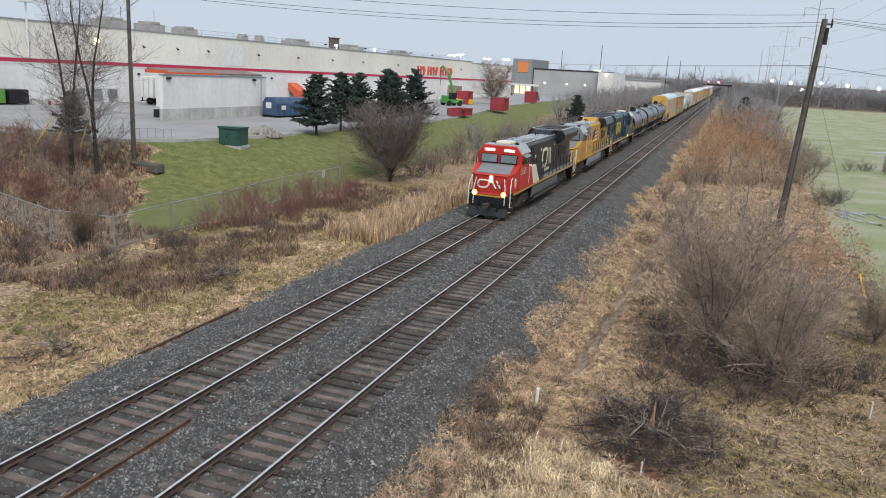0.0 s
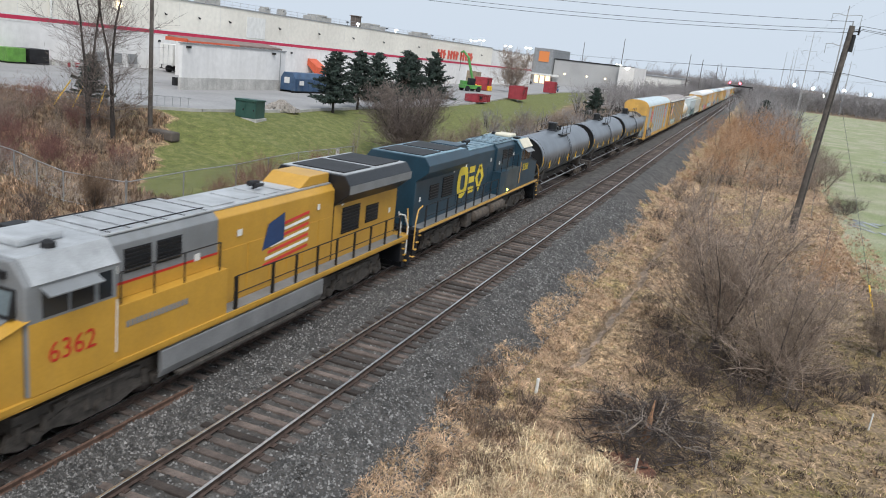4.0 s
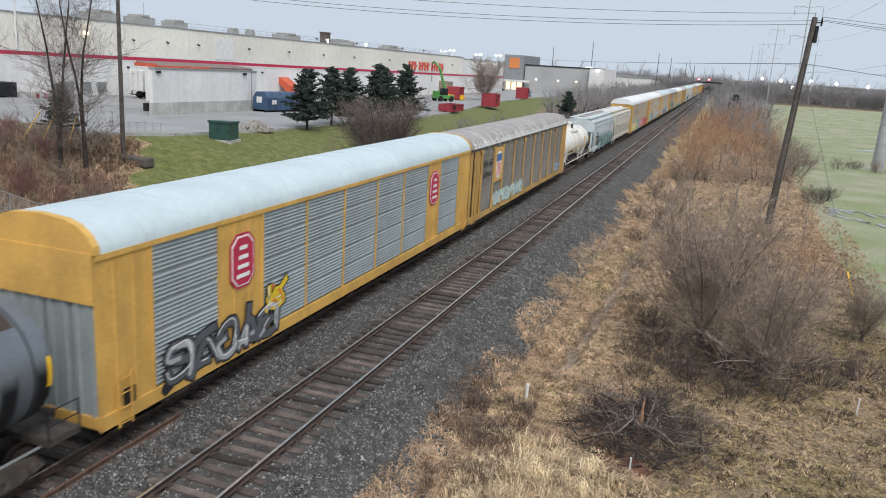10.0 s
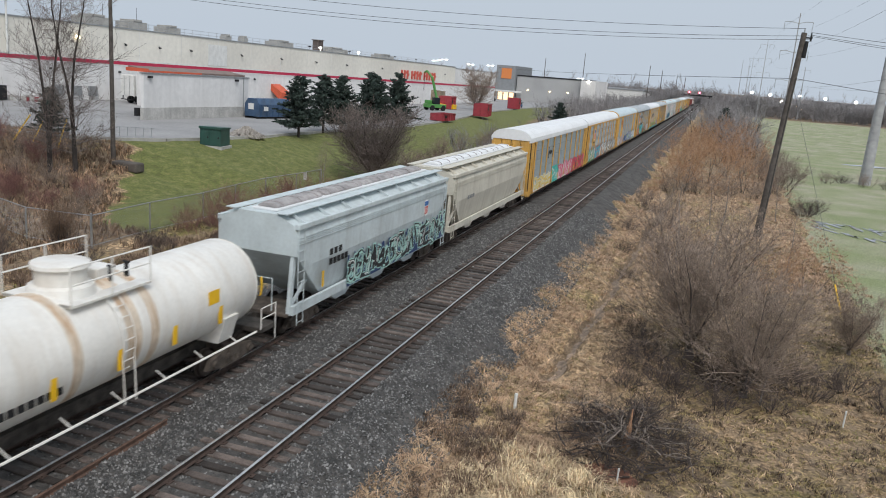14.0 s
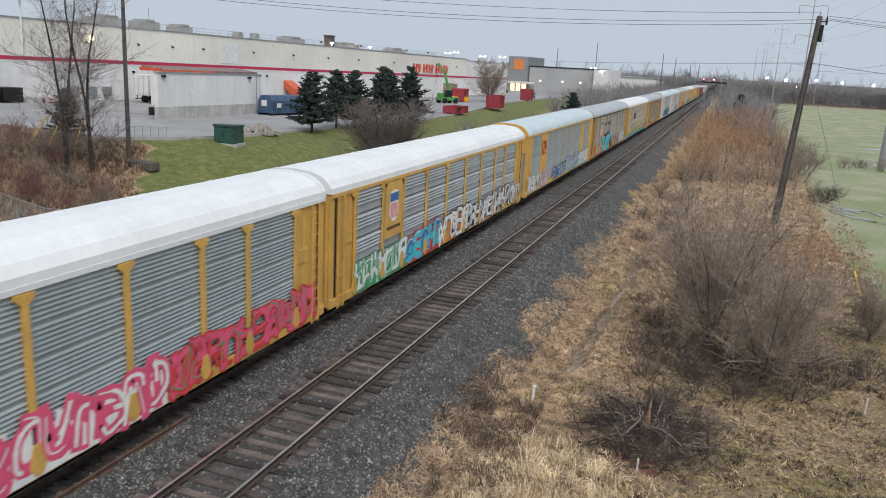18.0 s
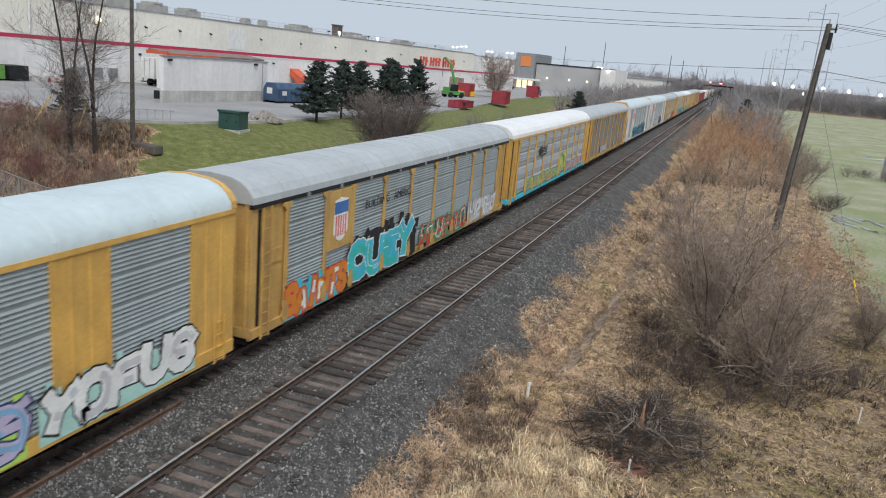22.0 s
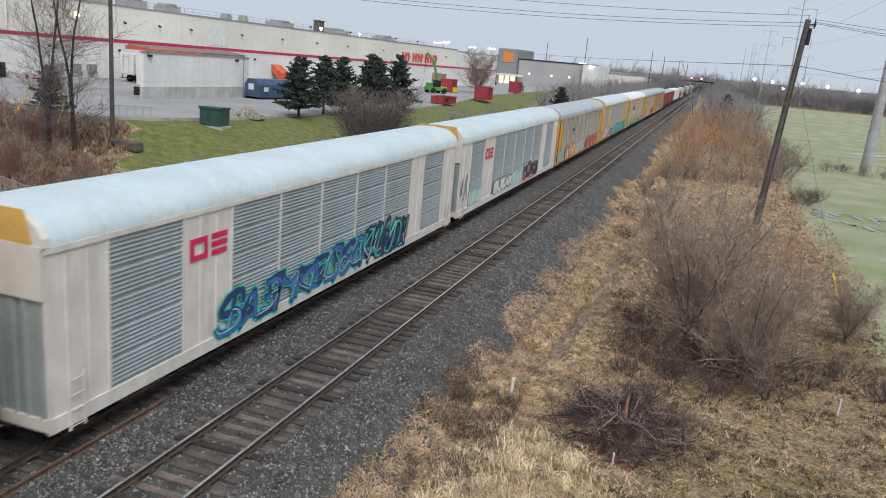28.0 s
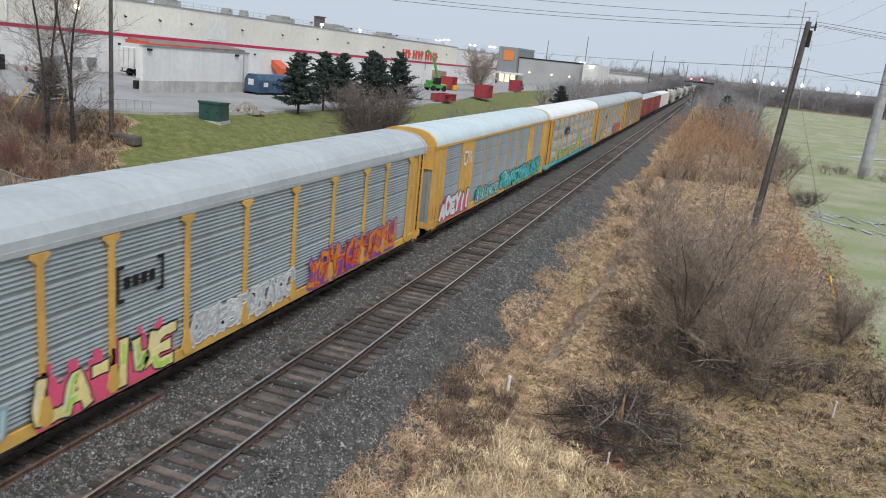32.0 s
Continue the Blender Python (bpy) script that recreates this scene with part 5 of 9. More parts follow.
def draw_out(loco, by):
    """Sets the cab forward of the engine hood, over a shorter nose."""
    def move(y):
        return by * float(np.interp(y, (0.8, 3.4, 8.6, 11.2), (0.25, 1.0, 1.0, 0.0)))

    for ob in loco.children:
        if ob.type == "MESH" and ob.location.length < 0.001:
            for v in ob.data.vertices:
                v.co.y -= move(v.co.y)
        elif ob.name.startswith("bogie"):
            ob.location.y -= 0.3 * move(ob.location.y)
        else:
            ob.location.y -= move(ob.location.y)


draw_out(lead, 1.45)
second = locomotive("yellow and grey diesel locomotive with a painted flag", dict(nose=armour_m, cab=loco_grey_m, low=armour_m, band=armour_m, hood=armour_m, hood2=loco_grey_m, sill=armour_m, roof=loco_roof_m, ac=loco_roof_m, awning=loco_grey_m, rail=white_paint_m, walk_rail=rail_black_m, tank=steel_m, rad=black_m, skirt=steel_m), "6362", red_loco_m, False)
for s in (-1, 1):
    words("6362", 0.66, red_loco_m, second, side_pose(s * 1.522, 4.6, 2.45, s), label="red road number")
    bars(second, 6.2, 8.4, 2.45, 0.16, loco_grey_m, 15, "small grey lettering", x=1.475, side=s)
    a, b = sorted((s * 1.475, s * 1.48))
    part("cab_side_panel", Geo().box(min(s * 1.505, s * 1.515), max(s * 1.505, s * 1.515), 3.5, 5.85, 1.64, 3.24), armour_m, second)
    part("red_line", Geo().box(min(s * 1.1, s * 1.112), max(s * 1.1, s * 1.112), 5.97, 9.6, 3.3, 3.36), red_loco_m, second, "thin red line under the grey band")
    part("yellow_band", Geo().box(min(s * 1.1, s * 1.108), max(s * 1.1, s * 1.108), 5.97, 9.6, 2.96, 3.3), armour_m, second)
    for k in range(7):
        zz = 2.35 + 0.19 * k
        part("flag_stripe", Geo().prism([(11.3 + 0.12 * k, zz), (13.9, zz + 0.18), (13.9, zz + 0.28), (11.3 + 0.12 * k, zz + 0.1)], "x", min(s * 1.001, s * 1.008), max(s * 1.001, s * 1.008)), spray("white" if k % 2 else "red"), second)
    part("flag_field", Geo().prism([(11.2, 2.9), (12.4, 3.05), (12.4, 3.95), (11.5, 3.7)], "x", min(s * 1.008, s * 1.014), max(s * 1.008, s * 1.014)), spray("navy"), second, "dark blue corner of a painted flag")
    part("radiator_band", Geo().box(min(s * 1.0, s * 1.01), max(s * 1.0, s * 1.01), 15.62, 20.88, 1.63, 3.72), armour_m, second)
    part("radiator_grey", Geo().prism([(s * 1.57, 4.15), (s * 1.58, 4.46), (s * 1.595, 4.46), (s * 1.585, 4.15)], "y", 15.6, 20.9), loco_grey_m, second)
g = Geo()
for k in range(4):
    for s in (-1, 1):
        g.prism([(s * 0.2, 2.05 + 0.1 * k), (s * (1.15 - 0.12 * k), 2.2 + 0.1 * k), (s * (1.15 - 0.12 * k), 2.26 + 0.1 * k), (s * 0.2, 2.12 + 0.1 * k)], "y", 0.765, 0.785, k % 2)
part("nose_wings", g, [spray("blue"), spray("silver")], second, "blue winged emblem on the nose")

draw_out(second, 1.1)
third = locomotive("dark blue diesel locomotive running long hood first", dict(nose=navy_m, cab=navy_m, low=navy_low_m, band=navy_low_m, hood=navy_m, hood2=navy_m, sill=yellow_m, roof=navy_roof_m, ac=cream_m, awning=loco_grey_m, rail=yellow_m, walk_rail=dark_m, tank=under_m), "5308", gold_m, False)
for s in (-1, 1):
    words("5308", 0.62, gold_m, third, side_pose(s * 1.515, 4.6, 2.8, s), label="yellow road number")
    g = Geo()
    ring = rounded([(-1.35, 0.6), (-1.9, 0.6), (-1.9, -0.6), (-0.8, -0.6), (-0.8, 0.6), (-1.35, 0.6)], 2)
    steps = ([(-0.42, 0.55), (0.45, 0.55)], [(-0.42, 0.0), (0.45, 0.0)], [(-0.42, -0.55), (0.45, -0.55)])
    diamond = [(1.3, 0.62), (0.78, 0.0), (1.3, -0.62), (1.82, 0.0), (1.3, 0.62)]
    for k, (line, h) in enumerate(((ring, 0.22), *((st, 0.17) for st in steps), (diamond, 0.2))):
        ribbon(g, [(13.4 + s * u, 2.92 + w) for u, w in line], h, s * (1.004 + 0.0012 * k), 0, 1)
    part("emblem", g, gold_m, third, "large golden block emblem on the hood")
    part("step_light", Geo().cyl((s * 1.46, 7.9, 1.75), (s * 1.5, 7.9, 1.75), 0.06, 0.06), step_light_m, third, "lit walkway step light")
    part("cab_roof_cream", Geo().prism([(s * 1.15, 4.553), (s * 1.535, 4.06), (s * 1.55, 4.08), (s * 1.16, 4.575)], "y", 3.6, 5.6), cream_m, third, "cream cab roof edge")


# ---- tank cars ----
def tank_car(label, length, radius, zc, c_body, c_head, seed, dome="long", reflectors=5):
    car = thing("tank_car", label, "freight car", "train cars")
    a, b = 0.75, length - 0.75
    flat = c_body is tank_m
    rows = [(a, radius * 0.35), (a + 0.04, radius * 0.62), (a + 0.14, radius * 0.85), (a + 0.28, radius * 0.96), (a + 0.45, radius)]
    if flat:
        rows = [(a + 0.1, radius * 0.35), (a + 0.1, radius * 0.7), (a + 0.1, radius * 0.9), (a + 0.03, radius * 0.985), (a + 0.05, radius)]
    n = 7
    mid = [(a + 0.45 + (b - a - 0.9) * k / n, radius) for k in range(0 if flat else 1, n + (1 if flat else 0))]
    rows = rows + mid + [(length - y, r) for y, r in rows[::-1]]
    body = Geo().rings([(y, r, 0, zc) for y, r in rows], 40)
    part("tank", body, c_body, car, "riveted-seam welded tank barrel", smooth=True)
    for y, sg in ((a, 1), (b, -1)):
        hr = [(y - sg * 0.012, radius * 0.36), (y + sg * 0.03, radius * 0.63), (y + sg * 0.13, radius * 0.862), (y + sg * 0.27, radius * 0.972), (y + sg * 0.3, radius * 0.985)]
        if flat:
            hr = [(y + sg * 0.06, radius * 0.36), (y + sg * 0.065, radius * 0.7), (y + sg * 0.07, radius * 0.9), (y + sg * 0.04, radius * 0.955), (y + sg * 0.09, radius * 0.97)]
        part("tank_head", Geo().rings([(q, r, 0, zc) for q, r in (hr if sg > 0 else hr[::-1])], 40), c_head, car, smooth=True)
        part("end_platform", Geo().box(-1.45, 1.45, min(y - sg * 0.7, y + sg * 0.2), max(y - sg * 0.7, y + sg * 0.2), 0.92, 1.08), under_m, car)
        part("saddle", Geo().prism([(-1.1, 1.08), (1.1, 1.08), (1.35, zc - 0.6), (-1.35, zc - 0.6)], "y", min(y + sg * 1.3, y + sg * 2.0), max(y + sg * 1.3, y + sg * 2.0)), under_m if c_body is tank_m else c_body, car)
        for s in (-1, 1):
            g = Geo().tube([(s * 1.45, y - sg * 0.66, 0.5), (s * 1.45, y - sg * 0.66, 1.75), (s * 1.45, y + sg * 0.2, 1.75), (s * 1.45, y + sg * 0.2, 1.05)], 0.02)
            g.tube([(s * 1.45, y - sg * 0.66, 1.4), (s * 1.45, y + sg * 0.2, 1.4)], 0.016)
            part("end_rail", g, black_m if c_body is tank_m else c_body, car)
        for s in (-1, 1):
            pts = [(s * (radius + 0.012) * math.cos(t), zc + (radius + 0.012) * math.sin(t)) for t in (0.2, 0.05, -0.1, -0.25)]
            part("end_strip", Geo().prism(pts + [(p[0] - s * 0.02, p[1]) for p in pts[::-1]], "y", y + sg * 0.1 - 0.045, y + sg * 0.1 + 0.045), amber_m, car, "narrow amber strip at the barrel end")
        part("safety_stripe", Geo().rings([(y + sg * 0.46, radius + 0.004, 0, zc), (y + sg * 0.5, radius + 0.004, 0, zc)][::sg], 40), c_head, car, smooth=True)
    part("draft_sill", Geo().box(-0.28, 0.28, 0.2, length - 0.2, 0.6, 0.95), under_m, car)
    for s in (-1, 1):
        g = Geo().tube([(s * 1.44, 1.2, 1.06), (s * 1.44, length - 1.2, 1.06)], 0.034)
        for k in range(7):
            y = 2.2 + (length - 4.4) * k / 6
            g.cyl((s * 1.4, y, 1.02), (s * 1.05, y, 1.2), 0.02, 0.02, 5)
        part("running_rail", g, steel_m if c_body is tank_m else c_body, car, "long pipe rail along the frame")
        for k in range(reflectors):
            y = 3.0 + (length - 6.0) * k / (reflectors - 1)
            ang = math.radians(-16)
            px, pz = s * (radius + 0.012) * math.cos(ang), zc + (radius + 0.012) * math.sin(ang)
            g = Geo().prism([(px - 0.01, pz - 0.27), (px + 0.02, pz - 0.27), (px + s * 0.03 + 0.01, pz + 0.27), (px + s * 0.03 - 0.02, pz + 0.27)], "y", y - 0.085, y + 0.085)
            part("reflector", g, amber_m, car, "amber reflector strip")
    mid_y = length / 2
    zt = zc + radius
    k = 1.0 if c_body is tank_m else 1.75
    part("manway", Geo().rings([(zt - 0.2, 0.46 * k, 0, mid_y - 0.4), (zt + 0.06, 0.42 * k, 0, mid_y - 0.4), (zt + 0.1, 0.34 * k, 0, mid_y - 0.4), (zt + 0.5, 0.34 * k, 0, mid_y - 0.4), (zt + 0.51, 0.39 * k, 0, mid_y - 0.4), (zt + 0.6, 0.38 * k, 0, mid_y - 0.4), (zt + 0.64, 0.3 * k, 0, mid_y - 0.4)], 20, 0, "z"), black_m if c_body is tank_m else c_body, car, "round valve housing with lid", smooth=True)
    part("valve_box", Geo().box(-0.28, 0.28, mid_y + 0.45, mid_y + 1.1, zt - 0.1, zt + 0.25), black_m if c_body is tank_m else c_body, car, bevel=0.03)
    for q in (-0.55, 0.75, 1.3):
        part("valve", Geo().cyl((0.25 * k, mid_y + q, zt - 0.1), (0.25 * k, mid_y + q, zt + 0.3), 0.06, 0.05, 8).cyl((0.25 * k - 0.1, mid_y + q, zt + 0.3), (0.25 * k + 0.1, mid_y + q, zt + 0.3), 0.035, 0.035, 6), dark_m, car)
    part("top_platform", Geo().box(-1.0, 1.0, mid_y - 1.15, mid_y - 1.0, zt - 0.2, zt - 0.14).box(0.62, 1.05, mid_y - 1.15, mid_y + 1.5, zt - 0.22, zt - 0.16).box(-1.05, -0.62, mid_y - 1.15, mid_y + 1.5, zt - 0.22, zt - 0.16), black_m if c_body is tank_m else c_body, car)
    for s in (-1, 1):
        g = Geo()
        for y in (mid_y - 1.15, mid_y + 0.15, mid_y + 1.5):
            g.cyl((s * 1.03, y, zt - 0.2), (s * 1.03, y, zt + 0.75), 0.022, 0.022, 6)
        for h in (0.32, 0.75):
            g.tube([(s * 1.03, mid_y - 1.15, zt + h), (s * 1.03, mid_y + 1.5, zt + h)], 0.02)
        part("platform_rail", g, black_m if c_body is tank_m else c_body, car)
        g = Geo()
        for q in (-0.2, 0.2):
            pts = [(s * (radius + 0.09) * math.cos(t), mid_y + 0.2 + q, zc + (radius + 0.09) * math.sin(t)) for t in np.linspace(0.9, -0.25, 6)] + [(s * 1.46, mid_y + 0.2 + q, 0.95)]
            g.tube(pts, 0.02, 5)
        for t in np.linspace(0.85, -0.5, 8):
            g.cyl((s * (radius + 0.09) * math.cos(t), mid_y, zc + (radius + 0.09) * math.sin(t)), (s * (radius + 0.09) * math.cos(t), mid_y + 0.4, zc + (radius + 0.09) * math.sin(t)), 0.014, 0.014, 5)
        part("ladder", g, black_m if c_body is tank_m else c_body, car)
    add_couplers(car, length)
    add_bogie(car, 2.0)
    add_bogie(car, length - 2.0)
    return car


def hopper_car(label, length, c, seed, cream=False):
    car = thing("covered_hopper", label, "freight car", "train cars")
    y0, y1 = 1.9, length - 1.9
    prof = [(-1.5, 1.9), (-1.56, 2.6), (-1.56, 3.7), (-1.42, 4.1), (-0.75, 4.42), (0.75, 4.42), (1.42, 4.1), (1.56, 3.7), (1.56, 2.6), (1.5, 1.9)]
    g = Geo()
    k = len(g.v)
    # sloped end sheets: the lower body draws in under the ends
    stations = ((0.5, 3.05), (y0 - 0.3, 2.0), (y0 + 0.8, 1.2), (y1 - 0.8, 1.2), (y1 + 0.3, 2.0), (length - 0.5, 3.05))
    secs = []
    for y, low in stations:
        secs.append([(-1.3 if low < 2 else -1.5, low), *[(a, max(b, low + 0.02)) for a, b in prof[1:-1]], (1.3 if low < 2 else 1.5, low)])
    n = len(secs[0])
    for (y, _), sec in zip(stations, secs):
        g.v += [(a, y, b) for a, b in sec]
    for i in range(len(secs) - 1):
        for j in range(n):
            j2 = (j + 1) % n
            g.f.append((k + i * n + j, k + (i + 1) * n + j, k + (i + 1) * n + j2, k + i * n + j2))
            g.m.append(0)
    g.f += [tuple(k + j for j in range(n)), tuple(k + (len(secs) - 1) * n + j for j in reversed(range(n)))]
    g.m += [0, 0]
    part("hopper_body", g, c, car, "welded side sheets with sloped ends")
    for q in range(3):
        yy = y0 + 1.0 + (y1 - y0 - 2.0) * (q + 0.5) / 3
        part("discharge_bay", Geo().prism([(yy - 1.7, 1.25), (yy + 1.7, 1.25), (yy + 0.45, 0.55), (yy - 0.45, 0.55)], "x", -1.2, 1.2), c, car)
    for s in (-1, 1):
        part("side_sill", Geo().box(min(s * 1.42, s * 1.55), max(s * 1.42, s * 1.55), 0.35, length - 0.35, 1.0, 1.32), c, car)
        part("top_chord", Geo().box(min(s * 1.44, s * 1.62), max(s * 1.44, s * 1.62), 0.5, length - 0.5, 3.98, 4.16), c, car, bevel=0.02)
        g = Geo()
        for q in range(4):
            g.box(min(s * 1.56, s * 1.585), max(s * 1.56, s * 1.585), 0.6, length - 0.6, 3.45 + 0.07 * q, 3.48 + 0.07 * q)
        part("stiffener", g, c, car)
        for q in range(9):
            yy = 1.0 + (length - 2.0) * q / 8
            part("roof_bracket", Geo().prism([(s * 1.4, 4.12), (s * 1.6, 4.16), (s * 0.9, 4.5), (s * 0.85, 4.46)], "y", yy - 0.02, yy + 0.02), c, car)
    part("roof_trough", Geo().box(-0.5, 0.5, 0.9, length - 0.9, 4.42, 4.5), roof_white_m, car, "white roof strip round the hatches", bevel=0.02)
    lid = [(-0.4, 4.5), (-0.36, 4.58), (-0.2, 4.65), (0.2, 4.65), (0.36, 4.58), (0.4, 4.5)]
    for q in range(4):
        a, b = 1.1 + (length - 2.2) * q / 4, 1.1 + (length - 2.2) * (q + 1) / 4 - 0.25
        part("roof_hatch", Geo().prism(lid, "y", a, b), roof_white_m if cream else hatch_m, car, "long curved hatch lid", bevel=0.03)
        for k in (0.12, 0.5, 0.88):
            yy = a + (b - a) * k
            part("hatch_clamp", Geo().prism([(u * 1.08, w + 0.02) for u, w in lid], "y", yy - 0.03, yy + 0.03), hatch_m, car)
    for s in (-1, 1):
        part("running_board", Geo().box(min(s * 0.78, s * 1.2), max(s * 0.78, s * 1.2), 0.4, length - 0.4, 4.46, 4.49), c, car, "grated roof walkway")
    for y, sg in ((0.3, 1), (length - 0.3, -1)):
        for s in (-1, 1):
            part("end_post", Geo().prism([(y, 1.0), (y + sg * 0.16, 1.0), (y + sg * 0.5, 4.0), (y + sg * 0.34, 4.0)], "x", min(s * 1.28, s * 1.42), max(s * 1.28, s * 1.42)), c, car)
            part("end_brace", Geo().prism([(y + sg * 0.2, 1.1), (y + sg * 0.34, 1.1), (y + sg * 2.1, 2.5), (y + sg * 1.96, 2.5)], "x", min(s * 1.2, s * 1.3), max(s * 1.2, s * 1.3)), c, car)
            g = Geo()
            for q in (0.0, 0.42):
                g.tube([(s * 1.58, y + sg * (0.25 + q), 0.6), (s * 1.58, y + sg * (0.25 + q), 4.0)], 0.018)
            z = 0.7
            while z < 4:
                g.tube([(s * 1.58, y + sg * 0.25, z), (s * 1.58, y + sg * 0.67, z)], 0.014, 5)
                z += 0.36
            part("ladder", g, c, car)
        part("end_platform", Geo().box(-1.4, 1.4, min(y - sg * 0.1, y + sg * 1.4), max(y - sg * 0.1, y + sg * 1.4), 0.95, 1.05), grime_m, car, "grimy end platform")
        g = Geo()
        for x in (-0.7, 0.7):
            g.tube([(x, y + sg * 0.05, 1.05), (x, y + sg * 0.05, 2.2)], 0.02)
        g.tube([(-0.7, y + sg * 0.05, 2.2), (0.7, y + sg * 0.05, 2.2)], 0.02)
        part("end_rail", g, c, car)
    part("centre_sill", Geo().box(-0.25, 0.25, 0.1, length - 0.1, 0.62, 0.98), under_m, car)
    add_couplers(car, length)
    add_bogie(car, 1.9)
    add_bogie(car, length - 1.9)
    return car


def box_car(label, length, c, roof_c):
    car = thing("boxcar", label, "freight car", "train cars")
    part("body", Geo().box(-1.5, 1.5, 0.4, length - 0.4, 1.1, 4.3), c, car, bevel=0.03)
    part("roof", Geo().prism([(-1.53, 4.3), (1.53, 4.3), (1.5, 4.42), (0, 4.6), (-1.5, 4.42)], "y", 0.35, length - 0.35), roof_c, car)
    for s in (-1, 1):
        for k in range(12):
            yy = 0.9 + (length - 1.8) * k / 11
            part("side_rib", Geo().box(min(s * 1.5, s * 1.56), max(s * 1.5, s * 1.56), yy - 0.05, yy + 0.05, 1.15, 4.25), c, car)
        part("sliding_door", Geo().box(min(s * 1.5, s * 1.58), max(s * 1.5, s * 1.58), length / 2 - 1.6, length / 2 + 1.6, 1.15, 4.1), c, car)
    part("underframe", Geo().box(-1.3, 1.3, 0.3, length - 0.3, 0.7, 1.1), under_m, car)
    add_couplers(car, length)
    add_bogie(car, 1.9)
    add_bogie(car, length - 1.9)
    return car


# ---- the consist: each car with the place of its leading end at the start ----
TRAIN = []


def enlist(car, y, turned=0.0):
    """turned: the length of a car that runs backwards."""
    TRAIN.append((car, y, turned))
    car.matrix_basis = pose(-TRACK_GAP, y + turned, 0, 0, 0, 180 if turned else 0)


enlist(lead, 47.65)
enlist(second, 69.6)
enlist(third, 91.35, LOCO_L)

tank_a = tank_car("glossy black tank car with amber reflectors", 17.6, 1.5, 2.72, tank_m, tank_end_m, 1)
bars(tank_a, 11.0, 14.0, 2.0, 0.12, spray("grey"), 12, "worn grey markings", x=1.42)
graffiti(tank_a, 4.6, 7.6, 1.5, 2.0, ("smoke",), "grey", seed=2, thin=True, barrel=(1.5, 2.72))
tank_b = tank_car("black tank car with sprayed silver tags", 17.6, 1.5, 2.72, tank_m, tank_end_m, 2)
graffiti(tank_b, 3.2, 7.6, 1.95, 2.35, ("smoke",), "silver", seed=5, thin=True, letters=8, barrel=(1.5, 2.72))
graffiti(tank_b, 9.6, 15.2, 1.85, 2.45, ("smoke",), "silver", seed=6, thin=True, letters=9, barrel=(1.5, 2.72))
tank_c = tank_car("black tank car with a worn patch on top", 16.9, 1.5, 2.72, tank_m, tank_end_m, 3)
arc = [(1.505 * math.cos(t), 2.72 + 1.505 * math.sin(t)) for t in np.linspace(0.75, 2.4, 14)]
part("worn_patch", Geo().prism(arc + [(0.99 * a, 2.72 + 0.99 * (b - 2.72)) for a, b in arc[::-1]], "y", 13.4, 15.6), mat("worn_brown_tank_patch", (0.06, 0.045, 0.035), 0.7, var=0.4), tank_c, "scuffed brown band", smooth=True)
bars(tank_c, 6.0, 9.0, 2.0, 0.12, spray("grey"), 10, "worn grey markings", x=1.42)
for car, y in ((tank_a, 112.55), (tank_b, 130.75), (tank_c, 148.85)):
    enlist(car, y)

rack = {}
rack["K1"] = autorack("yellow autorack with red octagon emblems and graffiti", "K", yellow_m, galv_m, roof_pale_m, (2, 8), end_c=yellow_m)
for y in (5.7, 21.8):
    octagon(rack["K1"], y, 3.55, 0.62, 0.82, red_band_m, "red octagon emblem", cut=0.3)
    octagon(rack["K1"], y, 3.55, 0.55, 0.75, spray("white"), "white ring", 1.563, 0.27)
    octagon(rack["K1"], y, 3.55, 0.5, 0.7, red_band_m, "red field", 1.576, 0.25)
    for k in range(4):
        plate(rack["K1"], y - 0.34 + 0.05 * k, y + 0.3 - 0.04 * k, 3.05 + 0.28 * k, 3.17 + 0.28 * k, spray("white"), "white bars on the emblem", 1.589)
graffiti(rack["K1"], 2.2, 7.6, 0.8, 2.1, ("smoke", "grey", "white"), "black", seed=11, x=1.58, letters=5)
graffiti(rack["K1"], 7.0, 8.2, 1.5, 2.6, ("yellow", "orange"), "black", seed=12, x=1.582, letters=1)
plate(rack["K1"], 0.75, 1.15, 0.95, 1.45, dark_m, "black placard")
# grime_m on the top rail is the roof's shadow line as colour
rack["T0"] = autorack("weathered autorack with dirty panels and peeling roof", "T", yellow_dull_m, galv_dirty_m, roof_worn_m, end_c=yellow_dull_m, sill_c=yellow_dull_m, rail_c=grime_m)
plate(rack["T0"], 4.4, 6.55, 2.5, 4.6, yellow_m, "yellow panel", 1.56, "emblem_panel", 0.03)
shield(rack["T0"], 5.45, 3.55, 0.95, 1.595)
words("We will\ndeliver", 0.62, dark_m, rack["T0"], side_pose(1.575, 3.15, 3.5), label="faded black slogan")
graffiti(rack["T0"], 4.6, 12.0, 1.0, 1.85, ("mint", "white"), "grey", seed=13, x=1.6)
graffiti(rack["T0"], 22.9, 25.2, 1.1, 1.8, ("sky", "smoke"), "grey", seed=14, x=1.61)
enlist(rack["K1"], 166.2)
enlist(rack["T0"], 193.9)

tank_w = tank_car("short white pressure tank car with rust stains", 14.2, 1.38, 2.5, tank_white_m, tank_white_m, 4)
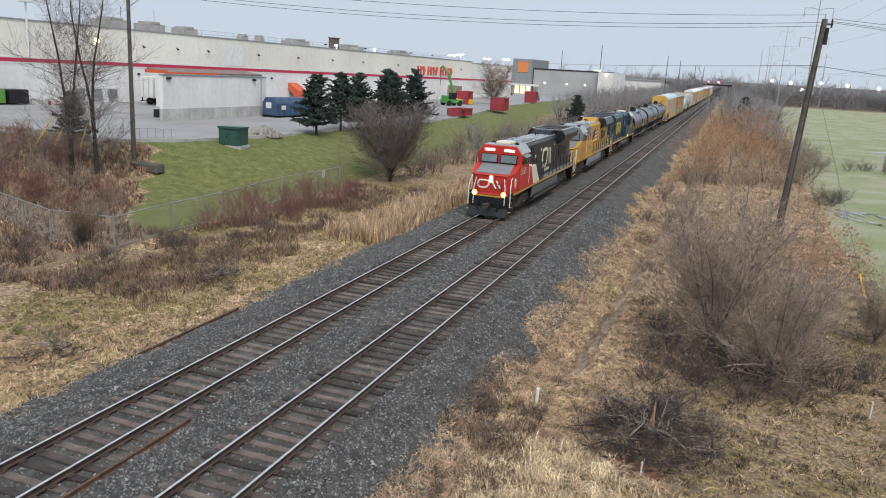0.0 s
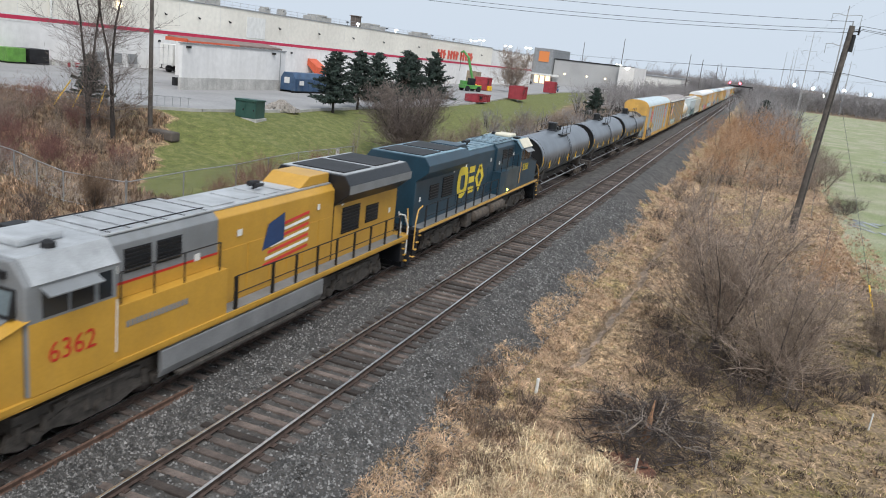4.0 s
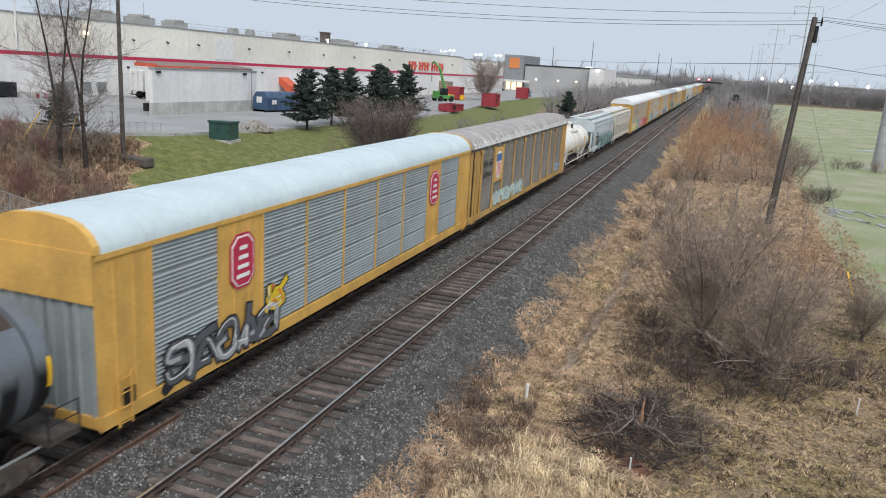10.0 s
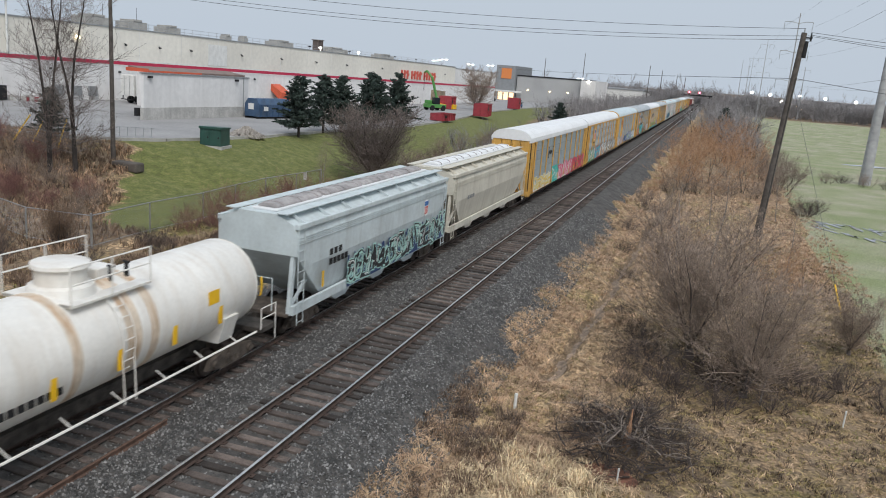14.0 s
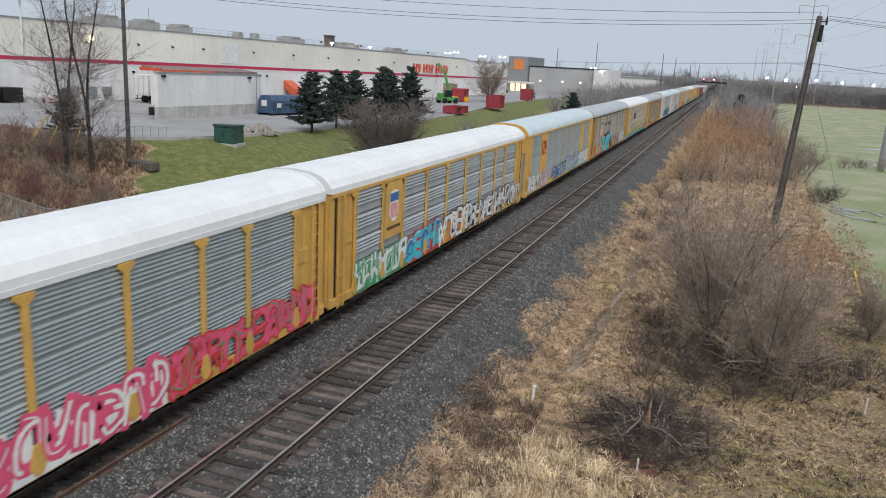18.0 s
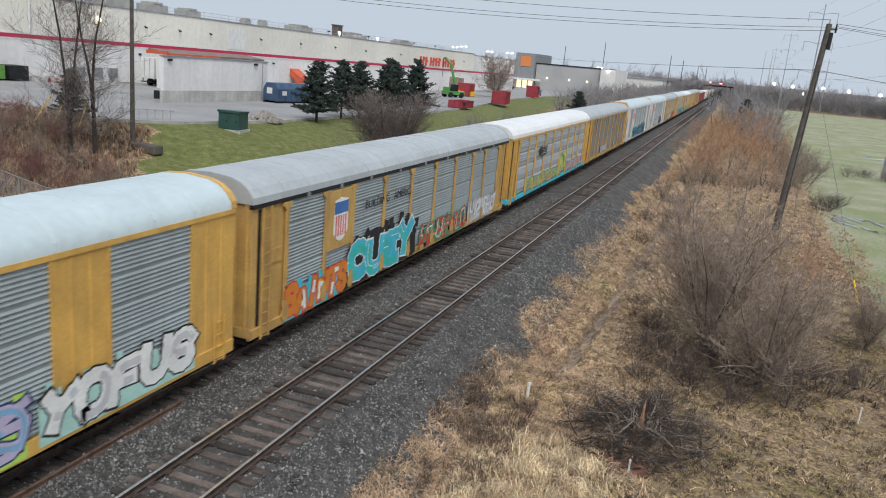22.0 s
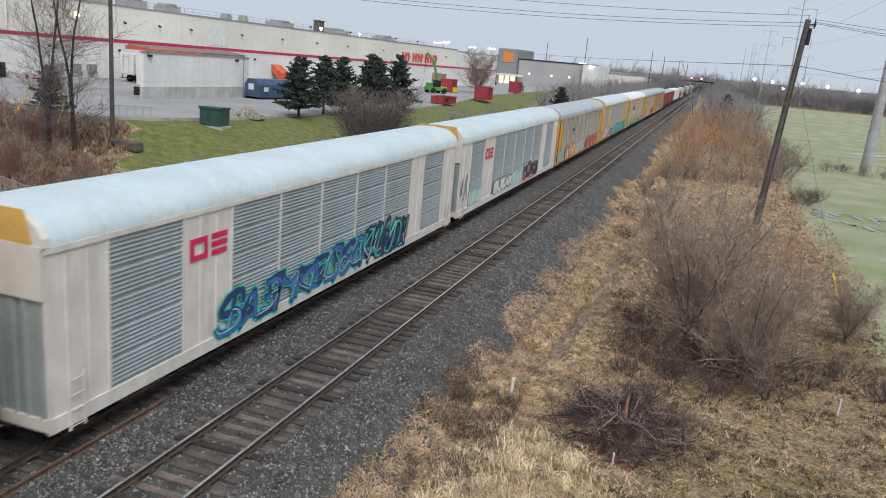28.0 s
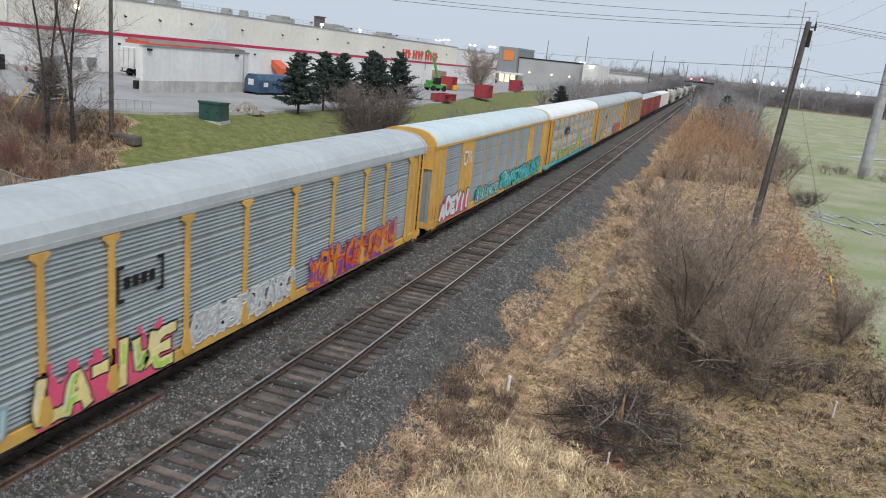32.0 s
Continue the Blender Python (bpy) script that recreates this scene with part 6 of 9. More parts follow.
for y, w in ((5.6, 0.3), (7.35, 0.5), (8.2, 0.3)):
    part("rust_stain", Geo().rings([(y, 1.384, 0, 2.5), (y + w, 1.384, 0, 2.5)], 40), mat("rusty_streaked_band", (0.66, 0.56, 0.45), 0.7, var=0.15, scale=2, fine=6, streak=0.9, dirt=(0.42, 0.24, 0.12), dirt_scale=(1.0, 3.0, 0.35)), tank_w, "rusty band round the barrel", smooth=True)
plate(tank_w, 10.6, 11.1, 2.55, 2.95, amber_m, "yellow hazard square", 1.375)
bars(tank_w, 2.6, 5.4, 2.0, 0.2, dark_m, 11, "small dark reporting mark", x=1.31)
enlist(tank_w, 221.75)
hop_a = hopper_car("pale grey-green covered hopper with blue graffiti", 16.5, hopper_grey_m, 1)
graffiti(hop_a, 4.4, 15.8, 1.1, 2.3, ("black", "mint"), "mint", "navy", seed=15, x=1.585)
plate(hop_a, 2.35, 2.5, 1.55, 2.15, amber_m, "amber reflector strip", 1.56, "reflector")
shield(hop_a, 13.0, 3.0, 0.45, 1.565)
SHOULDER = [Vector(p) for p in ((1.565, 4.87), (1.548, 5.06), (1.378, 5.305), (1.118, 5.5))]
for q in (1, -1):
    strip = Geo()
    for k in range(110):
        a0 = 0.3 + k * 0.2425
        reach = 1.0 + 1.9 * random.random() ** 2.2
        line = [SHOULDER[0]]
        for i in range(3):
            if reach > i:
                line.append(SHOULDER[i].lerp(SHOULDER[i + 1], min(1.0, reach - i)))
        wide = random.uniform(0.2, 0.3)
        for i, (u, v) in enumerate(zip(line, line[1:])):
            taper = 0.06 * i
            strip.face([(q * u.x, a0 + taper, u.y), (q * u.x, a0 + wide - taper, u.y), (q * v.x, a0 + wide - taper - 0.05, v.y), (q * v.x, a0 + taper + 0.05, v.y)][::q])
    part("peeling_paint", strip, spray("white"), rack["T0"], "remains of white paint along the roof edge")["kind"] = "stuff"
bars(hop_a, 2.9, 4.0, 2.75, 0.24, dark_m, 3, "dark reporting mark")
bars(hop_a, 2.9, 4.5, 2.38, 0.24, dark_m, 5, "dark car number")
hop_b = hopper_car("cream covered hopper with a white roof hatch", 18.0, hopper_cream_m, 2, True)
bars(hop_b, 3.2, 4.6, 2.6, 0.2, loco_grey_m, 4, "small dark markings")
enlist(hop_a, 236.5)
enlist(hop_b, 253.2)

rack["A1"] = autorack("autorack with white roof and bright spray-painted side", "T", yellow_m, galv_m, roof_white_m, rail_c=roof_white_m)
graffiti(rack["A1"], 2.2, 8.6, 0.8, 1.8, ("yellow", "straw"), "white", "white", seed=21, x=1.61, letters=6)
graffiti(rack["A1"], 9.3, 12.3, 0.75, 2.1, ("teal", "white"), "teal", "teal", seed=22, x=1.6, letters=2)
graffiti(rack["A1"], 12.2, 19.0, 0.75, 2.0, ("pink", "white"), "pink", "white", seed=23, x=1.6)
graffiti(rack["A1"], 19.2, 26.6, 0.75, 2.0, ("pink", "red", "green"), "red", seed=24, x=1.6)
bars(rack["A1"], 7.3, 8.7, 3.5, 0.3, dark_m, 5, "small dark bracketed emblem", x=1.57)
for car, ya, yb in ((rack["A1"], 7.05, 8.95),):
    bracket(car, ya, yb)
rack["A2"] = autorack("bright autorack with yellow shield panel and graffiti", "T", yellow_m, galv_bright_m, roof_white_m, sheets="sheets")
plate(rack["A2"], 4.5, 6.45, 2.35, 4.68, yellow_m, "yellow panel", 1.56, "emblem_panel", 0.04)
shield(rack["A2"], 5.45, 3.7, 0.75, 1.603)
bars(rack["A2"], 4.8, 6.2, 2.75, 0.14, dark_m, 7, "small dark slogan", x=1.602)
graffiti(rack["A2"], 1.9, 7.0, 0.75, 2.0, ("white", "green"), "green", "green", seed=31, x=1.6)
graffiti(rack["A2"], 7.0, 11.5, 0.75, 2.1, ("cyan", "blue"), "red", "red", seed=32, x=1.601, text="GEPHZ")
graffiti(rack["A2"], 11.2, 15.6, 0.75, 2.2, ("white", "white"), "black", "orange", seed=33, x=1.602)
graffiti(rack["A2"], 15.5, 26.5, 0.75, 2.1, ("white", "grey"), "black", seed=34, x=1.6)
rack["A3"] = autorack("yellow-framed autorack with red line emblem", "K", yellow_m, galv_m, roof_pale_m, (2, 8))
worm(rack["A3"], 5.7, 3.85, 0.82, red_loco_m, 1.56, "red line emblem")
bars(rack["A3"], 5.0, 6.4, 3.3, 0.12, red_loco_m, 7, "small red lettering")
graffiti(rack["A3"], 0.9, 4.4, 0.8, 1.9, ("white", "silver"), "grey", seed=41, x=1.58)
graffiti(rack["A3"], 4.6, 7.4, 0.75, 1.9, ("silver", "pink"), "silver", seed=42, x=1.581)
graffiti(rack["A3"], 9.4, 14.6, 0.8, 1.8, ("blue", "white"), "navy", seed=43, x=1.58)
graffiti(rack["A3"], 14.6, 20.2, 0.75, 2.1, ("lavender", "sky", "white"), "navy", "lime", seed=46, x=1.582, letters=4)
graffiti(rack["A3"], 20.5, 25.6, 0.8, 2.05, ("white", "silver"), "black", "mint", seed=44, x=1.584, text="YOFUS", slant=0.12)
# top rail coloured dark_m for the shadow line under the roof
rack["A4"] = autorack("dull grey autorack with a striped shield and turquoise graffiti", "T", yellow_dull_m, galv_m, roof_grey_m, rail_c=dark_m)
plate(rack["A4"], 4.5, 6.45, 2.5, 4.66, yellow_dull_m, "yellow panel", 1.56, "emblem_panel", 0.03)
shield(rack["A4"], 5.5, 3.6, 0.9, 1.595)
words("BUILDING   AMERICA", 0.5, dark_m, rack["A4"], side_pose(1.575, 9.9, 3.75), label="black painted slogan")
graffiti(rack["A4"], 1.9, 6.2, 0.75, 2.0, ("orange", "white", "yellow"), "red", "cyan", seed=51, x=1.6, text="SAINTS")
graffiti(rack["A4"], 6.4, 12.4, 0.75, 2.5, ("cyan", "teal", "white"), "white", seed=52, x=1.603, text="CUEY")
graffiti(rack["A4"], 6.1, 12.7, 0.75, 2.6, ("black",), "black", "black", seed=55, x=1.598, letters=4)
graffiti(rack["A4"], 13.6, 19.8, 0.75, 1.9, ("red", "green", "white"), "green", seed=53, x=1.6)
graffiti(rack["A4"], 20.4, 25.2, 0.8, 2.0, ("silver", "white"), "grey", seed=54, x=1.6)
rack["A5"] = autorack("autorack with white roof and turquoise painted sill", "T", yellow_m, galv_bright_m, roof_white_m, sill_c=spray("cyan"), sheets="sheets")
graffiti(rack["A5"], 4.5, 16.0, 0.95, 1.8, ("lime", "grey", "pink"), "smoke", seed=61, x=1.6)
graffiti(rack["A5"], 15.2, 17.2, 1.3, 2.6, ("lime", "yellow"), "green", seed=62, x=1.601, letters=2)
graffiti(rack["A5"], 7.6, 9.8, 3.1, 3.8, ("black",), "black", seed=63, x=1.6, letters=3)
graffiti(rack["A5"], 18.0, 25.2, 0.95, 1.7, ("silver", "pink"), "smoke", seed=64, x=1.6)
rack["A6"] = autorack("grimy brown-grey autorack with yellow ends", "T", yellow_dull_m, galv_dirty_m, roof_grey_m, end_c=yellow_m)
graffiti(rack["A6"], 8.0, 12.0, 1.0, 1.7, ("grey", "silver"), "grey", seed=65, x=1.6)
rack["A7"] = autorack("grimy white autorack with red emblem and blue graffiti", "K", rack_white_m, galv_m, roof_pale_m, (2, 8))
rack["A8"] = autorack("white autorack with red emblem and black lettered graffiti", "K", rack_white_m, galv_m, roof_pale_m, (2, 8))
for k in ("A7", "A8"):
    car = rack[k]
    g = Geo()
    for ya, yb, za, zb in ((5.02, 5.48, 3.98, 4.14), (4.85, 5.02, 3.5, 4.14), (5.02, 5.48, 3.5, 3.66), (5.48, 5.62, 3.5, 4.14), (5.8, 6.53, 3.98, 4.14), (5.8, 6.53, 3.74, 3.9), (5.8, 6.53, 3.5, 3.66)):
        g.box(1.55, 1.56, ya, yb, za, zb)
    part("emblem", g, mat("crimson_emblem_paint", (0.62, 0.02, 0.09), 0.5, var=0.08), car, "crimson block emblem")
    part("yellow_end_cap", Geo().prism([(-1.3, 4.95), (1.3, 4.95), (1.1, 5.7), (-1.1, 5.7)], "y", -0.02, -0.005), yellow_m, car, "yellow plate on the end")
graffiti(rack["A7"], 6.2, 16.2, 0.85, 2.2, ("navy", "blue", "mint"), "teal", seed=71, x=1.58, slant=0.3, letters=9)
graffiti(rack["A7"], 16.0, 20.8, 0.85, 2.3, ("navy", "teal"), "black", seed=72, x=1.581, slant=0.3)
graffiti(rack["A8"], 1.95, 4.5, 1.1, 1.9, ("mint", "white"), "mint", "mint", seed=73, x=1.58)
graffiti(rack["A8"], 0.3, 1.7, 1.5, 3.2, ("black",), "black", seed=74, x=1.58, letters=2, thin=True)
graffiti(rack["A8"], 7.4, 12.2, 0.95, 1.9, ("white", "silver"), "black", seed=75, x=1.58, text="SUEAK")
graffiti(rack["A8"], 12.3, 15.2, 0.95, 1.9, ("mint", "white"), "mint", "mint", seed=76, x=1.58)
graffiti(rack["A8"], 15.4, 20.4, 0.85, 2.15, ("black", "smoke"), "white", "red", seed=77, x=1.581, text="MOES")
rack["A9"] = autorack("grey autorack with tall yellow posts and pale graffiti", "T", yellow_m, galv_m, roof_grey_m, rail_c=roof_grey_m)
bars(rack["A9"], 6.9, 8.1, 3.4, 0.3, dark_m, 4, "small dark bracketed emblem", x=1.57)
bracket(rack["A9"], 6.65, 8.35, 3.4)
graffiti(rack["A9"], 4.2, 8.7, 0.75, 2.1, ("straw", "lime", "white"), "black", "pink", seed=81, x=1.6, text="LA-IWE")
graffiti(rack["A9"], 9.6, 15.0, 0.9, 1.8, ("grey", "silver"), "white", seed=82, x=1.6)
graffiti(rack["A9"], 16.2, 24.0, 0.8, 2.0, ("orange", "red", "black"), "purple", "purple", seed=83, x=1.6)
graffiti(rack["A9"], 0.4, 3.4, 0.8, 1.7, ("cyan", "silver"), "grey", seed=84, x=1.6)
rack["A10"] = autorack("yellow-framed autorack with white line emblem and teal graffiti", "K", yellow_m, galv_m, roof_pale_m, (2, 8))
worm(rack["A10"], 5.7, 3.85, 0.82, spray("white"), 1.56, "white line emblem")
graffiti(rack["A10"], 1.6, 6.6, 0.8, 2.0, ("white", "white"), "black", "pink", seed=91, x=1.58, text="ACEY!!")
graffiti(rack["A10"], 8.0, 13.2, 0.8, 1.7, ("teal", "grey"), "navy", seed=92, x=1.58)
graffiti(rack["A10"], 13.6, 26.0, 0.8, 2.0, ("teal", "cyan"), "black", seed=93, x=1.58)
starts = (271.75, 299.55, 327.75, 355.95, 384.2, 411.9, 441.0, 469.45, 497.8, 526.4)
for i, y in enumerate(starts):
    enlist(rack["A%d" % (i + 1)], y)
y = 554.75
for k in ("A5", "A9", "A6"):
    enlist(copy_thing(rack[k], Matrix()), y)
    y += 28.3
red_box = box_car("brown-red boxcar far back in the train", 16.5, mat("boxcar_red", (0.28, 0.05, 0.045), 0.6, var=0.2, streak=0.4), roof_grey_m)
white_box = box_car("white boxcar far back in the train", 16.5, rack_white_m, roof_white_m)
enlist(red_box, y)
enlist(copy_thing(red_box, Matrix()), y + 17.1)
enlist(copy_thing(red_box, Matrix()), y + 34.2)
enlist(white_box, y + 51.3)
enlist(copy_thing(white_box, Matrix()), y + 68.4)
y += 85.5
for i in range(24):
    enlist(copy_thing((tank_a, hop_b, tank_b)[i % 3 if i % 5 else 0], Matrix()), y)
    y += 18.4

# ---- the paved yard and the store beyond it ----
def build_yard():
    edge = [(kerb_x(y), y) for y in list(np.arange(50, 130, 3.0)) + list(np.arange(130, 330, 10.0))]
    edge = [(-140.0, 49.6), (-60.0, 49.8)] + edge + [(-47, 420), (-160, 420)]
    top = [(x, y, yard_z(y)) for x, y in edge]
    g = Geo()
    g.face(top)
    n = len(top)
    for i in range(n):
        a, b = top[i], top[(i + 1) % n]
        g.face([(a[0], a[1], a[2] - 1.2), (b[0], b[1], b[2] - 1.2), b, a])
    me = g.mesh("pavement", asphalt_m)
    bm = bmesh.new()
    bm.from_mesh(me)
    bmesh.ops.recalc_face_normals(bm, faces=bm.faces)
    bmesh.ops.triangulate(bm, faces=[f for f in bm.faces if len(f.verts) > 4])
    bm.to_mesh(me)
    bm.free()
    tagged(new("pavement", me), "worn grey asphalt of the store's back yard", "pavement", kind="structure")
    k = Geo()
    for (xa, ya, za), (xb, yb, zb) in zip(top[1:-3], top[2:-2]):
        d = Vector((yb - ya, xa - xb, 0)).normalized() * 0.18
        k.face([(xa, ya, za + 0.12), (xb, yb, zb + 0.12), (xb + d.x, yb + d.y, zb + 0.12), (xa + d.x, ya + d.y, za + 0.12)][::-1])
        k.face([(xa + d.x, ya + d.y, za + 0.12), (xb + d.x, yb + d.y, zb + 0.12), (xb + d.x, yb + d.y, zb - 0.3), (xa + d.x, ya + d.y, za - 0.3)][::-1])
        k.face([(xa, ya, za - 0.1), (xb, yb, zb - 0.1), (xb, yb, zb + 0.12), (xa, ya, za + 0.12)][::-1])
    tagged(new("kerb", k.mesh("kerb", kerb_m)), "pale concrete kerb between yard and lawn", "kerb", kind="structure")


build_yard()
STORE = pose(-77.37, 90, yard_z(90), -0.654, 0, -6.14)


def in_yard(ob, x, y, rz=0.0, dz=0.0):
    ob.matrix_basis = pose(x, y, yard_z(y) + dz, -0.65, 0, rz)
    return ob


def store():
    t = tagged(new("store_building"), "long pale warehouse store with a red stripe", "building")
    t.matrix_basis = STORE
    H, S0, S1 = 10.7, -75.0, 131.7
    part("wall_foot", Geo().box(-60, 0, S0, S1, -0.6, 5.3), wall_low_m, t, "pale grey lower wall")
    part("wall_head", Geo().box(-60, 0, S0, S1, 5.3, H), wall_top_m, t, "grey-beige upper wall")
    part("red_stripe", Geo().box(0, 0.06, S0, S1, 5.35, 5.85), red_band_m, t)
    part("white_line", Geo().box(0, 0.05, S0, S1, 5.86, 6.05), white_paint_m, t, "thin white line over the stripe")
    part("white_line", Geo().box(0, 0.05, S0, S1, 5.12, 5.33), white_paint_m, t, "thin white line under the stripe")
    part("parapet_cap", Geo().box(-60.1, 0.12, S0, S1 + 0.1, H, H + 0.18), steel_m, t, "grey metal parapet cap")
    part("set_back_wall", Geo().box(-60, -7, S1, 182, -0.6, H - 0.2), wall_low_m, t, "pale wall set back from the corner")
    part("red_stripe", Geo().box(-7, -6.94, S1 + 0.1, 182, 5.3, 5.75), red_band_m, t)
    part("parapet_cap", Geo().box(-60, -6.9, S1 + 0.1, 182.1, H - 0.2, H), steel_m, t)
    for k in range(22):
        s = S0 + 6 + k * 9.0
        if s < S1 - 1:
            part("wall_joint", Geo().box(0, 0.02, s - 0.02, s + 0.02, 6.06, H - 0.02), wall_low_m, t)
    part("tall_panel", Geo().box(0, 0.1, 27.4, 32.2, 6.2, 9.75), white_paint_m, t, "tall white steel panel")
    for s in (-35, -20, 9, 16, 23, 36, 48, 60, 72, 88, 124):
        part("wall_light", Geo().box(0, 0.3, s - 0.06, s + 0.06, 8.45, 8.55).box(0.25, 0.5, s - 0.14, s + 0.14, 8.2, 8.44), dark_m, t, "dark wall flood light")
    for s in (-28, -4, 8, 40, 64):
        part("wall_light", Geo().box(0, 0.3, s - 0.15, s + 0.15, 4.1, 4.4), dark_m, t)
    part("lit_lamp", Geo().cyl((0.05, 0.5, 8.9), (0.4, 0.5, 8.7), 0.35, 0.3, 10), wall_lamp_m, t, "glowing warm wall lamp")
    sign = Geo()
    s, w = 98.2, 1.35
    for n in (3, 4, 5):
        for i in range(n):
            sign.box(0.02, 0.3, s, s + w * 0.42, 6.35, 8.5)
            sign.box(0.02, 0.3, s + w * 0.42, s + w * 0.78, 7.15 + 0.5 * (i % 2), 7.75 + 0.5 * (i % 2))
            s += w + 0.22
        s += 0.95
    part("sign_face", sign, mat("lit_red_sign_face", (0.6, 0.1, 0.07), 0.5, var=0.08), t, "red sign reduced to plain bars")["kind"] = "stuff"
    # roof plant and rails
    for s, x, sy, sx, h in ((11, -9, 5.5, 3, 1.7), (18, -8, 4, 3, 1.6), (28, -10, 3.5, 3, 1.5), (-28, -10, 5, 3, 1.6), (58, -8, 6, 3, 1.3), (80, -9, 9, 3, 1.3), (104, -9, 7, 3, 1.2), (40, -7, 1.6, 1.6, 1.1), (45, -7, 1.4, 1.4, 1.2)):
        part("roof_unit", Geo().box(x - sx / 2, x + sx / 2, s - sy / 2, s + sy / 2, H, H + h).box(x - sx / 2 - 0.1, x + sx / 2 + 0.1, s - sy / 4, s + sy / 5, H + h, H + h + 0.35), mat("weathered_roof_unit", (0.36, 0.35, 0.33), 0.7, var=0.2, scale=0.7), t, "grey rooftop air handler", bevel=0.05)
    part("roof_chimney", Geo().box(-7.5, -6.0, 69.5, 71.5, H, H + 2.6).box(-7.7, -5.8, 69.3, 71.7, H + 2.6, H + 2.75), mat("brown_roof_box", (0.12, 0.095, 0.085), 0.8, var=0.2), t, "dark brown rooftop box")
    g = Geo()
    for k in range(60):
        s = 8 + k * 2.0
        g.cyl((-2.2, s, H), (-2.2, s, H + 1.15), 0.03, 0.03, 5)
    for h in (0.6, 1.15):
        g.tube([(-2.2, 8, H + h), (-2.2, 126, H + h)], 0.025, 5)
    part("roof_rail", g, steel_m, t, "thin safety rail on the roof")
    for s in (62, 66, 78, 82, 100, 112):
        part("roof_lamp", Geo().cyl((-3, s, H), (-3, s, H + 0.8), 0.04, 0.04, 5).box(-3.2, -2.8, s - 0.25, s + 0.25, H + 0.8, H + 1.05), floodlight_m if s in (66, 82) else dark_m, t, "roof flood light")
    for s in (-12, 13, 20):
        part("antenna", Geo().cyl((-9, s, H), (-9, s, H + 4.0), 0.04, 0.03, 5), dark_m, t)
    part("flood_mast", Geo().cyl((0.3, -10.5, 6.1), (0.3, -10.5, 15.5), 0.16, 0.11, 8).box(-0.2, 0.8, -11.5, -9.5, 13.0, 13.2), white_paint_m, t, "white flood light mast on the wall")
    part("orange_hood", Geo().prism([(0.02, 2.3), (2.6, 0.2), (2.6, 2.0), (0.02, 3.5)], "y", 45.2, 48.0), orange_m, t, "orange compactor chute hood")
    for s in (-3.5, -0.5, 2.2):
        part("meter_box", Geo().box(0, 0.4, s, s + 1.4, 0.6, 2.0), steel_m, t, "grey wall cabinet")
    return t


store()


def dock_screen():
    t = in_yard(tagged(new("dock_screen_wall"), "grey concrete screen wall round the loading dock", "wall"), -49.5, 71.1, 0.0)
    part("screen", Geo().box(-0.4, 0, 0, 20.5, 1.35, 5.05), wall_low_m, t, "painted upper screen")
    part("plinth", Geo().box(-0.42, 0.06, -0.1, 20.6, -0.4, 1.35), concrete_m, t, "stained concrete plinth")
    part("end_return", Geo().box(-18.0, -0.42, 20.1, 20.5, -0.4, 5.05), wall_low_m, t)
    part("cap", Geo().box(-0.5, 0.1, -0.1, 20.6, 5.05, 5.2), steel_m, t)
    part("canopy", Geo().prism([(-0.6, 5.2), (-3.4, 5.6), (-3.4, 5.8), (-0.6, 5.42)], "y", 1.5, 20.5), mat("brown_canopy_roof", (0.22, 0.16, 0.14), 0.8, var=0.2), t, "low sloped dock canopy")
    part("canopy_edge", Geo().box(-3.45, -0.55, 1.2, 1.5, 5.21, 5.6).box(-0.6, -0.5, 1.2, 11.0, 5.21, 5.42), orange_m, t, "orange canopy fascia")
    for y in (0.9, 17.6):
        part("wall_light", Geo().box(0, 0.25, y - 0.3, y + 0.3, 4.6, 4.85), dark_m, t)
    part("pipe", Geo().cyl((0.05, 19.3, -0.2), (0.05, 19.3, 5.0), 0.05, 0.05, 6), steel_m, t)
    part("dock_bumper", Geo().box(-0.9, -0.45, -0.5, 0.0, 0.4, 1.3), dark_m, t)


dock_screen()


def trailer(x, y, rz):
    t = in_yard(thing("semi_trailer", "white box trailer parked at the loading dock", "trailer", "parked trailers"), x, y, rz)
    part("box", Geo().box(-1.3, 1.3, 0, 14.5, 1.1, 4.1), white_paint_m, t, bevel=0.04)
    for s in (-1, 1):
        part("rear_door", Geo().box(min(s * 0.02, s * 1.24), max(s * 0.02, s * 1.24), -0.05, 0, 1.15, 4.0), white_paint_m, t)
        part("door_bar", Geo().cyl((s * 0.5, -0.08, 1.2), (s * 0.5, -0.08, 3.95), 0.03, 0.03, 6), steel_m, t)
    part("rear_bumper", Geo().box(-1.2, 1.2, -0.05, 0.1, 0.5, 0.62).box(-0.9, -0.8, -0.03, 0.08, 0.6, 1.1).box(0.8, 0.9, -0.03, 0.08, 0.6, 1.1), dark_m, t)
    for yy in (1.6, 2.9):
        for s in (-1, 1):
            part("tyre", Geo().cyl((s * 0.75, yy, 0.5), (s * 1.25, yy, 0.5), 0.5, 0.5, 16), dark_m, t)
    part("landing_gear", Geo().box(-0.9, -0.75, 11.5, 11.7, 0, 1.1).box(0.75, 0.9, 11.5, 11.7, 0, 1.1), steel_m, t)


trailer(-71.0, 93.3, -6)
trailer(-67.9, 92.9, -6)


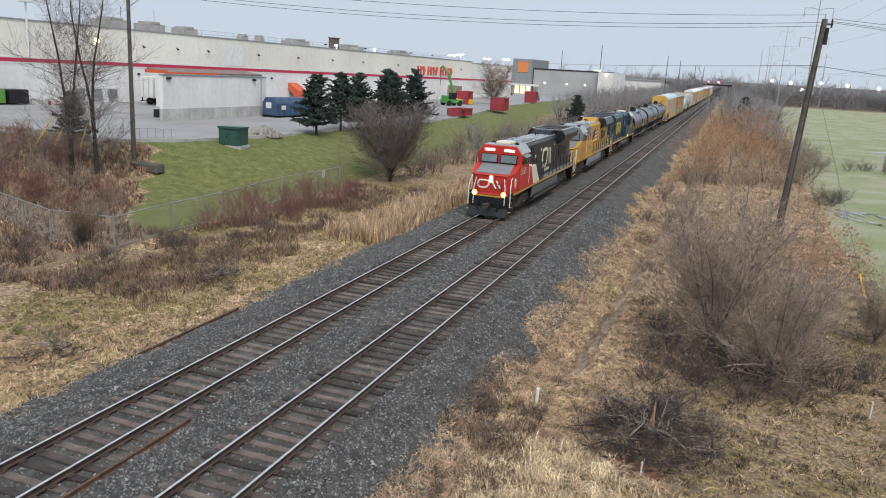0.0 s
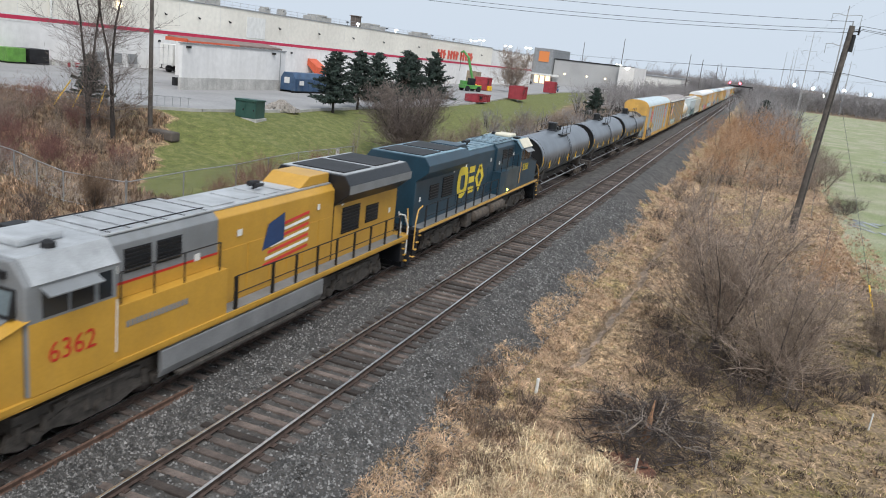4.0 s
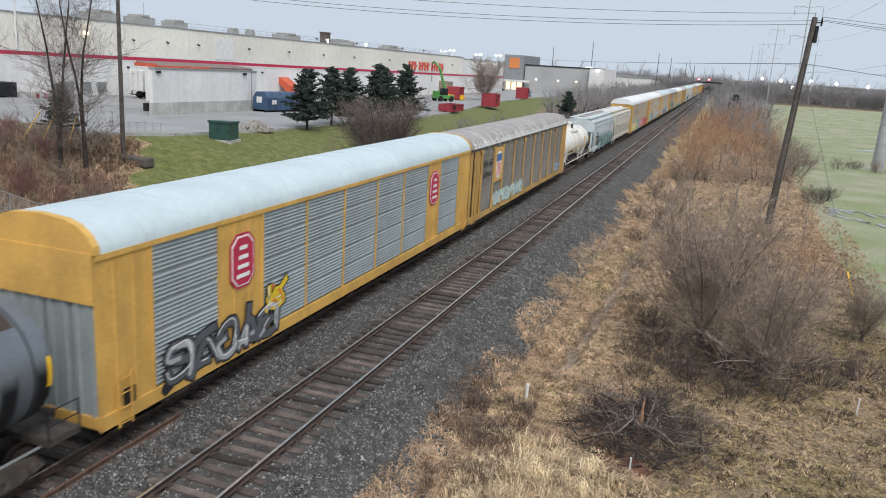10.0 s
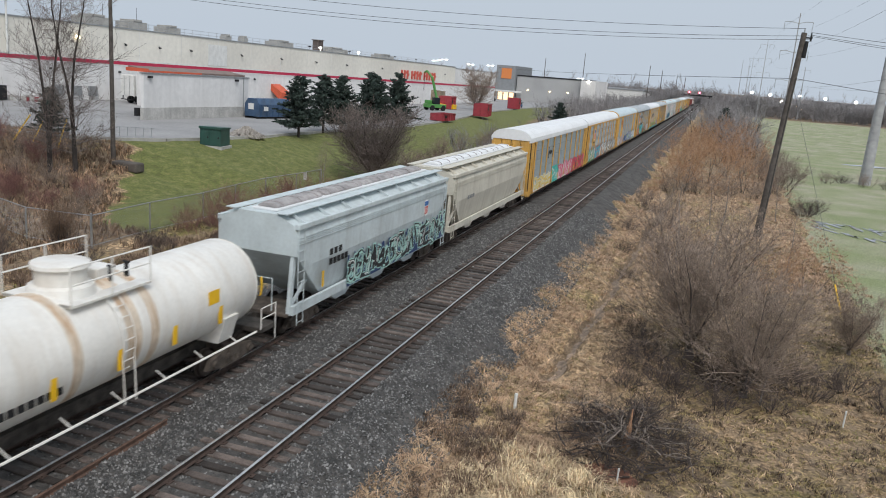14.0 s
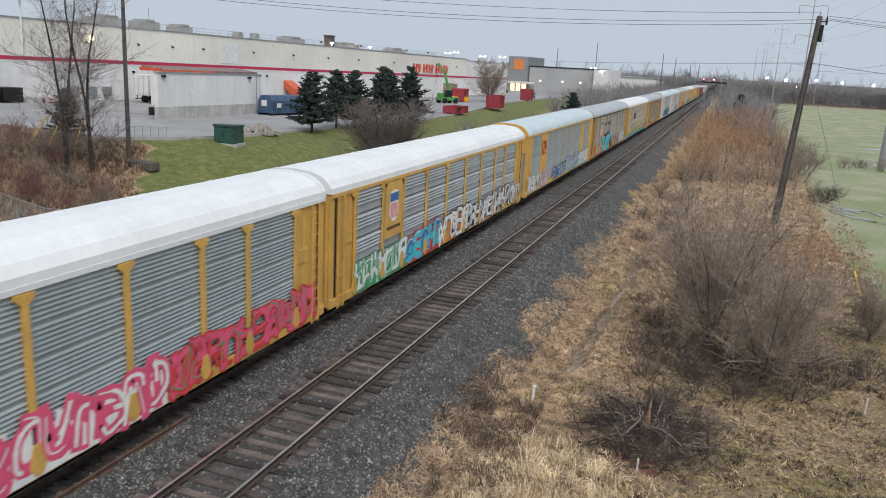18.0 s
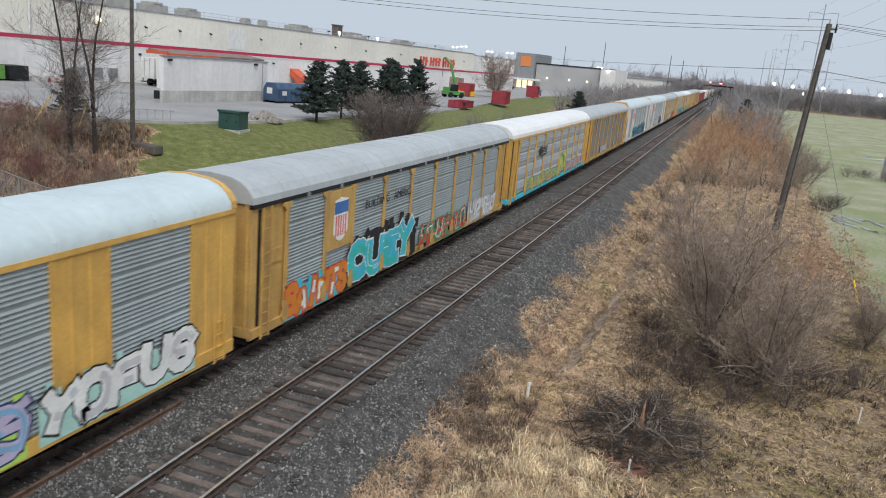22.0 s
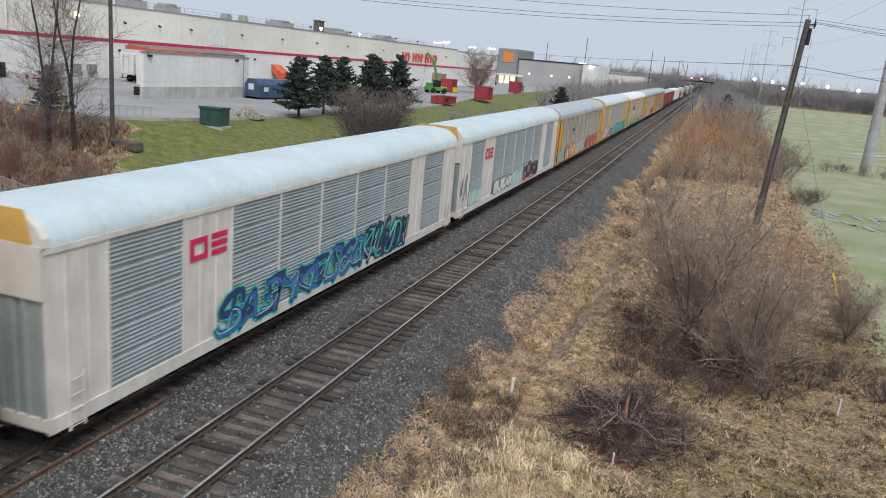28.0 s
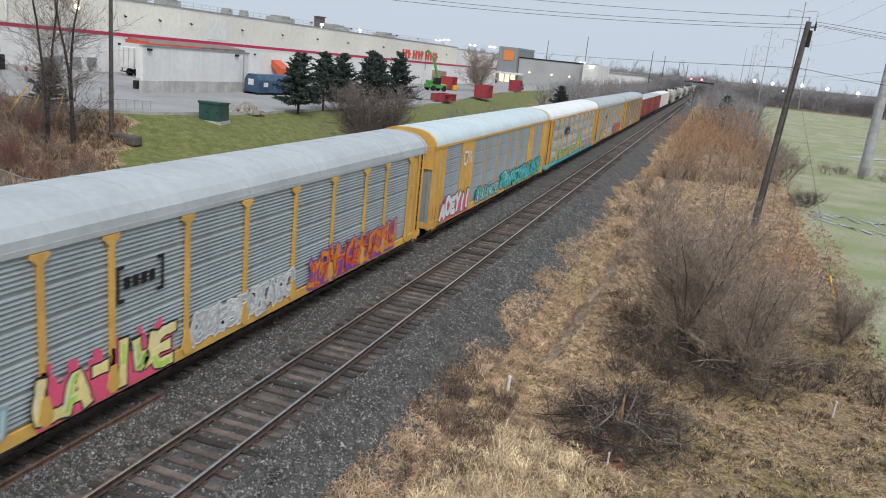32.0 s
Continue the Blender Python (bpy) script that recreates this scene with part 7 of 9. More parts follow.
def compactor(label, x, y, rz, c, size):
    w, l, h = size
    t = in_yard(thing("waste_compactor", label, "compactor"), x, y, rz)
    part("container", Geo().prism([(-w / 2, 0.25), (w / 2, 0.25), (w / 2, h * 0.72), (w / 2 - 0.5, h), (-w / 2 + 0.5, h), (-w / 2, h * 0.72)], "y", 0, l), c, t, bevel=0.04)
    for k in range(6):
        yy = 0.4 + (l - 0.8) * k / 5
        for s in (-1, 1):
            part("rib", Geo().box(min(s * w / 2, s * (w / 2 + 0.08)), max(s * w / 2, s * (w / 2 + 0.08)), yy - 0.06, yy + 0.06, 0.3, h * 0.7), c, t)
    part("skid", Geo().box(-w / 2 + 0.2, -w / 2 + 0.4, -0.2, l + 0.2, 0, 0.25).box(w / 2 - 0.4, w / 2 - 0.2, -0.2, l + 0.2, 0, 0.25), dark_m, t)
    part("placard", Geo().box(w / 2 + 0.09, w / 2 + 0.1, 0.8, 1.7, h * 0.4, h * 0.62).box(-0.6, 0.3, -0.012, 0, h * 0.45, h * 0.75), white_paint_m, t, "white placard")
    return t


compactor("dark blue waste compactor beside the screen wall", -47.6, 89.6, -8, bin_blue_m, (2.5, 6.8, 2.6))


def dumpster(label, x, y, rz, size, lid=False):
    w, l, h = size
    t = in_yard(thing("dumpster", label, "dumpster", "red dumpsters in the yard"), x, y, rz)
    out = [(-w / 2, 0.15), (w / 2, 0.15), (w / 2 + 0.06, h), (-w / 2 - 0.06, h)]
    part("side", Geo().box(-w / 2, -w / 2 + 0.08, 0, l, 0.15, h), bin_red_m, t)
    part("side", Geo().box(w / 2 - 0.08, w / 2, 0, l, 0.15, h), bin_red_m, t)
    part("end_wall", Geo().box(-w / 2 + 0.085, w / 2 - 0.085, 0, 0.08, 0.15, h), bin_red_m, t)
    part("end_wall", Geo().box(-w / 2 + 0.085, w / 2 - 0.085, l - 0.08, l, 0.15, h), bin_red_m, t)
    part("bottom", Geo().box(-w / 2 + 0.085, w / 2 - 0.085, 0.085, l - 0.085, 0.15, 0.25), dark_m, t)
    if lid:
        part("lid", Geo().box(-w / 2, w / 2, 0, l, h + 0.002, h + 0.1), bin_red_m, t)
    for k in range(7):
        yy = 0.2 + (l - 0.4) * k / 6
        for s in (-1, 1):
            part("rib", Geo().box(min(s * w / 2, s * (w / 2 + 0.1)), max(s * w / 2, s * (w / 2 + 0.1)), yy - 0.06, yy + 0.06, 0.2, h - 0.05), bin_red_m, t)
    for k in range(3):
        xx = -w / 2 + 0.3 + (w - 0.6) * k / 2
        part("rib", Geo().box(xx - 0.06, xx + 0.06, -0.1, 0, 0.2, h - 0.05), bin_red_m, t)
    part("rim", Geo().box(w / 2 - 0.06, w / 2 + 0.12, -0.05, l + 0.05, h - 0.1, h + 0.001), bin_red_m, t)
    part("placard", Geo().box(w / 2 + 0.11, w / 2 + 0.12, 0.5, 1.5, h * 0.5, h * 0.8), dark_m, t)
    return t


dumpster("open red roll-off dumpster in the yard", -33.6, 123.5, -2, (2.4, 5.6, 1.35))
dumpster("tall red roll-off dumpster in the yard", -34.9, 153.5, 8, (2.8, 6.4, 2.7))
dumpster("red covered container by the store wall", -51.0, 178.0, 8, (3.0, 6.0, 3.0), True)
dumpster("red closed dumpster at the far kerb", -45.2, 222.0, 4, (3.2, 3.0, 3.2), True)


def yard_lift():
    t = in_yard(thing("boom_lift", "bright green telescopic lift with a raised boom", "lift"), -50.6, 164.0, -30)
    part("chassis", Geo().box(-1.1, 1.1, 0, 5.0, 0.6, 1.4), lift_green_m, t, bevel=0.08)
    part("engine_cover", Geo().box(-1.1, 0.1, 0.3, 3.6, 1.4, 2.2), lift_green_m, t, bevel=0.1)
    part("cab", Geo().box(0.15, 1.1, 1.4, 3.0, 1.4, 2.9), glass_m, t, bevel=0.05)
    for y in (0.9, 4.1):
        for s in (-1, 1):
            part("tyre", Geo().cyl((s * 0.8, y, 0.6), (s * 1.25, y, 0.6), 0.6, 0.6, 16), dark_m, t)
    part("boom", Geo().cyl((0, 3.2, 1.9), (-0.6, 1.6, 7.2), 0.32, 0.28, 8), lift_green_m, t)
    part("boom_tip", Geo().cyl((-0.6, 1.6, 7.2), (-1.7, 0.9, 8.5), 0.24, 0.2, 8).cyl((-1.7, 0.9, 8.5), (-2.5, 0.9, 8.2), 0.25, 0.2, 8), lift_green_m, t)
    part("hanging_chain", Geo().cyl((-2.4, 0.9, 8.2), (-2.4, 0.9, 4.2), 0.05, 0.05, 5), dark_m, t)


yard_lift()
for i, (x, y, w, l, h, c, lab) in enumerate(((-52.0, 176.0, 2.2, 2.2, 1.3, amber_m, "stack of yellow-wrapped pallets by the wall"), (-50.2, 179.0, 2.2, 2.0, 1.3, amber_m, "yellow wrapped pallet by the wall"), (-56.0, 158.0, 3.0, 2.4, 1.6, steel_m, "grey wire cages beside the lift"), (-60.0, 196.0, 3.0, 3.0, 4.0, mat("tan_crate", (0.3, 0.24, 0.17), 0.8), "tall tan crate near the store corner"))):
    t = in_yard(thing("pallet_stack", lab, "pallet", "stacked goods in the yard"), x, y, -6)
    part("pallet", Geo().box(-w / 2, w / 2, 0, l, 0, 0.14), mat("pallet_wood", (0.3, 0.22, 0.14), 0.9), t)
    for k in range(2):
        part("load", Geo().box(-w / 2 + 0.05 + k * w / 2, -0.05 + k * w / 2, 0.05, l - 0.05, 0.142, h - 0.1 * k), c, t, bevel=0.06)

t = in_yard(thing("roll_off_container", "green and dark waste container by the wall", "container"), -76.2, 72.6, 84)
part("container", Geo().box(-1.2, 1.2, 0, 2.6, 0.2, 1.9), bin_green_m, t, bevel=0.04)
t = in_yard(thing("waste_compactor", "dark blue-grey compactor by the wall", "compactor"), -75.8, 75.6, 84)
part("container", Geo().box(-1.35, 1.35, 0, 3.0, 0.2, 1.9), dark_m, t, bevel=0.04)
t = in_yard(thing("scrap_heap", "heap of scrap with red pieces on asphalt", "scrap heap"), -76.0, 79.2)
for k in range(14):
    a, b = random.uniform(-1.6, 1.6), random.uniform(-2, 2)
    part("scrap", Geo().box(a, a + random.uniform(0.3, 1.2), b, b + random.uniform(0.3, 1.2), 0, random.uniform(0.1, 0.7)), bin_red_m if k % 3 == 0 else concrete_m, t)


def utility_box():
    x, y = -31.9, 58.6
    t = thing("utility_box", "dark green steel utility cabinet on the lawn", "utility box")
    t.matrix_basis = pose(x, y, ground_z(x, y) - 0.05, 0, 0, 8)
    part("pad", Geo().box(-1.15, 1.15, -0.1, 1.9, -0.3, 0.12), concrete_m, t)
    part("cabinet", Geo().box(-1.0, 1.0, 0, 1.8, 0.12, 1.6), green_box_m, t, bevel=0.03)
    part("lid", Geo().prism([(-0.08, 1.6), (1.88, 1.6), (1.88, 1.72), (-0.08, 1.82)], "x", -1.08, 1.08), green_box_m, t, bevel=0.02)
    for s in (-0.5, 0.5):
        part("door", Geo().box(s - 0.46, s + 0.46, -0.03, 0, 0.2, 1.5), green_box_m, t)
        part("handle", Geo().box(s - 0.05 + 0.3, s + 0.05 + 0.3, -0.08, -0.03, 0.8, 0.95), dark_m, t)


utility_box()
g = Geo()
for i in range(260):
    a, r = random.uniform(0, 6.28), random.random() ** 0.6
    x, y, h = 1.9 * r * math.cos(a), 1.3 * r * math.sin(a), 0.9 * (1 - r)
    s = random.uniform(0.06, 0.16)
    g.box(x - s, x + s, y - s, y + s * 0.7, h - 0.1, h + s)
t = tagged(new("gravel_heap", g.mesh("gravel_heap", heap_m)), "small heap of grey gravel at the kerb", "gravel", kind="stuff")
t.location = (-33.2, 66.4, yard_z(66))


def car(label, x, y, rz, c):
    t = in_yard(thing("parked_car", label, "car", "parked cars"), x, y, rz)
    part("body", Geo().prism([(-2.2, 0.35), (2.2, 0.35), (2.25, 0.85), (1.2, 1.0), (-1.9, 1.02), (-2.25, 0.8)], "x", -0.88, 0.88), c, t, bevel=0.08)
    part("cabin", Geo().prism([(-1.8, 1.0), (1.1, 1.0), (0.4, 1.5), (-1.2, 1.52)], "x", -0.78, 0.78), glass_m, t, bevel=0.08)
    for y2 in (-1.4, 1.4):
        for s in (-1, 1):
            part("wheel", Geo().cyl((s * 0.7, y2, 0.33), (s * 0.9, y2, 0.33), 0.33, 0.33, 14), dark_m, t)


car("dark parked car by the far store", -74.0, 300.0, 60, dark_m)
car("grey parked car by the far store", -62.0, 296.0, 80, loco_grey_m)
car("white parked car by the far store", -46.5, 318.0, 95, white_paint_m)
car("dark blue parked van by the kerb", -50.0, 248.0, 30, bin_blue_m)
car("dark parked car at the kerb", -54.5, 262.0, 60, dark_m)


# ---- far buildings ----
def far_stores():
    t = tagged(new("far_store"), "grey store with an orange sign tower", "building")
    t.location = (0, 345, yard_z(345))
    part("hall", Geo().box(-75, -46, 0, 40, -1, 11.0), mat("grey_hall_wall", (0.4, 0.4, 0.4), 0.8, var=0.12, scale=0.1), t)
    part("roof_edge", Geo().box(-75.2, -45.8, -0.2, 40, 11.0, 11.5), dark_m, t)
    part("corner_block", Geo().box(-46, -39.5, -2, 36, -1, 11.2), wall_low_m, t)
    part("sign_tower", Geo().box(-84, -75.4, -3, 30, 4.2, 15.2), mat("grey_tower_wall", (0.26, 0.27, 0.28), 0.8, var=0.12), t)
    part("shop_front", Geo().box(-84, -75.4, -1, 30, -1, 4.2), concrete_m, t)
    part("sign_panel", Geo().box(-81.6, -77.0, -3.2, -3.0, 9.5, 14.0), glow("lit_orange_sign", (0.6, 0.2, 0.06), 0.12), t, "glowing orange sign panel")
    for x in (-83, -80.4, -77.8):
        part("shop_window", Geo().box(x, x + 1.9, -1.1, -1.0, 0.2, 3.4), shop_glow_m, t, "warm lit shop window")
    part("fascia", Geo().box(-84.2, -72, -3.4, -0.9, 3.6, 4.4), white_paint_m, t)
    for x in (-70, -60, -52):
        part("wall_lamp", Geo().box(x, x + 0.5, -0.3, 0, 5.0, 5.5), wall_lamp_m, t)
    part("corner_lamp", Geo().cyl((-42.6, -2.4, 10.6), (-42.6, -2.0, 10.6), 0.35, 0.35, 8), floodlight_m, t, "bright corner flood light")
    w = tagged(new("far_warehouse"), "low pale warehouse beyond the stores", "building")
    w.location = (0, 440, yard_z(400) - 1)
    part("hall", Geo().box(-56, -28, 0, 60, -1, 9.5), white_paint_m, w)
    part("roof", Geo().box(-56.3, -27.7, -0.3, 60, 9.5, 10.1), steel_m, w)
    for x in (-52, -46, -40, -34):
        part("dock_door", Geo().box(x, x + 3, -0.1, 0, 0, 4), steel_m, w)


far_stores()


def lamp_post(x, y, h, lit=True, base=None, head=2):
    z = base if base is not None else yard_z(y)
    t = thing("street_lamp", "tall pale lamp post with lit twin heads" if lit else "tall pale lamp post", "lamp post", "yard lamp posts")
    t.matrix_basis = pose(x, y, z)
    part("pole", Geo().cyl((0, 0, -0.5), (0, 0, h), 0.13, 0.08, 8), white_paint_m, t)
    for s in ((-1, 1) if head == 2 else (1,)):
        part("arm", Geo().box(min(0, s * 0.9), max(0, s * 0.9), -0.04, 0.04, h - 0.15, h - 0.05), white_paint_m, t)
        part("lamp_head", Geo().box(s * 0.9 - 0.35, s * 0.9 + 0.35, -0.2, 0.2, h - 0.22, h - 0.05), floodlight_m if lit else steel_m, t)


for x, y, h in ((-98, 300, 14.2), (-95.5, 303, 14.8), (-83.3, 300, 13.6), (-75.2, 300, 13.7), (-48, 352, 12.0)):
    lamp_post(x, y, h)

# ---- poles, wires, fence and markers ----
def hang(a, b, sag, r, n=14):
    a, b = Vector(a), Vector(b)
    pts = []
    for i in range(n + 1):
        t = i / n
        p = a.lerp(b, t)
        p.z -= sag * 4 * t * (1 - t)
        pts.append(tuple(p))
    return Geo().tube(pts, r, 5)


def cable(label, a, b, sag, r=0.012, n=14):
    return tagged(new("cable", hang(a, b, sag, r, n).mesh("cable", wire_m)), label, "cable", "overhead cables")


def wood_pole(label, x, y, top, z0, arm_z, tilt=(0, 0), r=0.19):
    t = thing("utility_pole", label, "utility pole", "wooden utility poles")
    t.matrix_basis = pose(x, y, z0)
    h = top - z0
    part("pole", Geo().cyl((0, 0, -0.6), (tilt[0], tilt[1], h), r, r * 0.68, 12), wood_m, t, smooth=True)
    part("insulator", Geo().cyl((tilt[0], tilt[1], h), (tilt[0], tilt[1], h + 0.28), 0.05, 0.04, 8), steel_m, t)
    return t


right_pole = wood_pole("tall dark wooden utility pole beside the line", 14.5, 64.2, 14.2, -1.3, 13.4, (0.95, 0, 0), 0.29)
part("bracket_arm", Geo().box(0.85, 1.55, -0.05, 0.05, 15.1, 15.2), dark_m, right_pole)
for z in (14.9, 15.15):
    part("insulator", Geo().cyl((1.45, 0, z), (1.45, 0, z + 0.35), 0.07, 0.05, 8), dark_m, right_pole)
part("cutout_fuse", Geo().cyl((1.14, -0.08, 13.7), (1.2, -0.08, 14.9), 0.17, 0.13, 8), dark_m, right_pole)
part("riser_pipe", Geo().cyl((0.2, -0.2, 0), (0.85, -0.17, 12.2), 0.04, 0.04, 6), dark_m, right_pole)
left_pole = wood_pole("tall wooden utility pole on the lawn", -34.8, 49.9, 14.4, ground_z(-34.8, 49.9) - 0.05, 13.6, (0.05, 0, 0))
part("crossarm", Geo().box(-0.1, 1.9, -0.06, 0.06, 12.55, 12.72), wood_m, left_pole)
part("arm_brace", Geo().cyl((0, 0, 11.9), (1.2, 0, 12.6), 0.03, 0.03, 6), steel_m, left_pole)
for x in (0.7, 1.8):
    part("insulator", Geo().cyl((x, 0, 12.72), (x, 0, 12.98), 0.05, 0.04, 8), dark_m, left_pole)
for (a, b, s) in (((15.5, 64.2, 14.5), (-34.7, 49.9, 14.7), 0.8), ((15.9, 64.2, 14.0), (-33.0, 49.9, 13.9), 0.9), ((15.9, 64.2, 13.75), (-33.8, 49.9, 13.7), 0.95)):
    cable("sagging power cable across the tracks", a, b, s, 0.016, 20)
for b in ((72, 78, 13.6), (72, 78, 12.4), (72, 78, 11.8)):
    cable("power cable running out over the field", (15.9, 64.2, 12.2 + 0.15 * b[2]), b, 0.9, 0.016)
cable("thin communication cable over the tracks", (15.3, 64.2, 10.9), (-66, 265, 12.2), 0.6, 0.022, 20)
cable("thin communication cable over the field", (15.3, 64.2, 10.9), (72, 80, 8.2), 0.8, 0.02)
guy = thing("guy_wire", "steel guy wire with a yellow guard", "guy wire")
part("wire", Geo().cyl((15.2, 64.0, 10.6), (17.75, 43.2, -1.3), 0.011, 0.011, 5), wire_m, guy)
part("guard", Geo().cyl((17.5, 45.2, -0.16), (17.74, 43.25, -1.28), 0.045, 0.045, 8), amber_m, guy, "yellow plastic guard tube")
for i, (x, y) in enumerate(((-42.5, 47.2), (-40.8, 47.6), (-38.2, 47.6))):
    t = thing("guy_guard", "yellow guard tube on a guy wire", "guy wire", "yellow guy guards")
    z = ground_z(x, y)
    part("guard", Geo().cyl((x, y, z - 0.1), (x + 0.9 - 0.5 * i, y + 1.2, z + 2.3), 0.05, 0.05, 8), amber_m, t)


def steel_pole(label, x, y, h, arms, r=0.45):
    t = thing("transmission_pole", label, "power pole", "steel transmission poles")
    t.matrix_basis = pose(x, y, -1.4)
    part("mast", Geo().cyl((0, 0, -0.5), (0, 0, h), r, r * 0.35, 12), hazed_steel_m, t, smooth=True)
    for z in arms:
        for s in (-1, 1):
            part("davit_arm", Geo().tube([(0, 0, z), (s * 1.3, 0, z + 0.3), (s * 2.4, 0, z + 0.26)], 0.05, 6), hazed_steel_m, t)
            part("insulator_string", Geo().cyl((s * 2.4, 0, z + 0.26), (s * 2.36, 0, z - 1.4), 0.045, 0.045, 6), steel_m, t)
    return t


LINE = ((24.5, -40.0, 30), (22.4, 160.0, 25.9), (25.6, 326.0, 31.1), (29.6, 560.0, 35.1))
for x, y, h in LINE[1:]:
    steel_pole("tall steel transmission pole with curved arms", x, y, h, (h - 1.8, h - 7.0, h - 12.2), 0.21)
for x, y, h in ((24.0, 580.0, 32.8), (29.2, 600.0, 33.3)):
    steel_pole("tall steel transmission pole without arms", x, y, h, (), 0.3)
steel_pole("thick steel pole at the field edge in haze-pale grey", 30.4, 116.0, 27.0, (), 0.76)
steel_pole("far steel transmission pole beyond the field", 48.8, 420.0, 25.3, (23.7,), 0.35)
for (xa, ya, ha), (xb, yb, hb) in zip(LINE, LINE[1:]):
    for lev in (3.4, 8.6, 13.8):
        for s in (-1, 1):
            cable("high voltage cable above the field", (xa + s * 2.4, ya, ha - lev - 0.4), (xb + s * 2.4, yb, hb - lev - 0.4), 2.5, 0.009, 10)
for x, y, h in ((-78.8, 420, 20), (-24.0, 420, 19.5), (-19.0, 440, 18), (-59.6, 430, 24), (-12.5, 470, 16), (-9.0, 500, 16)):
    wood_pole("far wooden utility pole", x, y, h, -2.0, h - 1, (0, 0), 0.22)


def signal_bridge():
    t = thing("signal_bridge", "dark steel signal bridge with red lights over the tracks", "signal bridge")
    t.matrix_basis = pose(0, 430, 0)
    for x in (8.0, 6.8):
        part("leg", Geo().cyl((x, 0, -1.2), (x, 0, 6.6), 0.18, 0.18, 8), dark_m, t)
    part("beam", Geo().box(-7.5, 8.2, -0.35, 0.35, 6.2, 6.9), dark_m, t)
    part("leg", Geo().cyl((-7.4, 0, -1.2), (-7.4, 0, 6.6), 0.18, 0.18, 8), dark_m, t)
    for x in (-3.4, 1.6):
        part("signal_head", Geo().box(x - 0.35, x + 0.35, -0.5, -0.36, 6.9, 8.6), dark_m, t)
        part("signal_lamp", Geo().cyl((x, -0.6, 8.0), (x, -0.5, 8.0), 0.42, 0.42, 12), signal_red_m, t, "lit red signal lamp")


signal_bridge()


def chain_fence():
    t = thing("chain_link_fence", "galvanised chain link fence in dead brush", "fence")
    run = [(-34.5, 34.6), (-30.4, 33.6), (-27.2, 32.4), (-24.0, 31.3), (-20.0, 31.7), (-20.3, 36.6), (-20.1, 41.4), (-20.5, 45.6), (-20.7, 49.8), (-20.3, 53.6), (-20.1, 57.4)]
    h = 1.75
    post = [(x, y, ground_z(x, y, False)) for x, y in run]
    for i, (x, y, z) in enumerate(post):
        r = 0.06 if i == 4 else 0.042
        part("post", Geo().cyl((x, y, z - 0.3), (x, y, z + h + (0.12 if i == 4 else 0)), r, r, 8), steel_m, t)
    for a, b in zip(post, post[1:]):
        part("top_rail", Geo().cyl((a[0], a[1], a[2] + h), (b[0], b[1], b[2] + h), 0.03, 0.03, 6), steel_m, t)
        part("mid_rail", Geo().cyl((a[0], a[1], a[2] + 0.12), (b[0], b[1], b[2] + 0.12), 0.022, 0.022, 5), steel_m, t)
        A, B = Vector((a[0], a[1], a[2])), Vector((b[0], b[1], b[2]))
        n = int((B - A).length / 0.13)
        g = Geo()
        k = h / (B - A).length
        for i in range(-int(n * k), n):
            for sg in (0, 1):
                lo, hi = i / n, i / n + k
                za, zb = 0.0, h
                if lo < 0:
                    za, lo = -lo / k * h, 0
                if hi > 1:
                    zb, hi = h * (1 - (hi - 1) / k), 1
                p, q = (lo, hi) if not sg else (1 - lo, 1 - hi)
                u, v = A.lerp(B, p), A.lerp(B, q)
                g.cyl((u.x, u.y, u.z + za), (v.x, v.y, v.z + zb), 0.0026, 0.0026, 3)
        part("mesh_panel", g, steel_m, t, "woven wire mesh")["kind"] = "stuff"
    part("notice", Geo().box(-20.35, -20.3, 54.8, 55.3, 0.15, 0.75), white_paint_m, t, "small white notice plate")


chain_fence()


def marker(label, x, y, h, r, c, cap=None):
    t = thing("marker_post", label, "marker post", "marker posts")
    z = ground_z(x, y)
    part("post", Geo().cyl((x, y, z - 0.2), (x + 0.02, y, z + h), r, r * 0.9, 8), c, t)
    part("cap", Geo().cyl((x + 0.02, y, z + h), (x + 0.02, y, z + h + 0.06), r * 1.15, r * 0.8, 8), cap or c, t)


marker("short white plastic marker post in dry grass", 5.05, 24.0, 0.48, 0.06, white_paint_m)
marker("small white stake in the meadow", 15.6, 27.4, 0.55, 0.03, white_paint_m)
marker("small brown post with a blue cap", 17.3, 28.4, 0.85, 0.05, rust_m, mat("blue_cap", (0.05, 0.16, 0.35), 0.5))
marker("short white stake beside the brush pile", 8.9, 20.3, 0.4, 0.03, white_paint_m)
t = tagged(new("stone_block", Geo().box(-1.2, 1.2, -0.5, 0.5, -0.2, 0.55).mesh("stone_block", mat("dark_damp_stone", (0.1, 0.085, 0.075), 0.9, var=0.4, bump=0.6))), "dark damp stone block at the lawn's edge", "block")
t.location = (-32.6, 49.0, ground_z(-32.6, 49.0))
md = t.modifiers.new("edge", "BEVEL")
md.width, md.segments = 0.14, 3
rack_t = thing("bike_rail", "row of thin dark posts beside the kerb", "rail")
for k in range(7):
    x, y = -39.5 + 0.5 * k, 54.0 + 0.42 * k
    part("post", Geo().cyl((x, y, yard_z(y) - 0.1), (x, y, yard_z(y) + 0.8), 0.025, 0.025, 6), steel_m, rack_t)
    part("crossbar", Geo().cyl((x - 0.2, y - 0.17, yard_z(y) + 0.8), (x + 0.2, y + 0.17, yard_z(y) + 0.8), 0.025, 0.025, 6), steel_m, rack_t)


# ---- wet patches in the field ----
water_m = mat("shallow_water", (0.3, 0.31, 0.31), 0.06, var=0.1, scale=0.6, fine=4, bump=0.02)


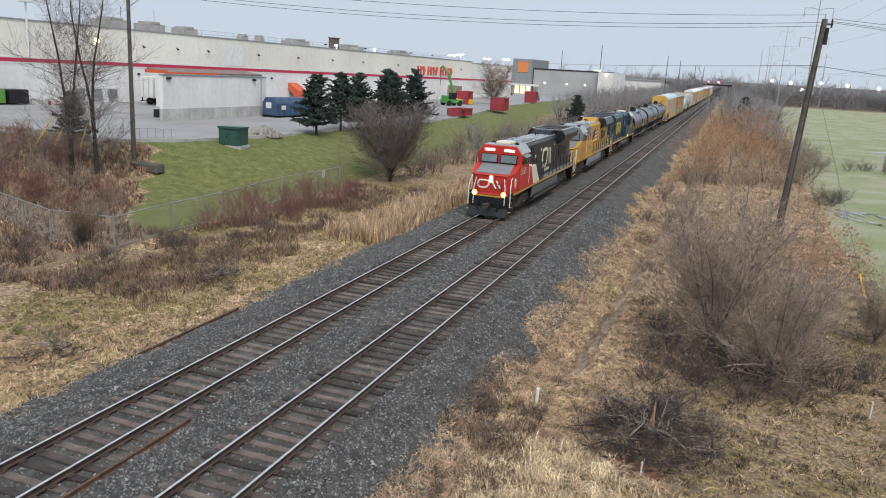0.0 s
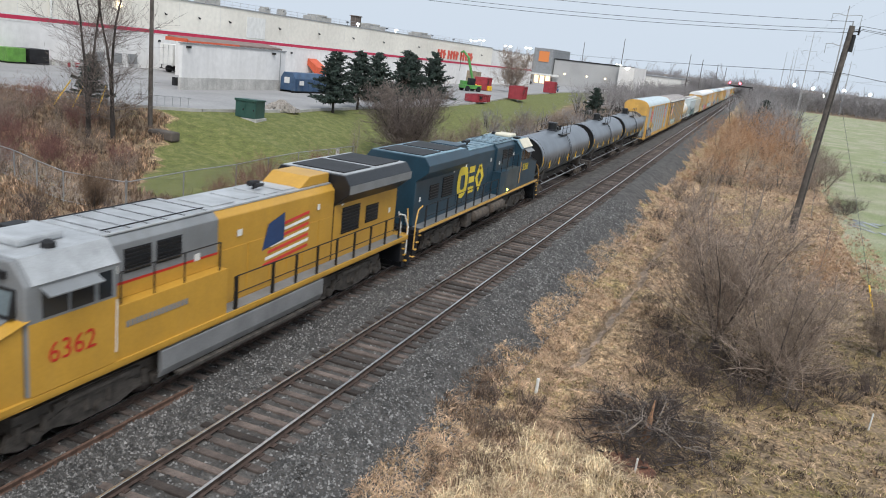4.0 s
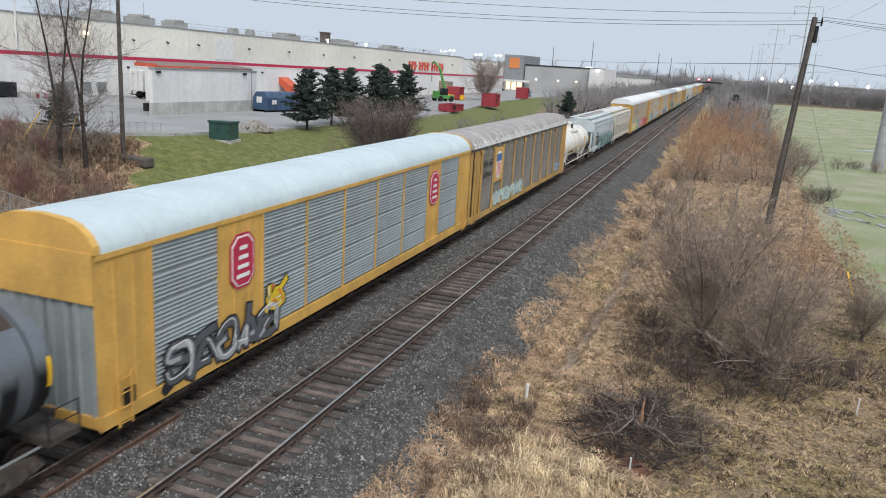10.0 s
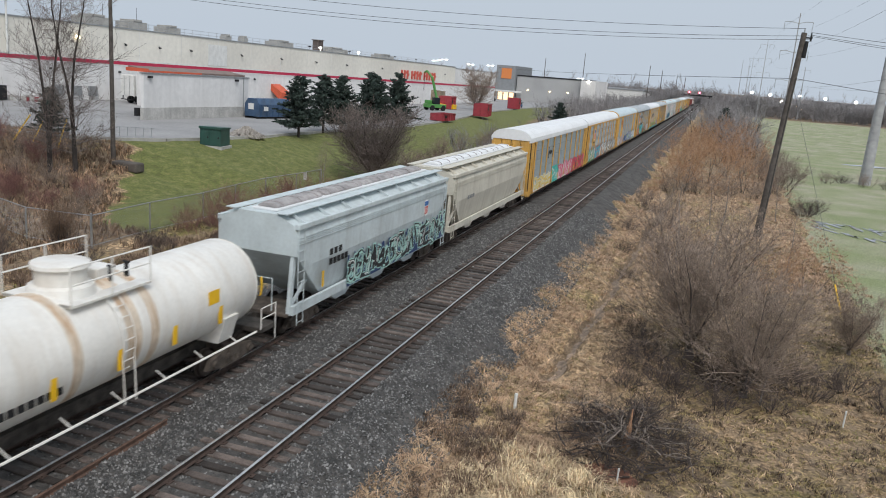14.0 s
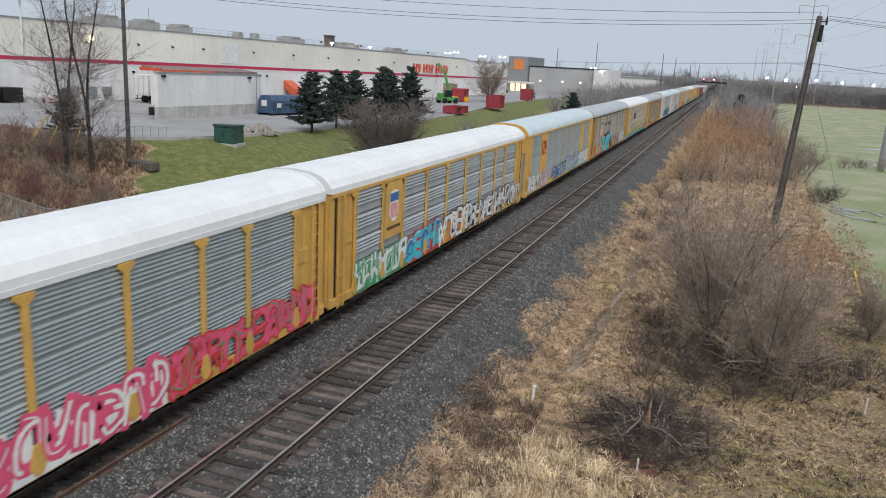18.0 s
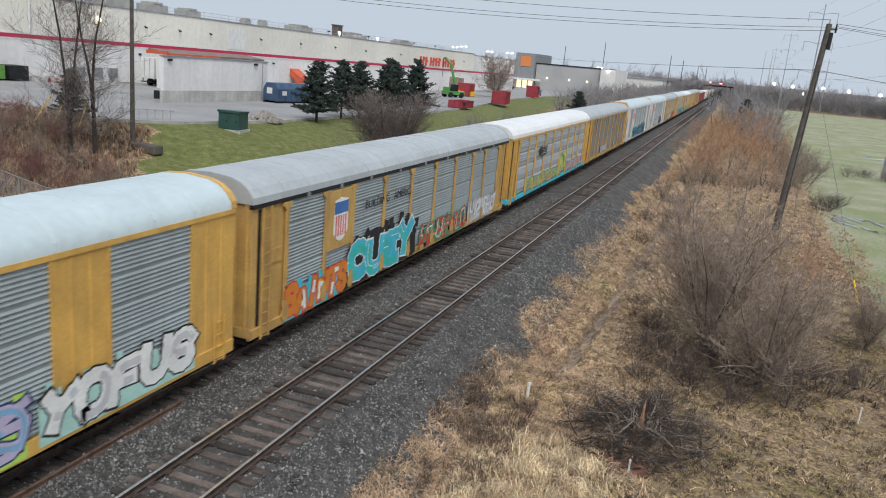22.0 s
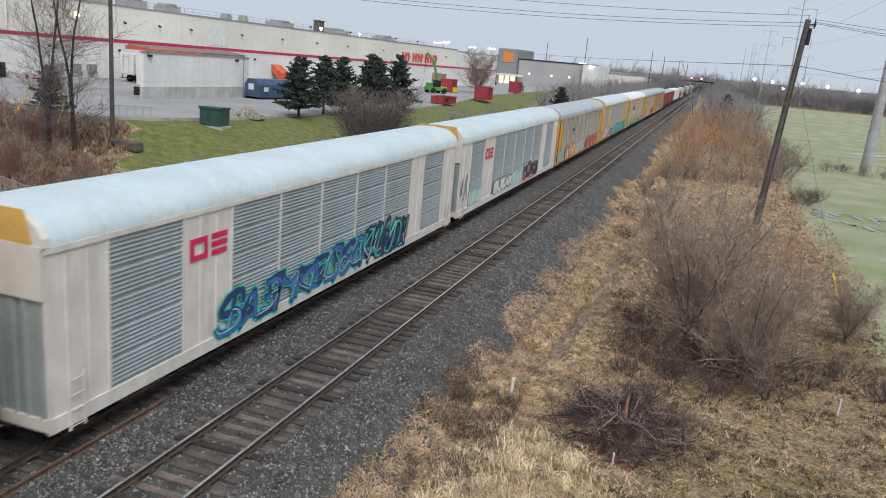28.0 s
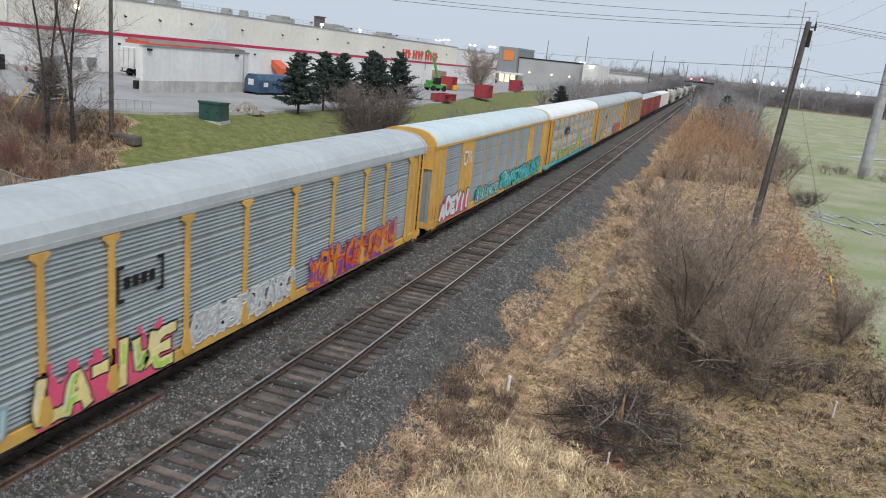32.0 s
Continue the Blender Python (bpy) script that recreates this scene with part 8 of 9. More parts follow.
def puddle(x, y, length, wide, turn, seed):
    """A thin tongue of standing water."""
    q = random.Random(seed)
    left, right = [], []
    n = 9
    for i in range(n):
        u = i / (n - 1)
        h = wide * (math.sin(math.pi * (0.06 + 0.88 * u)) ** 0.7) * q.uniform(0.45, 1.0)
        c = (x + length * (u - 0.5) * math.cos(turn) + q.gauss(0, 0.06), y + length * (u - 0.5) * math.sin(turn) + q.gauss(0, 0.2))
        left.append((c[0] - h * math.sin(turn), c[1] + h * math.cos(turn)))
        right.append((c[0] + h * math.sin(turn), c[1] - h * math.cos(turn)))
    pts = left + right[::-1]
    z = max(ground_z(a, b) for a, b in pts) + 0.03
    g = Geo()
    for i in range(n - 1):
        g.face([(*right[i], z), (*right[i + 1], z), (*left[i + 1], z), (*left[i], z)])
    tagged(new("puddle", g.mesh("puddle", water_m)), "shallow puddle in the wet field", "puddle", "puddles", "structure")


q = random.Random(77)
for i in range(26):
    u = i / 25
    puddle(19.4 + 8.0 * u + q.uniform(-0.5, 0.5), 73.5 - 3.5 * u + q.uniform(-3.2, 3.2), q.uniform(1.2, 3.2), q.uniform(0.16, 0.4), radians(-62 + q.uniform(-14, 14)), i)
for i, (x, y, length, wide) in enumerate(((36, 150, 8, 2.0), (50, 170, 9, 2.2), (40, 120, 4, 0.8))):
    puddle(x, y, length, wide, radians(8), 90 + i)


# ---- far edge of the field ----
def far_works():
    t = tagged(new("far_factory"), "long grey factory with lit windows beyond the field", "building")
    t.location = (0, 470, -1.4)
    part("hall", Geo().box(48, 150, 0, 40, -1, 9.0), mat("far_grey_wall", (0.34, 0.34, 0.35), 0.85, var=0.15, scale=0.1), t)
    part("roof", Geo().box(47.5, 150.5, -0.5, 40, 9.0, 9.6), mat("far_dark_roof", (0.3, 0.3, 0.31), 0.85), t)
    for k in range(16):
        x = 52 + k * 6
        part("window", Geo().box(x, x + 3.6, -0.1, 0, 4.2, 6.0), shop_glow_m if k % 3 == 0 else steel_m, t, "lit factory window" if k % 3 == 0 else "")


far_works()
for x, y, h in ((26.5, 420, 11.5), (35.0, 420, 11), (49.5, 430, 11.5), (60.5, 425, 11), (75, 430, 10.5), (86, 430, 10), (42, 440, 8)):
    t = thing("street_lamp", "lit flood lamp beyond the field", "lamp post", "far flood lamps")
    t.matrix_basis = pose(x, y, -1.3)
    part("pole", Geo().cyl((0, 0, -0.3), (0, 0, h), 0.15, 0.1, 8), hazed_steel_m, t)
    part("lamp_head", Geo().cyl((0, -0.3, h), (0, 0.1, h), 0.6, 0.6, 12), floodlight_m, t, "round lit lamp head")

# ---- plants ----
def tubes(segs, sides=3):
    """Tapered twigs from rows of (x0, y0, z0, x1, y1, z1, r0, r1)."""
    s = np.asarray(segs, float)
    p0, p1, r0, r1 = s[:, :3], s[:, 3:6], s[:, 6], s[:, 7]
    d = p1 - p0
    d /= np.linalg.norm(d, axis=1)[:, None] + 1e-9
    ref = np.where(np.abs(d[:, 2:]) < 0.9, [[0, 0, 1.0]], [[1.0, 0, 0]])
    a = np.cross(d, ref)
    a /= np.linalg.norm(a, axis=1)[:, None]
    b = np.cross(d, a)
    n = len(s)
    v = np.zeros((n, 2 * sides, 3))
    for i in range(sides):
        t = 2 * math.pi * i / sides
        o = a * math.cos(t) + b * math.sin(t)
        v[:, i], v[:, sides + i] = p0 + o * r0[:, None], p1 + o * r1[:, None]
    f = np.array([(i, (i + 1) % sides, sides + (i + 1) % sides, sides + i) for i in range(sides)])
    return v.reshape(-1, 3), (f[None] + 2 * sides * np.arange(n)[:, None, None]).reshape(-1, 4)


def grow(r, p, d, length, rad, depth, out, kids, droop=0.0, wild=0.35, shrink=0.62):
    """One limb with its side limbs, as short bent pieces."""
    steps = 3 if depth else 2
    p, d = Vector(p), Vector(d).normalized()
    for i in range(steps):
        d = (d + Vector((r.gauss(0, wild * 0.3), r.gauss(0, wild * 0.3), r.gauss(0.05 - droop, wild * 0.2)))).normalized()
        q = p + d * (length / steps)
        k0, k1 = rad * (1 - 0.28 * i), rad * (1 - 0.28 * (i + 1))
        out.append((*p, *q, max(k0, 0.0035), max(k1, 0.0025)))
        if depth:
            for _ in range(kids if i else max(1, kids - 1)):
                side = Vector((r.gauss(0, 1), r.gauss(0, 1), r.gauss(0.25, 0.5))).normalized()
                nd = (d * r.uniform(0.5, 1.0) + side * r.uniform(0.5, 0.9)).normalized()
                grow(r, p.lerp(q, r.random()), nd, length * r.uniform(shrink * 0.75, shrink * 1.15), k1 * 0.55, depth - 1, out, kids, droop, wild, shrink)
        p = q


def bush_parts(seed, stems, height, spread, depth, kids, thick=0.03, droop=0.0, wild=0.35, foot=0.35, fine=0.003):
    r = random.Random(seed)
    limbs, twigs = [], []
    for _ in range(stems):
        a = r.uniform(0, 6.28)
        base = Vector((math.cos(a), math.sin(a), 0)) * r.uniform(0, foot)
        d = Vector((math.cos(a) * spread * r.random(), math.sin(a) * spread * r.random(), 1))
        out = []
        grow(r, base - Vector((0, 0, 0.15)), d, height * r.uniform(0.55, 0.75), thick * r.uniform(0.6, 1.1), depth, out, kids, droop, wild)
        for s in out:
            s = (*s[:6], max(s[6], fine), max(s[7], fine * 0.8))
            (limbs if s[6] > thick * 0.3 else twigs).append(s)
    return limbs, twigs


def make_bush(name, label, category, seed, mats, group="", **k):
    limbs, twigs = bush_parts(seed, **k)
    t = thing(name, label, category, group)
    v, f = tubes(limbs, 4)
    put("branchwork", raw_mesh("branchwork", v, f, mats[0], smooth=True), t)["kind"] = "stuff"
    v, f = tubes(twigs, 3)
    put("twig_crown", raw_mesh("twig_crown", v, f, mats[1]), t)["kind"] = "stuff"
    return t


def make_tree(name, label, category, seed, mats, height, crown, depth=4, kids=3, r0=0.16, first=0.3, group="", lean=(0, 0)):
    """A bare tree: one tapered leader with limbs all the way up."""
    r = random.Random(seed)
    trunk, twigs = [], []
    p, d = Vector((0, 0, -0.2)), Vector((lean[0], lean[1], 1)).normalized()
    n = 10
    for i in range(n):
        d = (d + Vector((r.gauss(0, 0.05), r.gauss(0, 0.05), 0.12))).normalized()
        q = p + d * (height / n)
        ra, rb = r0 * (1 - 0.092 * i), r0 * (1 - 0.092 * (i + 1))
        trunk.append((*p, *q, ra, rb))
        if i / n >= first:
            for _ in range(4):
                a = r.uniform(0, 6.28)
                dd = Vector((math.cos(a), math.sin(a), r.uniform(0.6, 1.7)))
                grow(r, p.lerp(q, r.random()), dd, crown * (1.15 - 0.75 * i / n) * r.uniform(0.6, 1.0), rb * 0.42, depth - 2, twigs, kids, 0.0, 0.4)
        p = q
    t = thing(name, label, category, group)
    v, f = tubes(trunk, 8)
    put("trunk", raw_mesh("trunk", v, f, mats[0], smooth=True), t)
    v, f = tubes(twigs, 3)
    put("crown", raw_mesh("crown", v, f, mats[1]), t, label="bare branches and fine twigs")
    return t


def stand(ob, x, y, rz=0.0, s=1.0, sz=None, dz=0.0):
    ob.matrix_basis = pose(x, y, ground_z(x, y) + dz, 0, 0, rz) @ Matrix.Diagonal((s, s, sz or s, 1))
    return ob


def again(ob, x, y, rz=0.0, s=1.0, sz=None, dz=0.0):
    c = copy_thing(ob, pose(x, y, ground_z(x, y) + dz, 0, 0, rz))
    return stand(c, x, y, rz, s, sz, dz)


def blades(name, label, pts, height, per, material, lean=0.5, width=0.011, kind="stuff"):
    """Tufts of dry blades rooted at pts."""
    pts = np.asarray(pts, float)
    root = np.repeat(pts, per, 0)
    n = len(root)
    root[:, :2] += rng.normal(0, 0.07, (n, 2))
    h = height * rng.uniform(0.45, 1.25, n)
    a = rng.uniform(0, 6.28, n)
    tuft = np.repeat(rng.uniform(0, 6.28, len(pts)), per)
    k = lean * rng.uniform(0.3, 1.5, n)
    out = np.stack([np.cos(a) * 0.6 + np.cos(tuft), np.sin(a) * 0.6 + np.sin(tuft), np.zeros(n)], -1) * (h * k)[:, None]
    side = np.stack([-np.sin(a), np.cos(a), np.zeros(n)], -1) * (width * rng.uniform(0.6, 1.5, n))[:, None]
    up = np.zeros((n, 3))
    up[:, 2] = h
    mid, tip = root + out * 0.35 + up * 0.6, root + out + up * (1 - 0.35 * np.minimum(k, 1.2))[:, None]
    v = np.stack([root - side, root + side, mid + side * 0.8, mid - side * 0.8, tip], 1)
    f = (np.array([(0, 1, 2), (0, 2, 3), (3, 2, 4)])[None] + 5 * np.arange(n)[:, None, None]).reshape(-1, 3)
    return tagged(new(name, raw_mesh(name, v.reshape(-1, 3), f, material)), label, "grass", kind=kind)


def scatter(n, x0, x1, y0, y1, power=1.5, patch=None, seed=0.0, s=0.35):
    out = []
    while len(out) < n:
        x, y = rng.uniform(x0, x1), y0 + (y1 - y0) * rng.random() ** power
        if y > 27 and -0.22 < x - ditch_x(y) < 0.5 and rng.random() < 0.95:
            continue
        if patch is None or wave(x, y, s, seed) > patch + 0.15 * rng.normal():
            out.append((x, y, ground_z(x, y) - 0.02))
    return out


blades("dry_grass", "matted pale straw grass on the railway bank", scatter(9000, 2.9, 9.5, 9, 62, 1.8), 0.18, 7, straw_m, 1.6, 0.0115)
blades("dry_grass", "reddish dead grass along the ditch bank", scatter(4600, 2.9, 8.2, 12, 75, 1.4, 0.0, 4.0), 0.2, 7, straw_red_m, 1.6, 0.0115)
blades("dry_grass", "short straw grass in the rough meadow", scatter(7000, 8.3, 19.0, 10, 60, 1.6), 0.12, 6, olive_straw_m, 1.6, 0.013)
blades("dry_grass", "pale straw tufts scattered over the meadow", scatter(3200, 7.5, 19.0, 10, 56, 1.4, 0.08, 37.0, 1.3), 0.15, 8, straw_m, 1.2, 0.012)
blades("green_grass", "low olive green grass patches in the meadow", scatter(2600, 5.5, 19.0, 10, 50, 1.5, 0.05, 11.0), 0.09, 6, moss_m, 1.2, 0.011)
blades("brown_weeds", "dark dead weed tufts across the meadow", scatter(4200, 7.0, 19.0, 10, 56, 1.4, 0.1, 27.0, 1.1), 0.17, 8, dark_weed_m, 1.0, 0.013)
blades("dry_grass", "pale straw grass beside the ballast", scatter(3000, -13.5, -7.9, 12, 62, 1.5), 0.24, 8, straw_m, 1.0, 0.01)
blades("dry_grass", "olive dead grass between the ballast and the fence", scatter(3000, -16.5, -8.2, 12, 62, 1.5), 0.2, 8, olive_straw_m, 1.2, 0.01)
blades("brown_weeds", "dead brown weeds in front of the fence", scatter(3400, -19.6, -11.5, 24, 60, 1.2, 0.08, 6.0), 0.5, 6, weed_m, 0.6, 0.014)
blades("green_grass", "olive green grass among the weeds by the fence", scatter(3600, -19.6, -9.0, 20, 58, 1.2, -0.02, 61.0), 0.16, 7, moss_m, 1.2, 0.012)
blades("dry_reeds", "tall pale reeds on the bank of the line", scatter(2400, -12.0, -8.2, 40, 110, 1.3), 1.15, 7, straw_m, 0.35, 0.02)
blades("brown_weeds", "dark dead weeds on the near bank", scatter(480, 2.9, 5.6, 15, 27, 1.0, 0.1, 16.0, 0.5), 0.36, 8, weed_m, 0.8, 0.012)
blades("dry_grass", "sparse far straw grass along the line", scatter(5200, 3.6, 18.0, 45, 110, 1.1), 0.26, 6, far_straw_m, 1.3, 0.02)
blades("dry_grass", "straw verge along the edge of the field", scatter(1600, 15.0, 20.0, 48, 120, 1.3), 0.2, 6, far_straw_m, 1.1, 0.02)

def ditch_bed():
    """A strip of wet silt along the drain."""
    verts, ys = [], list(np.arange(27.0, 76.0, 0.25))
    for y in ys:
        for k in range(4):
            x = ditch_x(y) - 0.08 + 0.34 * k / 3 * (1 + 1.1 * wave(k, y, 0.9, 31.0)) + 0.12 * wave(k, y, 1.9, 33.0)
            verts.append((x, y, ground_z(x, y) + 0.02 + 0.02 * (k in (1, 2))))
    faces = [(j * 4 + i, j * 4 + i + 1, j * 4 + i + 5, j * 4 + i + 4) for j in range(len(ys) - 1) for i in range(3)]
    tagged(new("ditch_bed", raw_mesh("ditch_bed", verts, faces, mat("wet_silt", (0.29, 0.22, 0.165), 0.85, var=0.45, scale=2.5, fine=14, bump=0.5), smooth=True)), "pale wet silt in the shallow drainage ditch", "ditch", kind="structure")


ditch_bed()
# bushes beside the line
low = make_bush("bare_shrub", "low dark tangled shrub without leaves", "shrub", 22, (bark_m, twig_dark_m), "low shrubs", stems=11, height=1.5, spread=1.7, depth=2, kids=3, thick=0.024, foot=0.5)
stand(low, 10.2, 28.0, 0, 1.0)
blades("dry_grass", "bright cream straw tufts at the foot of the bank", scatter(900, 4.6, 8.6, 12, 21, 1.0, 0.0, 41.0, 0.5), 0.36, 10, cream_straw_m, 0.8, 0.008)
for i, (x, y, s) in enumerate(((8.8, 31.0, 1.0), (8.4, 27.4, 0.7), (9.2, 25.4, 0.8), (8.0, 29.4, 0.8), (10.6, 23.6, 0.6), (9.6, 29.0, 0.9), (11.8, 27.0, 0.9), (13.4, 27.6, 0.8), (11.6, 29.6, 1.0), (12.8, 30.2, 1.1), (14.0, 31.0, 1.1), (10.8, 30.6, 1.0), (14.8, 29.4, 1.0), (16.2, 31.0, 1.0), (17.6, 29.5, 1.0), (8.4, 34.0, 0.9), (7.2, 37.0, 0.6), (6.6, 44.0, 0.6), (5.6, 52.0, 0.7), (5.0, 60.0, 0.8), (6.4, 63.0, 0.8), (5.6, 71.0, 0.9), (7.2, 56.0, 0.8), (8.4, 50.0, 0.8), (19.0, 78.0, 1.4), (20.0, 80.0, 1.3), (3.9, 22.0, 0.45), (4.6, 20.6, 0.5), (5.3, 22.6, 0.4))):
    again(low, x, y, 47 * i, s)
young = make_tree("young_tree", "slim bare young tree with upright pale twigs", "tree", 23, (pale_bark_m, twig_m), 7.4, 2.0, 4, 2, 0.075, 0.18, "young trees beside the line")
stand(young, 10.6, 36.6)
again(young, 13.0, 28.0, 80, 0.42)
again(young, 9.2, 47.0, 170, 0.8)
willow = make_bush("willow_thicket", "russet willow thicket of upright bare shoots", "bush", 24, (old_bark_m, twig_red_m), "willow thickets along the line", stems=5, height=7.2, spread=0.8, depth=3, kids=2, thick=0.06, foot=1.3, wild=0.36, fine=0.0085)
stand(willow, 8.4, 86.0, 0, 0.9)
again(willow, 14.6, 43.0, 33, 0.42)
again(willow, 16.4, 47.0, 70, 0.45)
again(willow, 9.6, 50.0, 150, 0.4)
r = random.Random(15)
for i in range(19):
    y = 76 + 86 * (i / 18) + r.uniform(-2, 2)
    lo, hi = 5.2 + max(0.0, 80 - y) * 0.14, 15.0 + 0.02 * (y - 66)
    again(willow, lo + (hi - lo) * ((i * 0.618) % 1.0), y, 61 * i, r.uniform(0.36, 0.5) if y < 84 else r.uniform(0.6, 0.95))
grey_bush = make_bush("grey_bush", "grey-violet bare bush with fine twigs", "bush", 26, (bark_m, twig_m), "grey bushes", stems=10, height=2.6, spread=1.1, depth=2, kids=3, thick=0.03, foot=1.6, fine=0.006)
stand(grey_bush, 6.4, 86.0, 0, 0.8)
for i, (x, y, s) in enumerate(((9.4, 86.0, 0.9), (12.6, 86.5, 0.8), (15.6, 87.0, 0.8), (17.4, 93.0, 1.1), (18.6, 99.0, 1.2), (19.6, 106.0, 1.3), (17.0, 106.0, 1.2), (18.2, 114.0, 1.4), (21.0, 113.0, 1.0), (19.2, 124.0, 1.4), (5.0, 76.0, 0.6))):
    again(grey_bush, x, y, 67 * i, s)
for i, (x, y, s) in enumerate(((13.2, 46.0, 0.6), (8.2, 55.0, 0.55), (15.8, 52.0, 0.6), (11.0, 66.0, 0.6), (16.4, 72.0, 0.55), (7.6, 72.0, 0.5))):
    again(young, x, y, 59 * i, s)
far_bush = make_bush("bare_thicket", "bare thicket along the line in haze-pale grey", "bush", 25, (bark_m, haze_twig_m), "far thickets", stems=10, height=4.5, spread=0.8, depth=2, kids=2, thick=0.09, foot=2.5, fine=0.018)
stand(far_bush, 11.0, 172.0, 0, 1.3)
r = random.Random(5)
for i in range(38):
    y = 178 + i * 15
    again(far_bush, r.uniform(8.5, 17), y, r.uniform(0, 360), r.uniform(1.2, 1.9))
for i in range(50):
    y = 84 + i * 8
    again(far_bush, r.uniform(-24, -12.5) - max(0, (y - 250) * 0.02), y, r.uniform(0, 360), r.uniform(0.5, 0.9) if y < 150 else r.uniform(0.9, 1.6))
for i in range(30):
    y = 215 + i * 7.5
    again(far_bush, r.uniform(-34, -13) - 0.03 * (y - 190), y, r.uniform(0, 360), r.uniform(0.9, 1.5))
for i in range(14):
    y = 130 + i * 12
    again(far_bush, r.uniform(11, 20), y, r.uniform(0, 360), r.uniform(1.0, 1.6))
# overgrown boundary across the wet field
for i in range(16):
    again(grey_bush if i % 2 else low, 22.5 + 2.6 * i + r.uniform(-0.6, 0.6), 113 + 0.2 * i + r.uniform(-2, 2), r.uniform(0, 360), r.uniform(0.5, 0.8) * (1 if i % 2 else 1.5))

blades("brown_weeds", "tall dead brown weeds before the yard", [q for q in scatter(5000, -52.0, -20.5, 26, 52, 0.9) if overgrown(q[0], q[1])], 0.5, 6, weed_m, 0.5, 0.02)
blades("dry_grass", "tangled pale dead grass before the yard", [q for q in scatter(3600, -50.0, -20.5, 24, 52, 0.9, 0.05, 8.0) if overgrown(q[0], q[1])], 0.5, 6, straw_red_m, 0.6, 0.02)
# brush pile with a broken stump
def brush_pile(label, seed, n, radius, height, mats, stump=True):
    q = random.Random(seed)
    t = thing("brush_pile", label, "brush pile", "brush piles")
    segs = []
    for _ in range(n):
        a, b, u = q.uniform(0, 6.28), q.uniform(0, 6.28), q.random() ** 0.6
        d = Vector((math.cos(b), math.sin(b), q.uniform(-0.1, 0.75)))
        grow(q, Vector((0.75 * radius * u * math.cos(a), 0.75 * radius * u * math.sin(a), height * 0.6 * (1 - u * u) * q.random())), d, radius * q.uniform(0.22, 0.5), 0.03 * q.uniform(0.5, 1.3), 2, segs, 2, 0.1, 0.75)
    v, f = tubes(segs, 3)
    put("branch_tangle", raw_mesh("branch_tangle", v, f, mats[0]), t)["kind"] = "stuff"
    pale = []
    for k in range(26 if stump else 0):
        a = q.uniform(0, 6.28)
        p, d, rad = Vector((q.gauss(0, 0.5), q.gauss(0, 0.5), q.uniform(0.1, 0.5))), Vector((math.cos(a), math.sin(a), q.uniform(0.3, 1.1))), q.uniform(0.014, 0.03)
        for i in range(7):
            e = p + d.normalized() * radius * 0.12 * q.uniform(0.5, 1.3)
            pale.append((*p, *e, rad * (1 - 0.12 * i), rad * (1 - 0.12 * (i + 1))))
            if i > 2:
                grow(q, e, d + Vector((q.gauss(0, 0.5), q.gauss(0, 0.5), 0)), 0.5, 0.009, 1, pale, 1, 0.1, 0.6)
            p, d = e, d + Vector((q.gauss(0, 0.45), q.gauss(0, 0.45), -0.22))
    for _ in range(14):
        a = q.uniform(0, 6.28)
        grow(q, (q.gauss(0, 0.6), q.gauss(0, 0.6), 0.3 + 0.3 * height * q.random()), (math.cos(a), math.sin(a), 0.3), q.uniform(0.5, 1.2), 0.02, 1, pale, 1, 0.05, 0.6)
    v, f = tubes(pale, 5)
    put("deadwood", raw_mesh("deadwood", v, f, mats[1]), t, label="pale barkless limbs")["kind"] = "stuff"
    if stump:
        g = Geo().cyl((0, 0, -0.2), (0.05, 0, 0.75), 0.13, 0.08, 8).cyl((0.05, 0, 0.7), (0.08, 0.03, 1.3), 0.06, 0.02, 6)
        part("stump", g, mats[2], t, "splintered reddish stump")
    return t


pale_wood_m = mat("barkless_wood", (0.27, 0.225, 0.19), 0.85, var=0.25, scale=4, fine=30)
red_wood_m = mat("reddish_split_wood", (0.42, 0.24, 0.14), 0.85, var=0.4, scale=4, fine=30)
stand(brush_pile("large heap of cut branches round a broken stump", 31, 170, 2.5, 1.6, (brush_dark_m, pale_wood_m, red_wood_m)), 8.9, 22.4)
soil = []
for k in range(20):
    soil.append((8.7 + 0.7 * math.cos(k * 0.314) * (1 + 0.25 * math.sin(5 * k)), 20.7 + 0.55 * math.sin(k * 0.314) * (1 + 0.2 * math.cos(7 * k))))
top = max(ground_z(a, b) for a, b in soil) + 0.005
tagged(new("bare_soil", Geo().prism(soil, "z", top - 0.4, top).mesh("bare_soil", red_soil_m)), "patch of reddish bare soil before the stump", "soil", kind="structure")
stand(brush_pile("heap of grey cut branches in weeds", 32, 34, 1.6, 0.7, (twig_dark_m, pale_wood_m, red_wood_m), False), -11.4, 29.3)
stand(brush_pile("low heap of cut twigs beside the ballast", 33, 30, 1.5, 0.4, (twig_dark_m, pale_wood_m, red_wood_m), False), -10.6, 18.6)

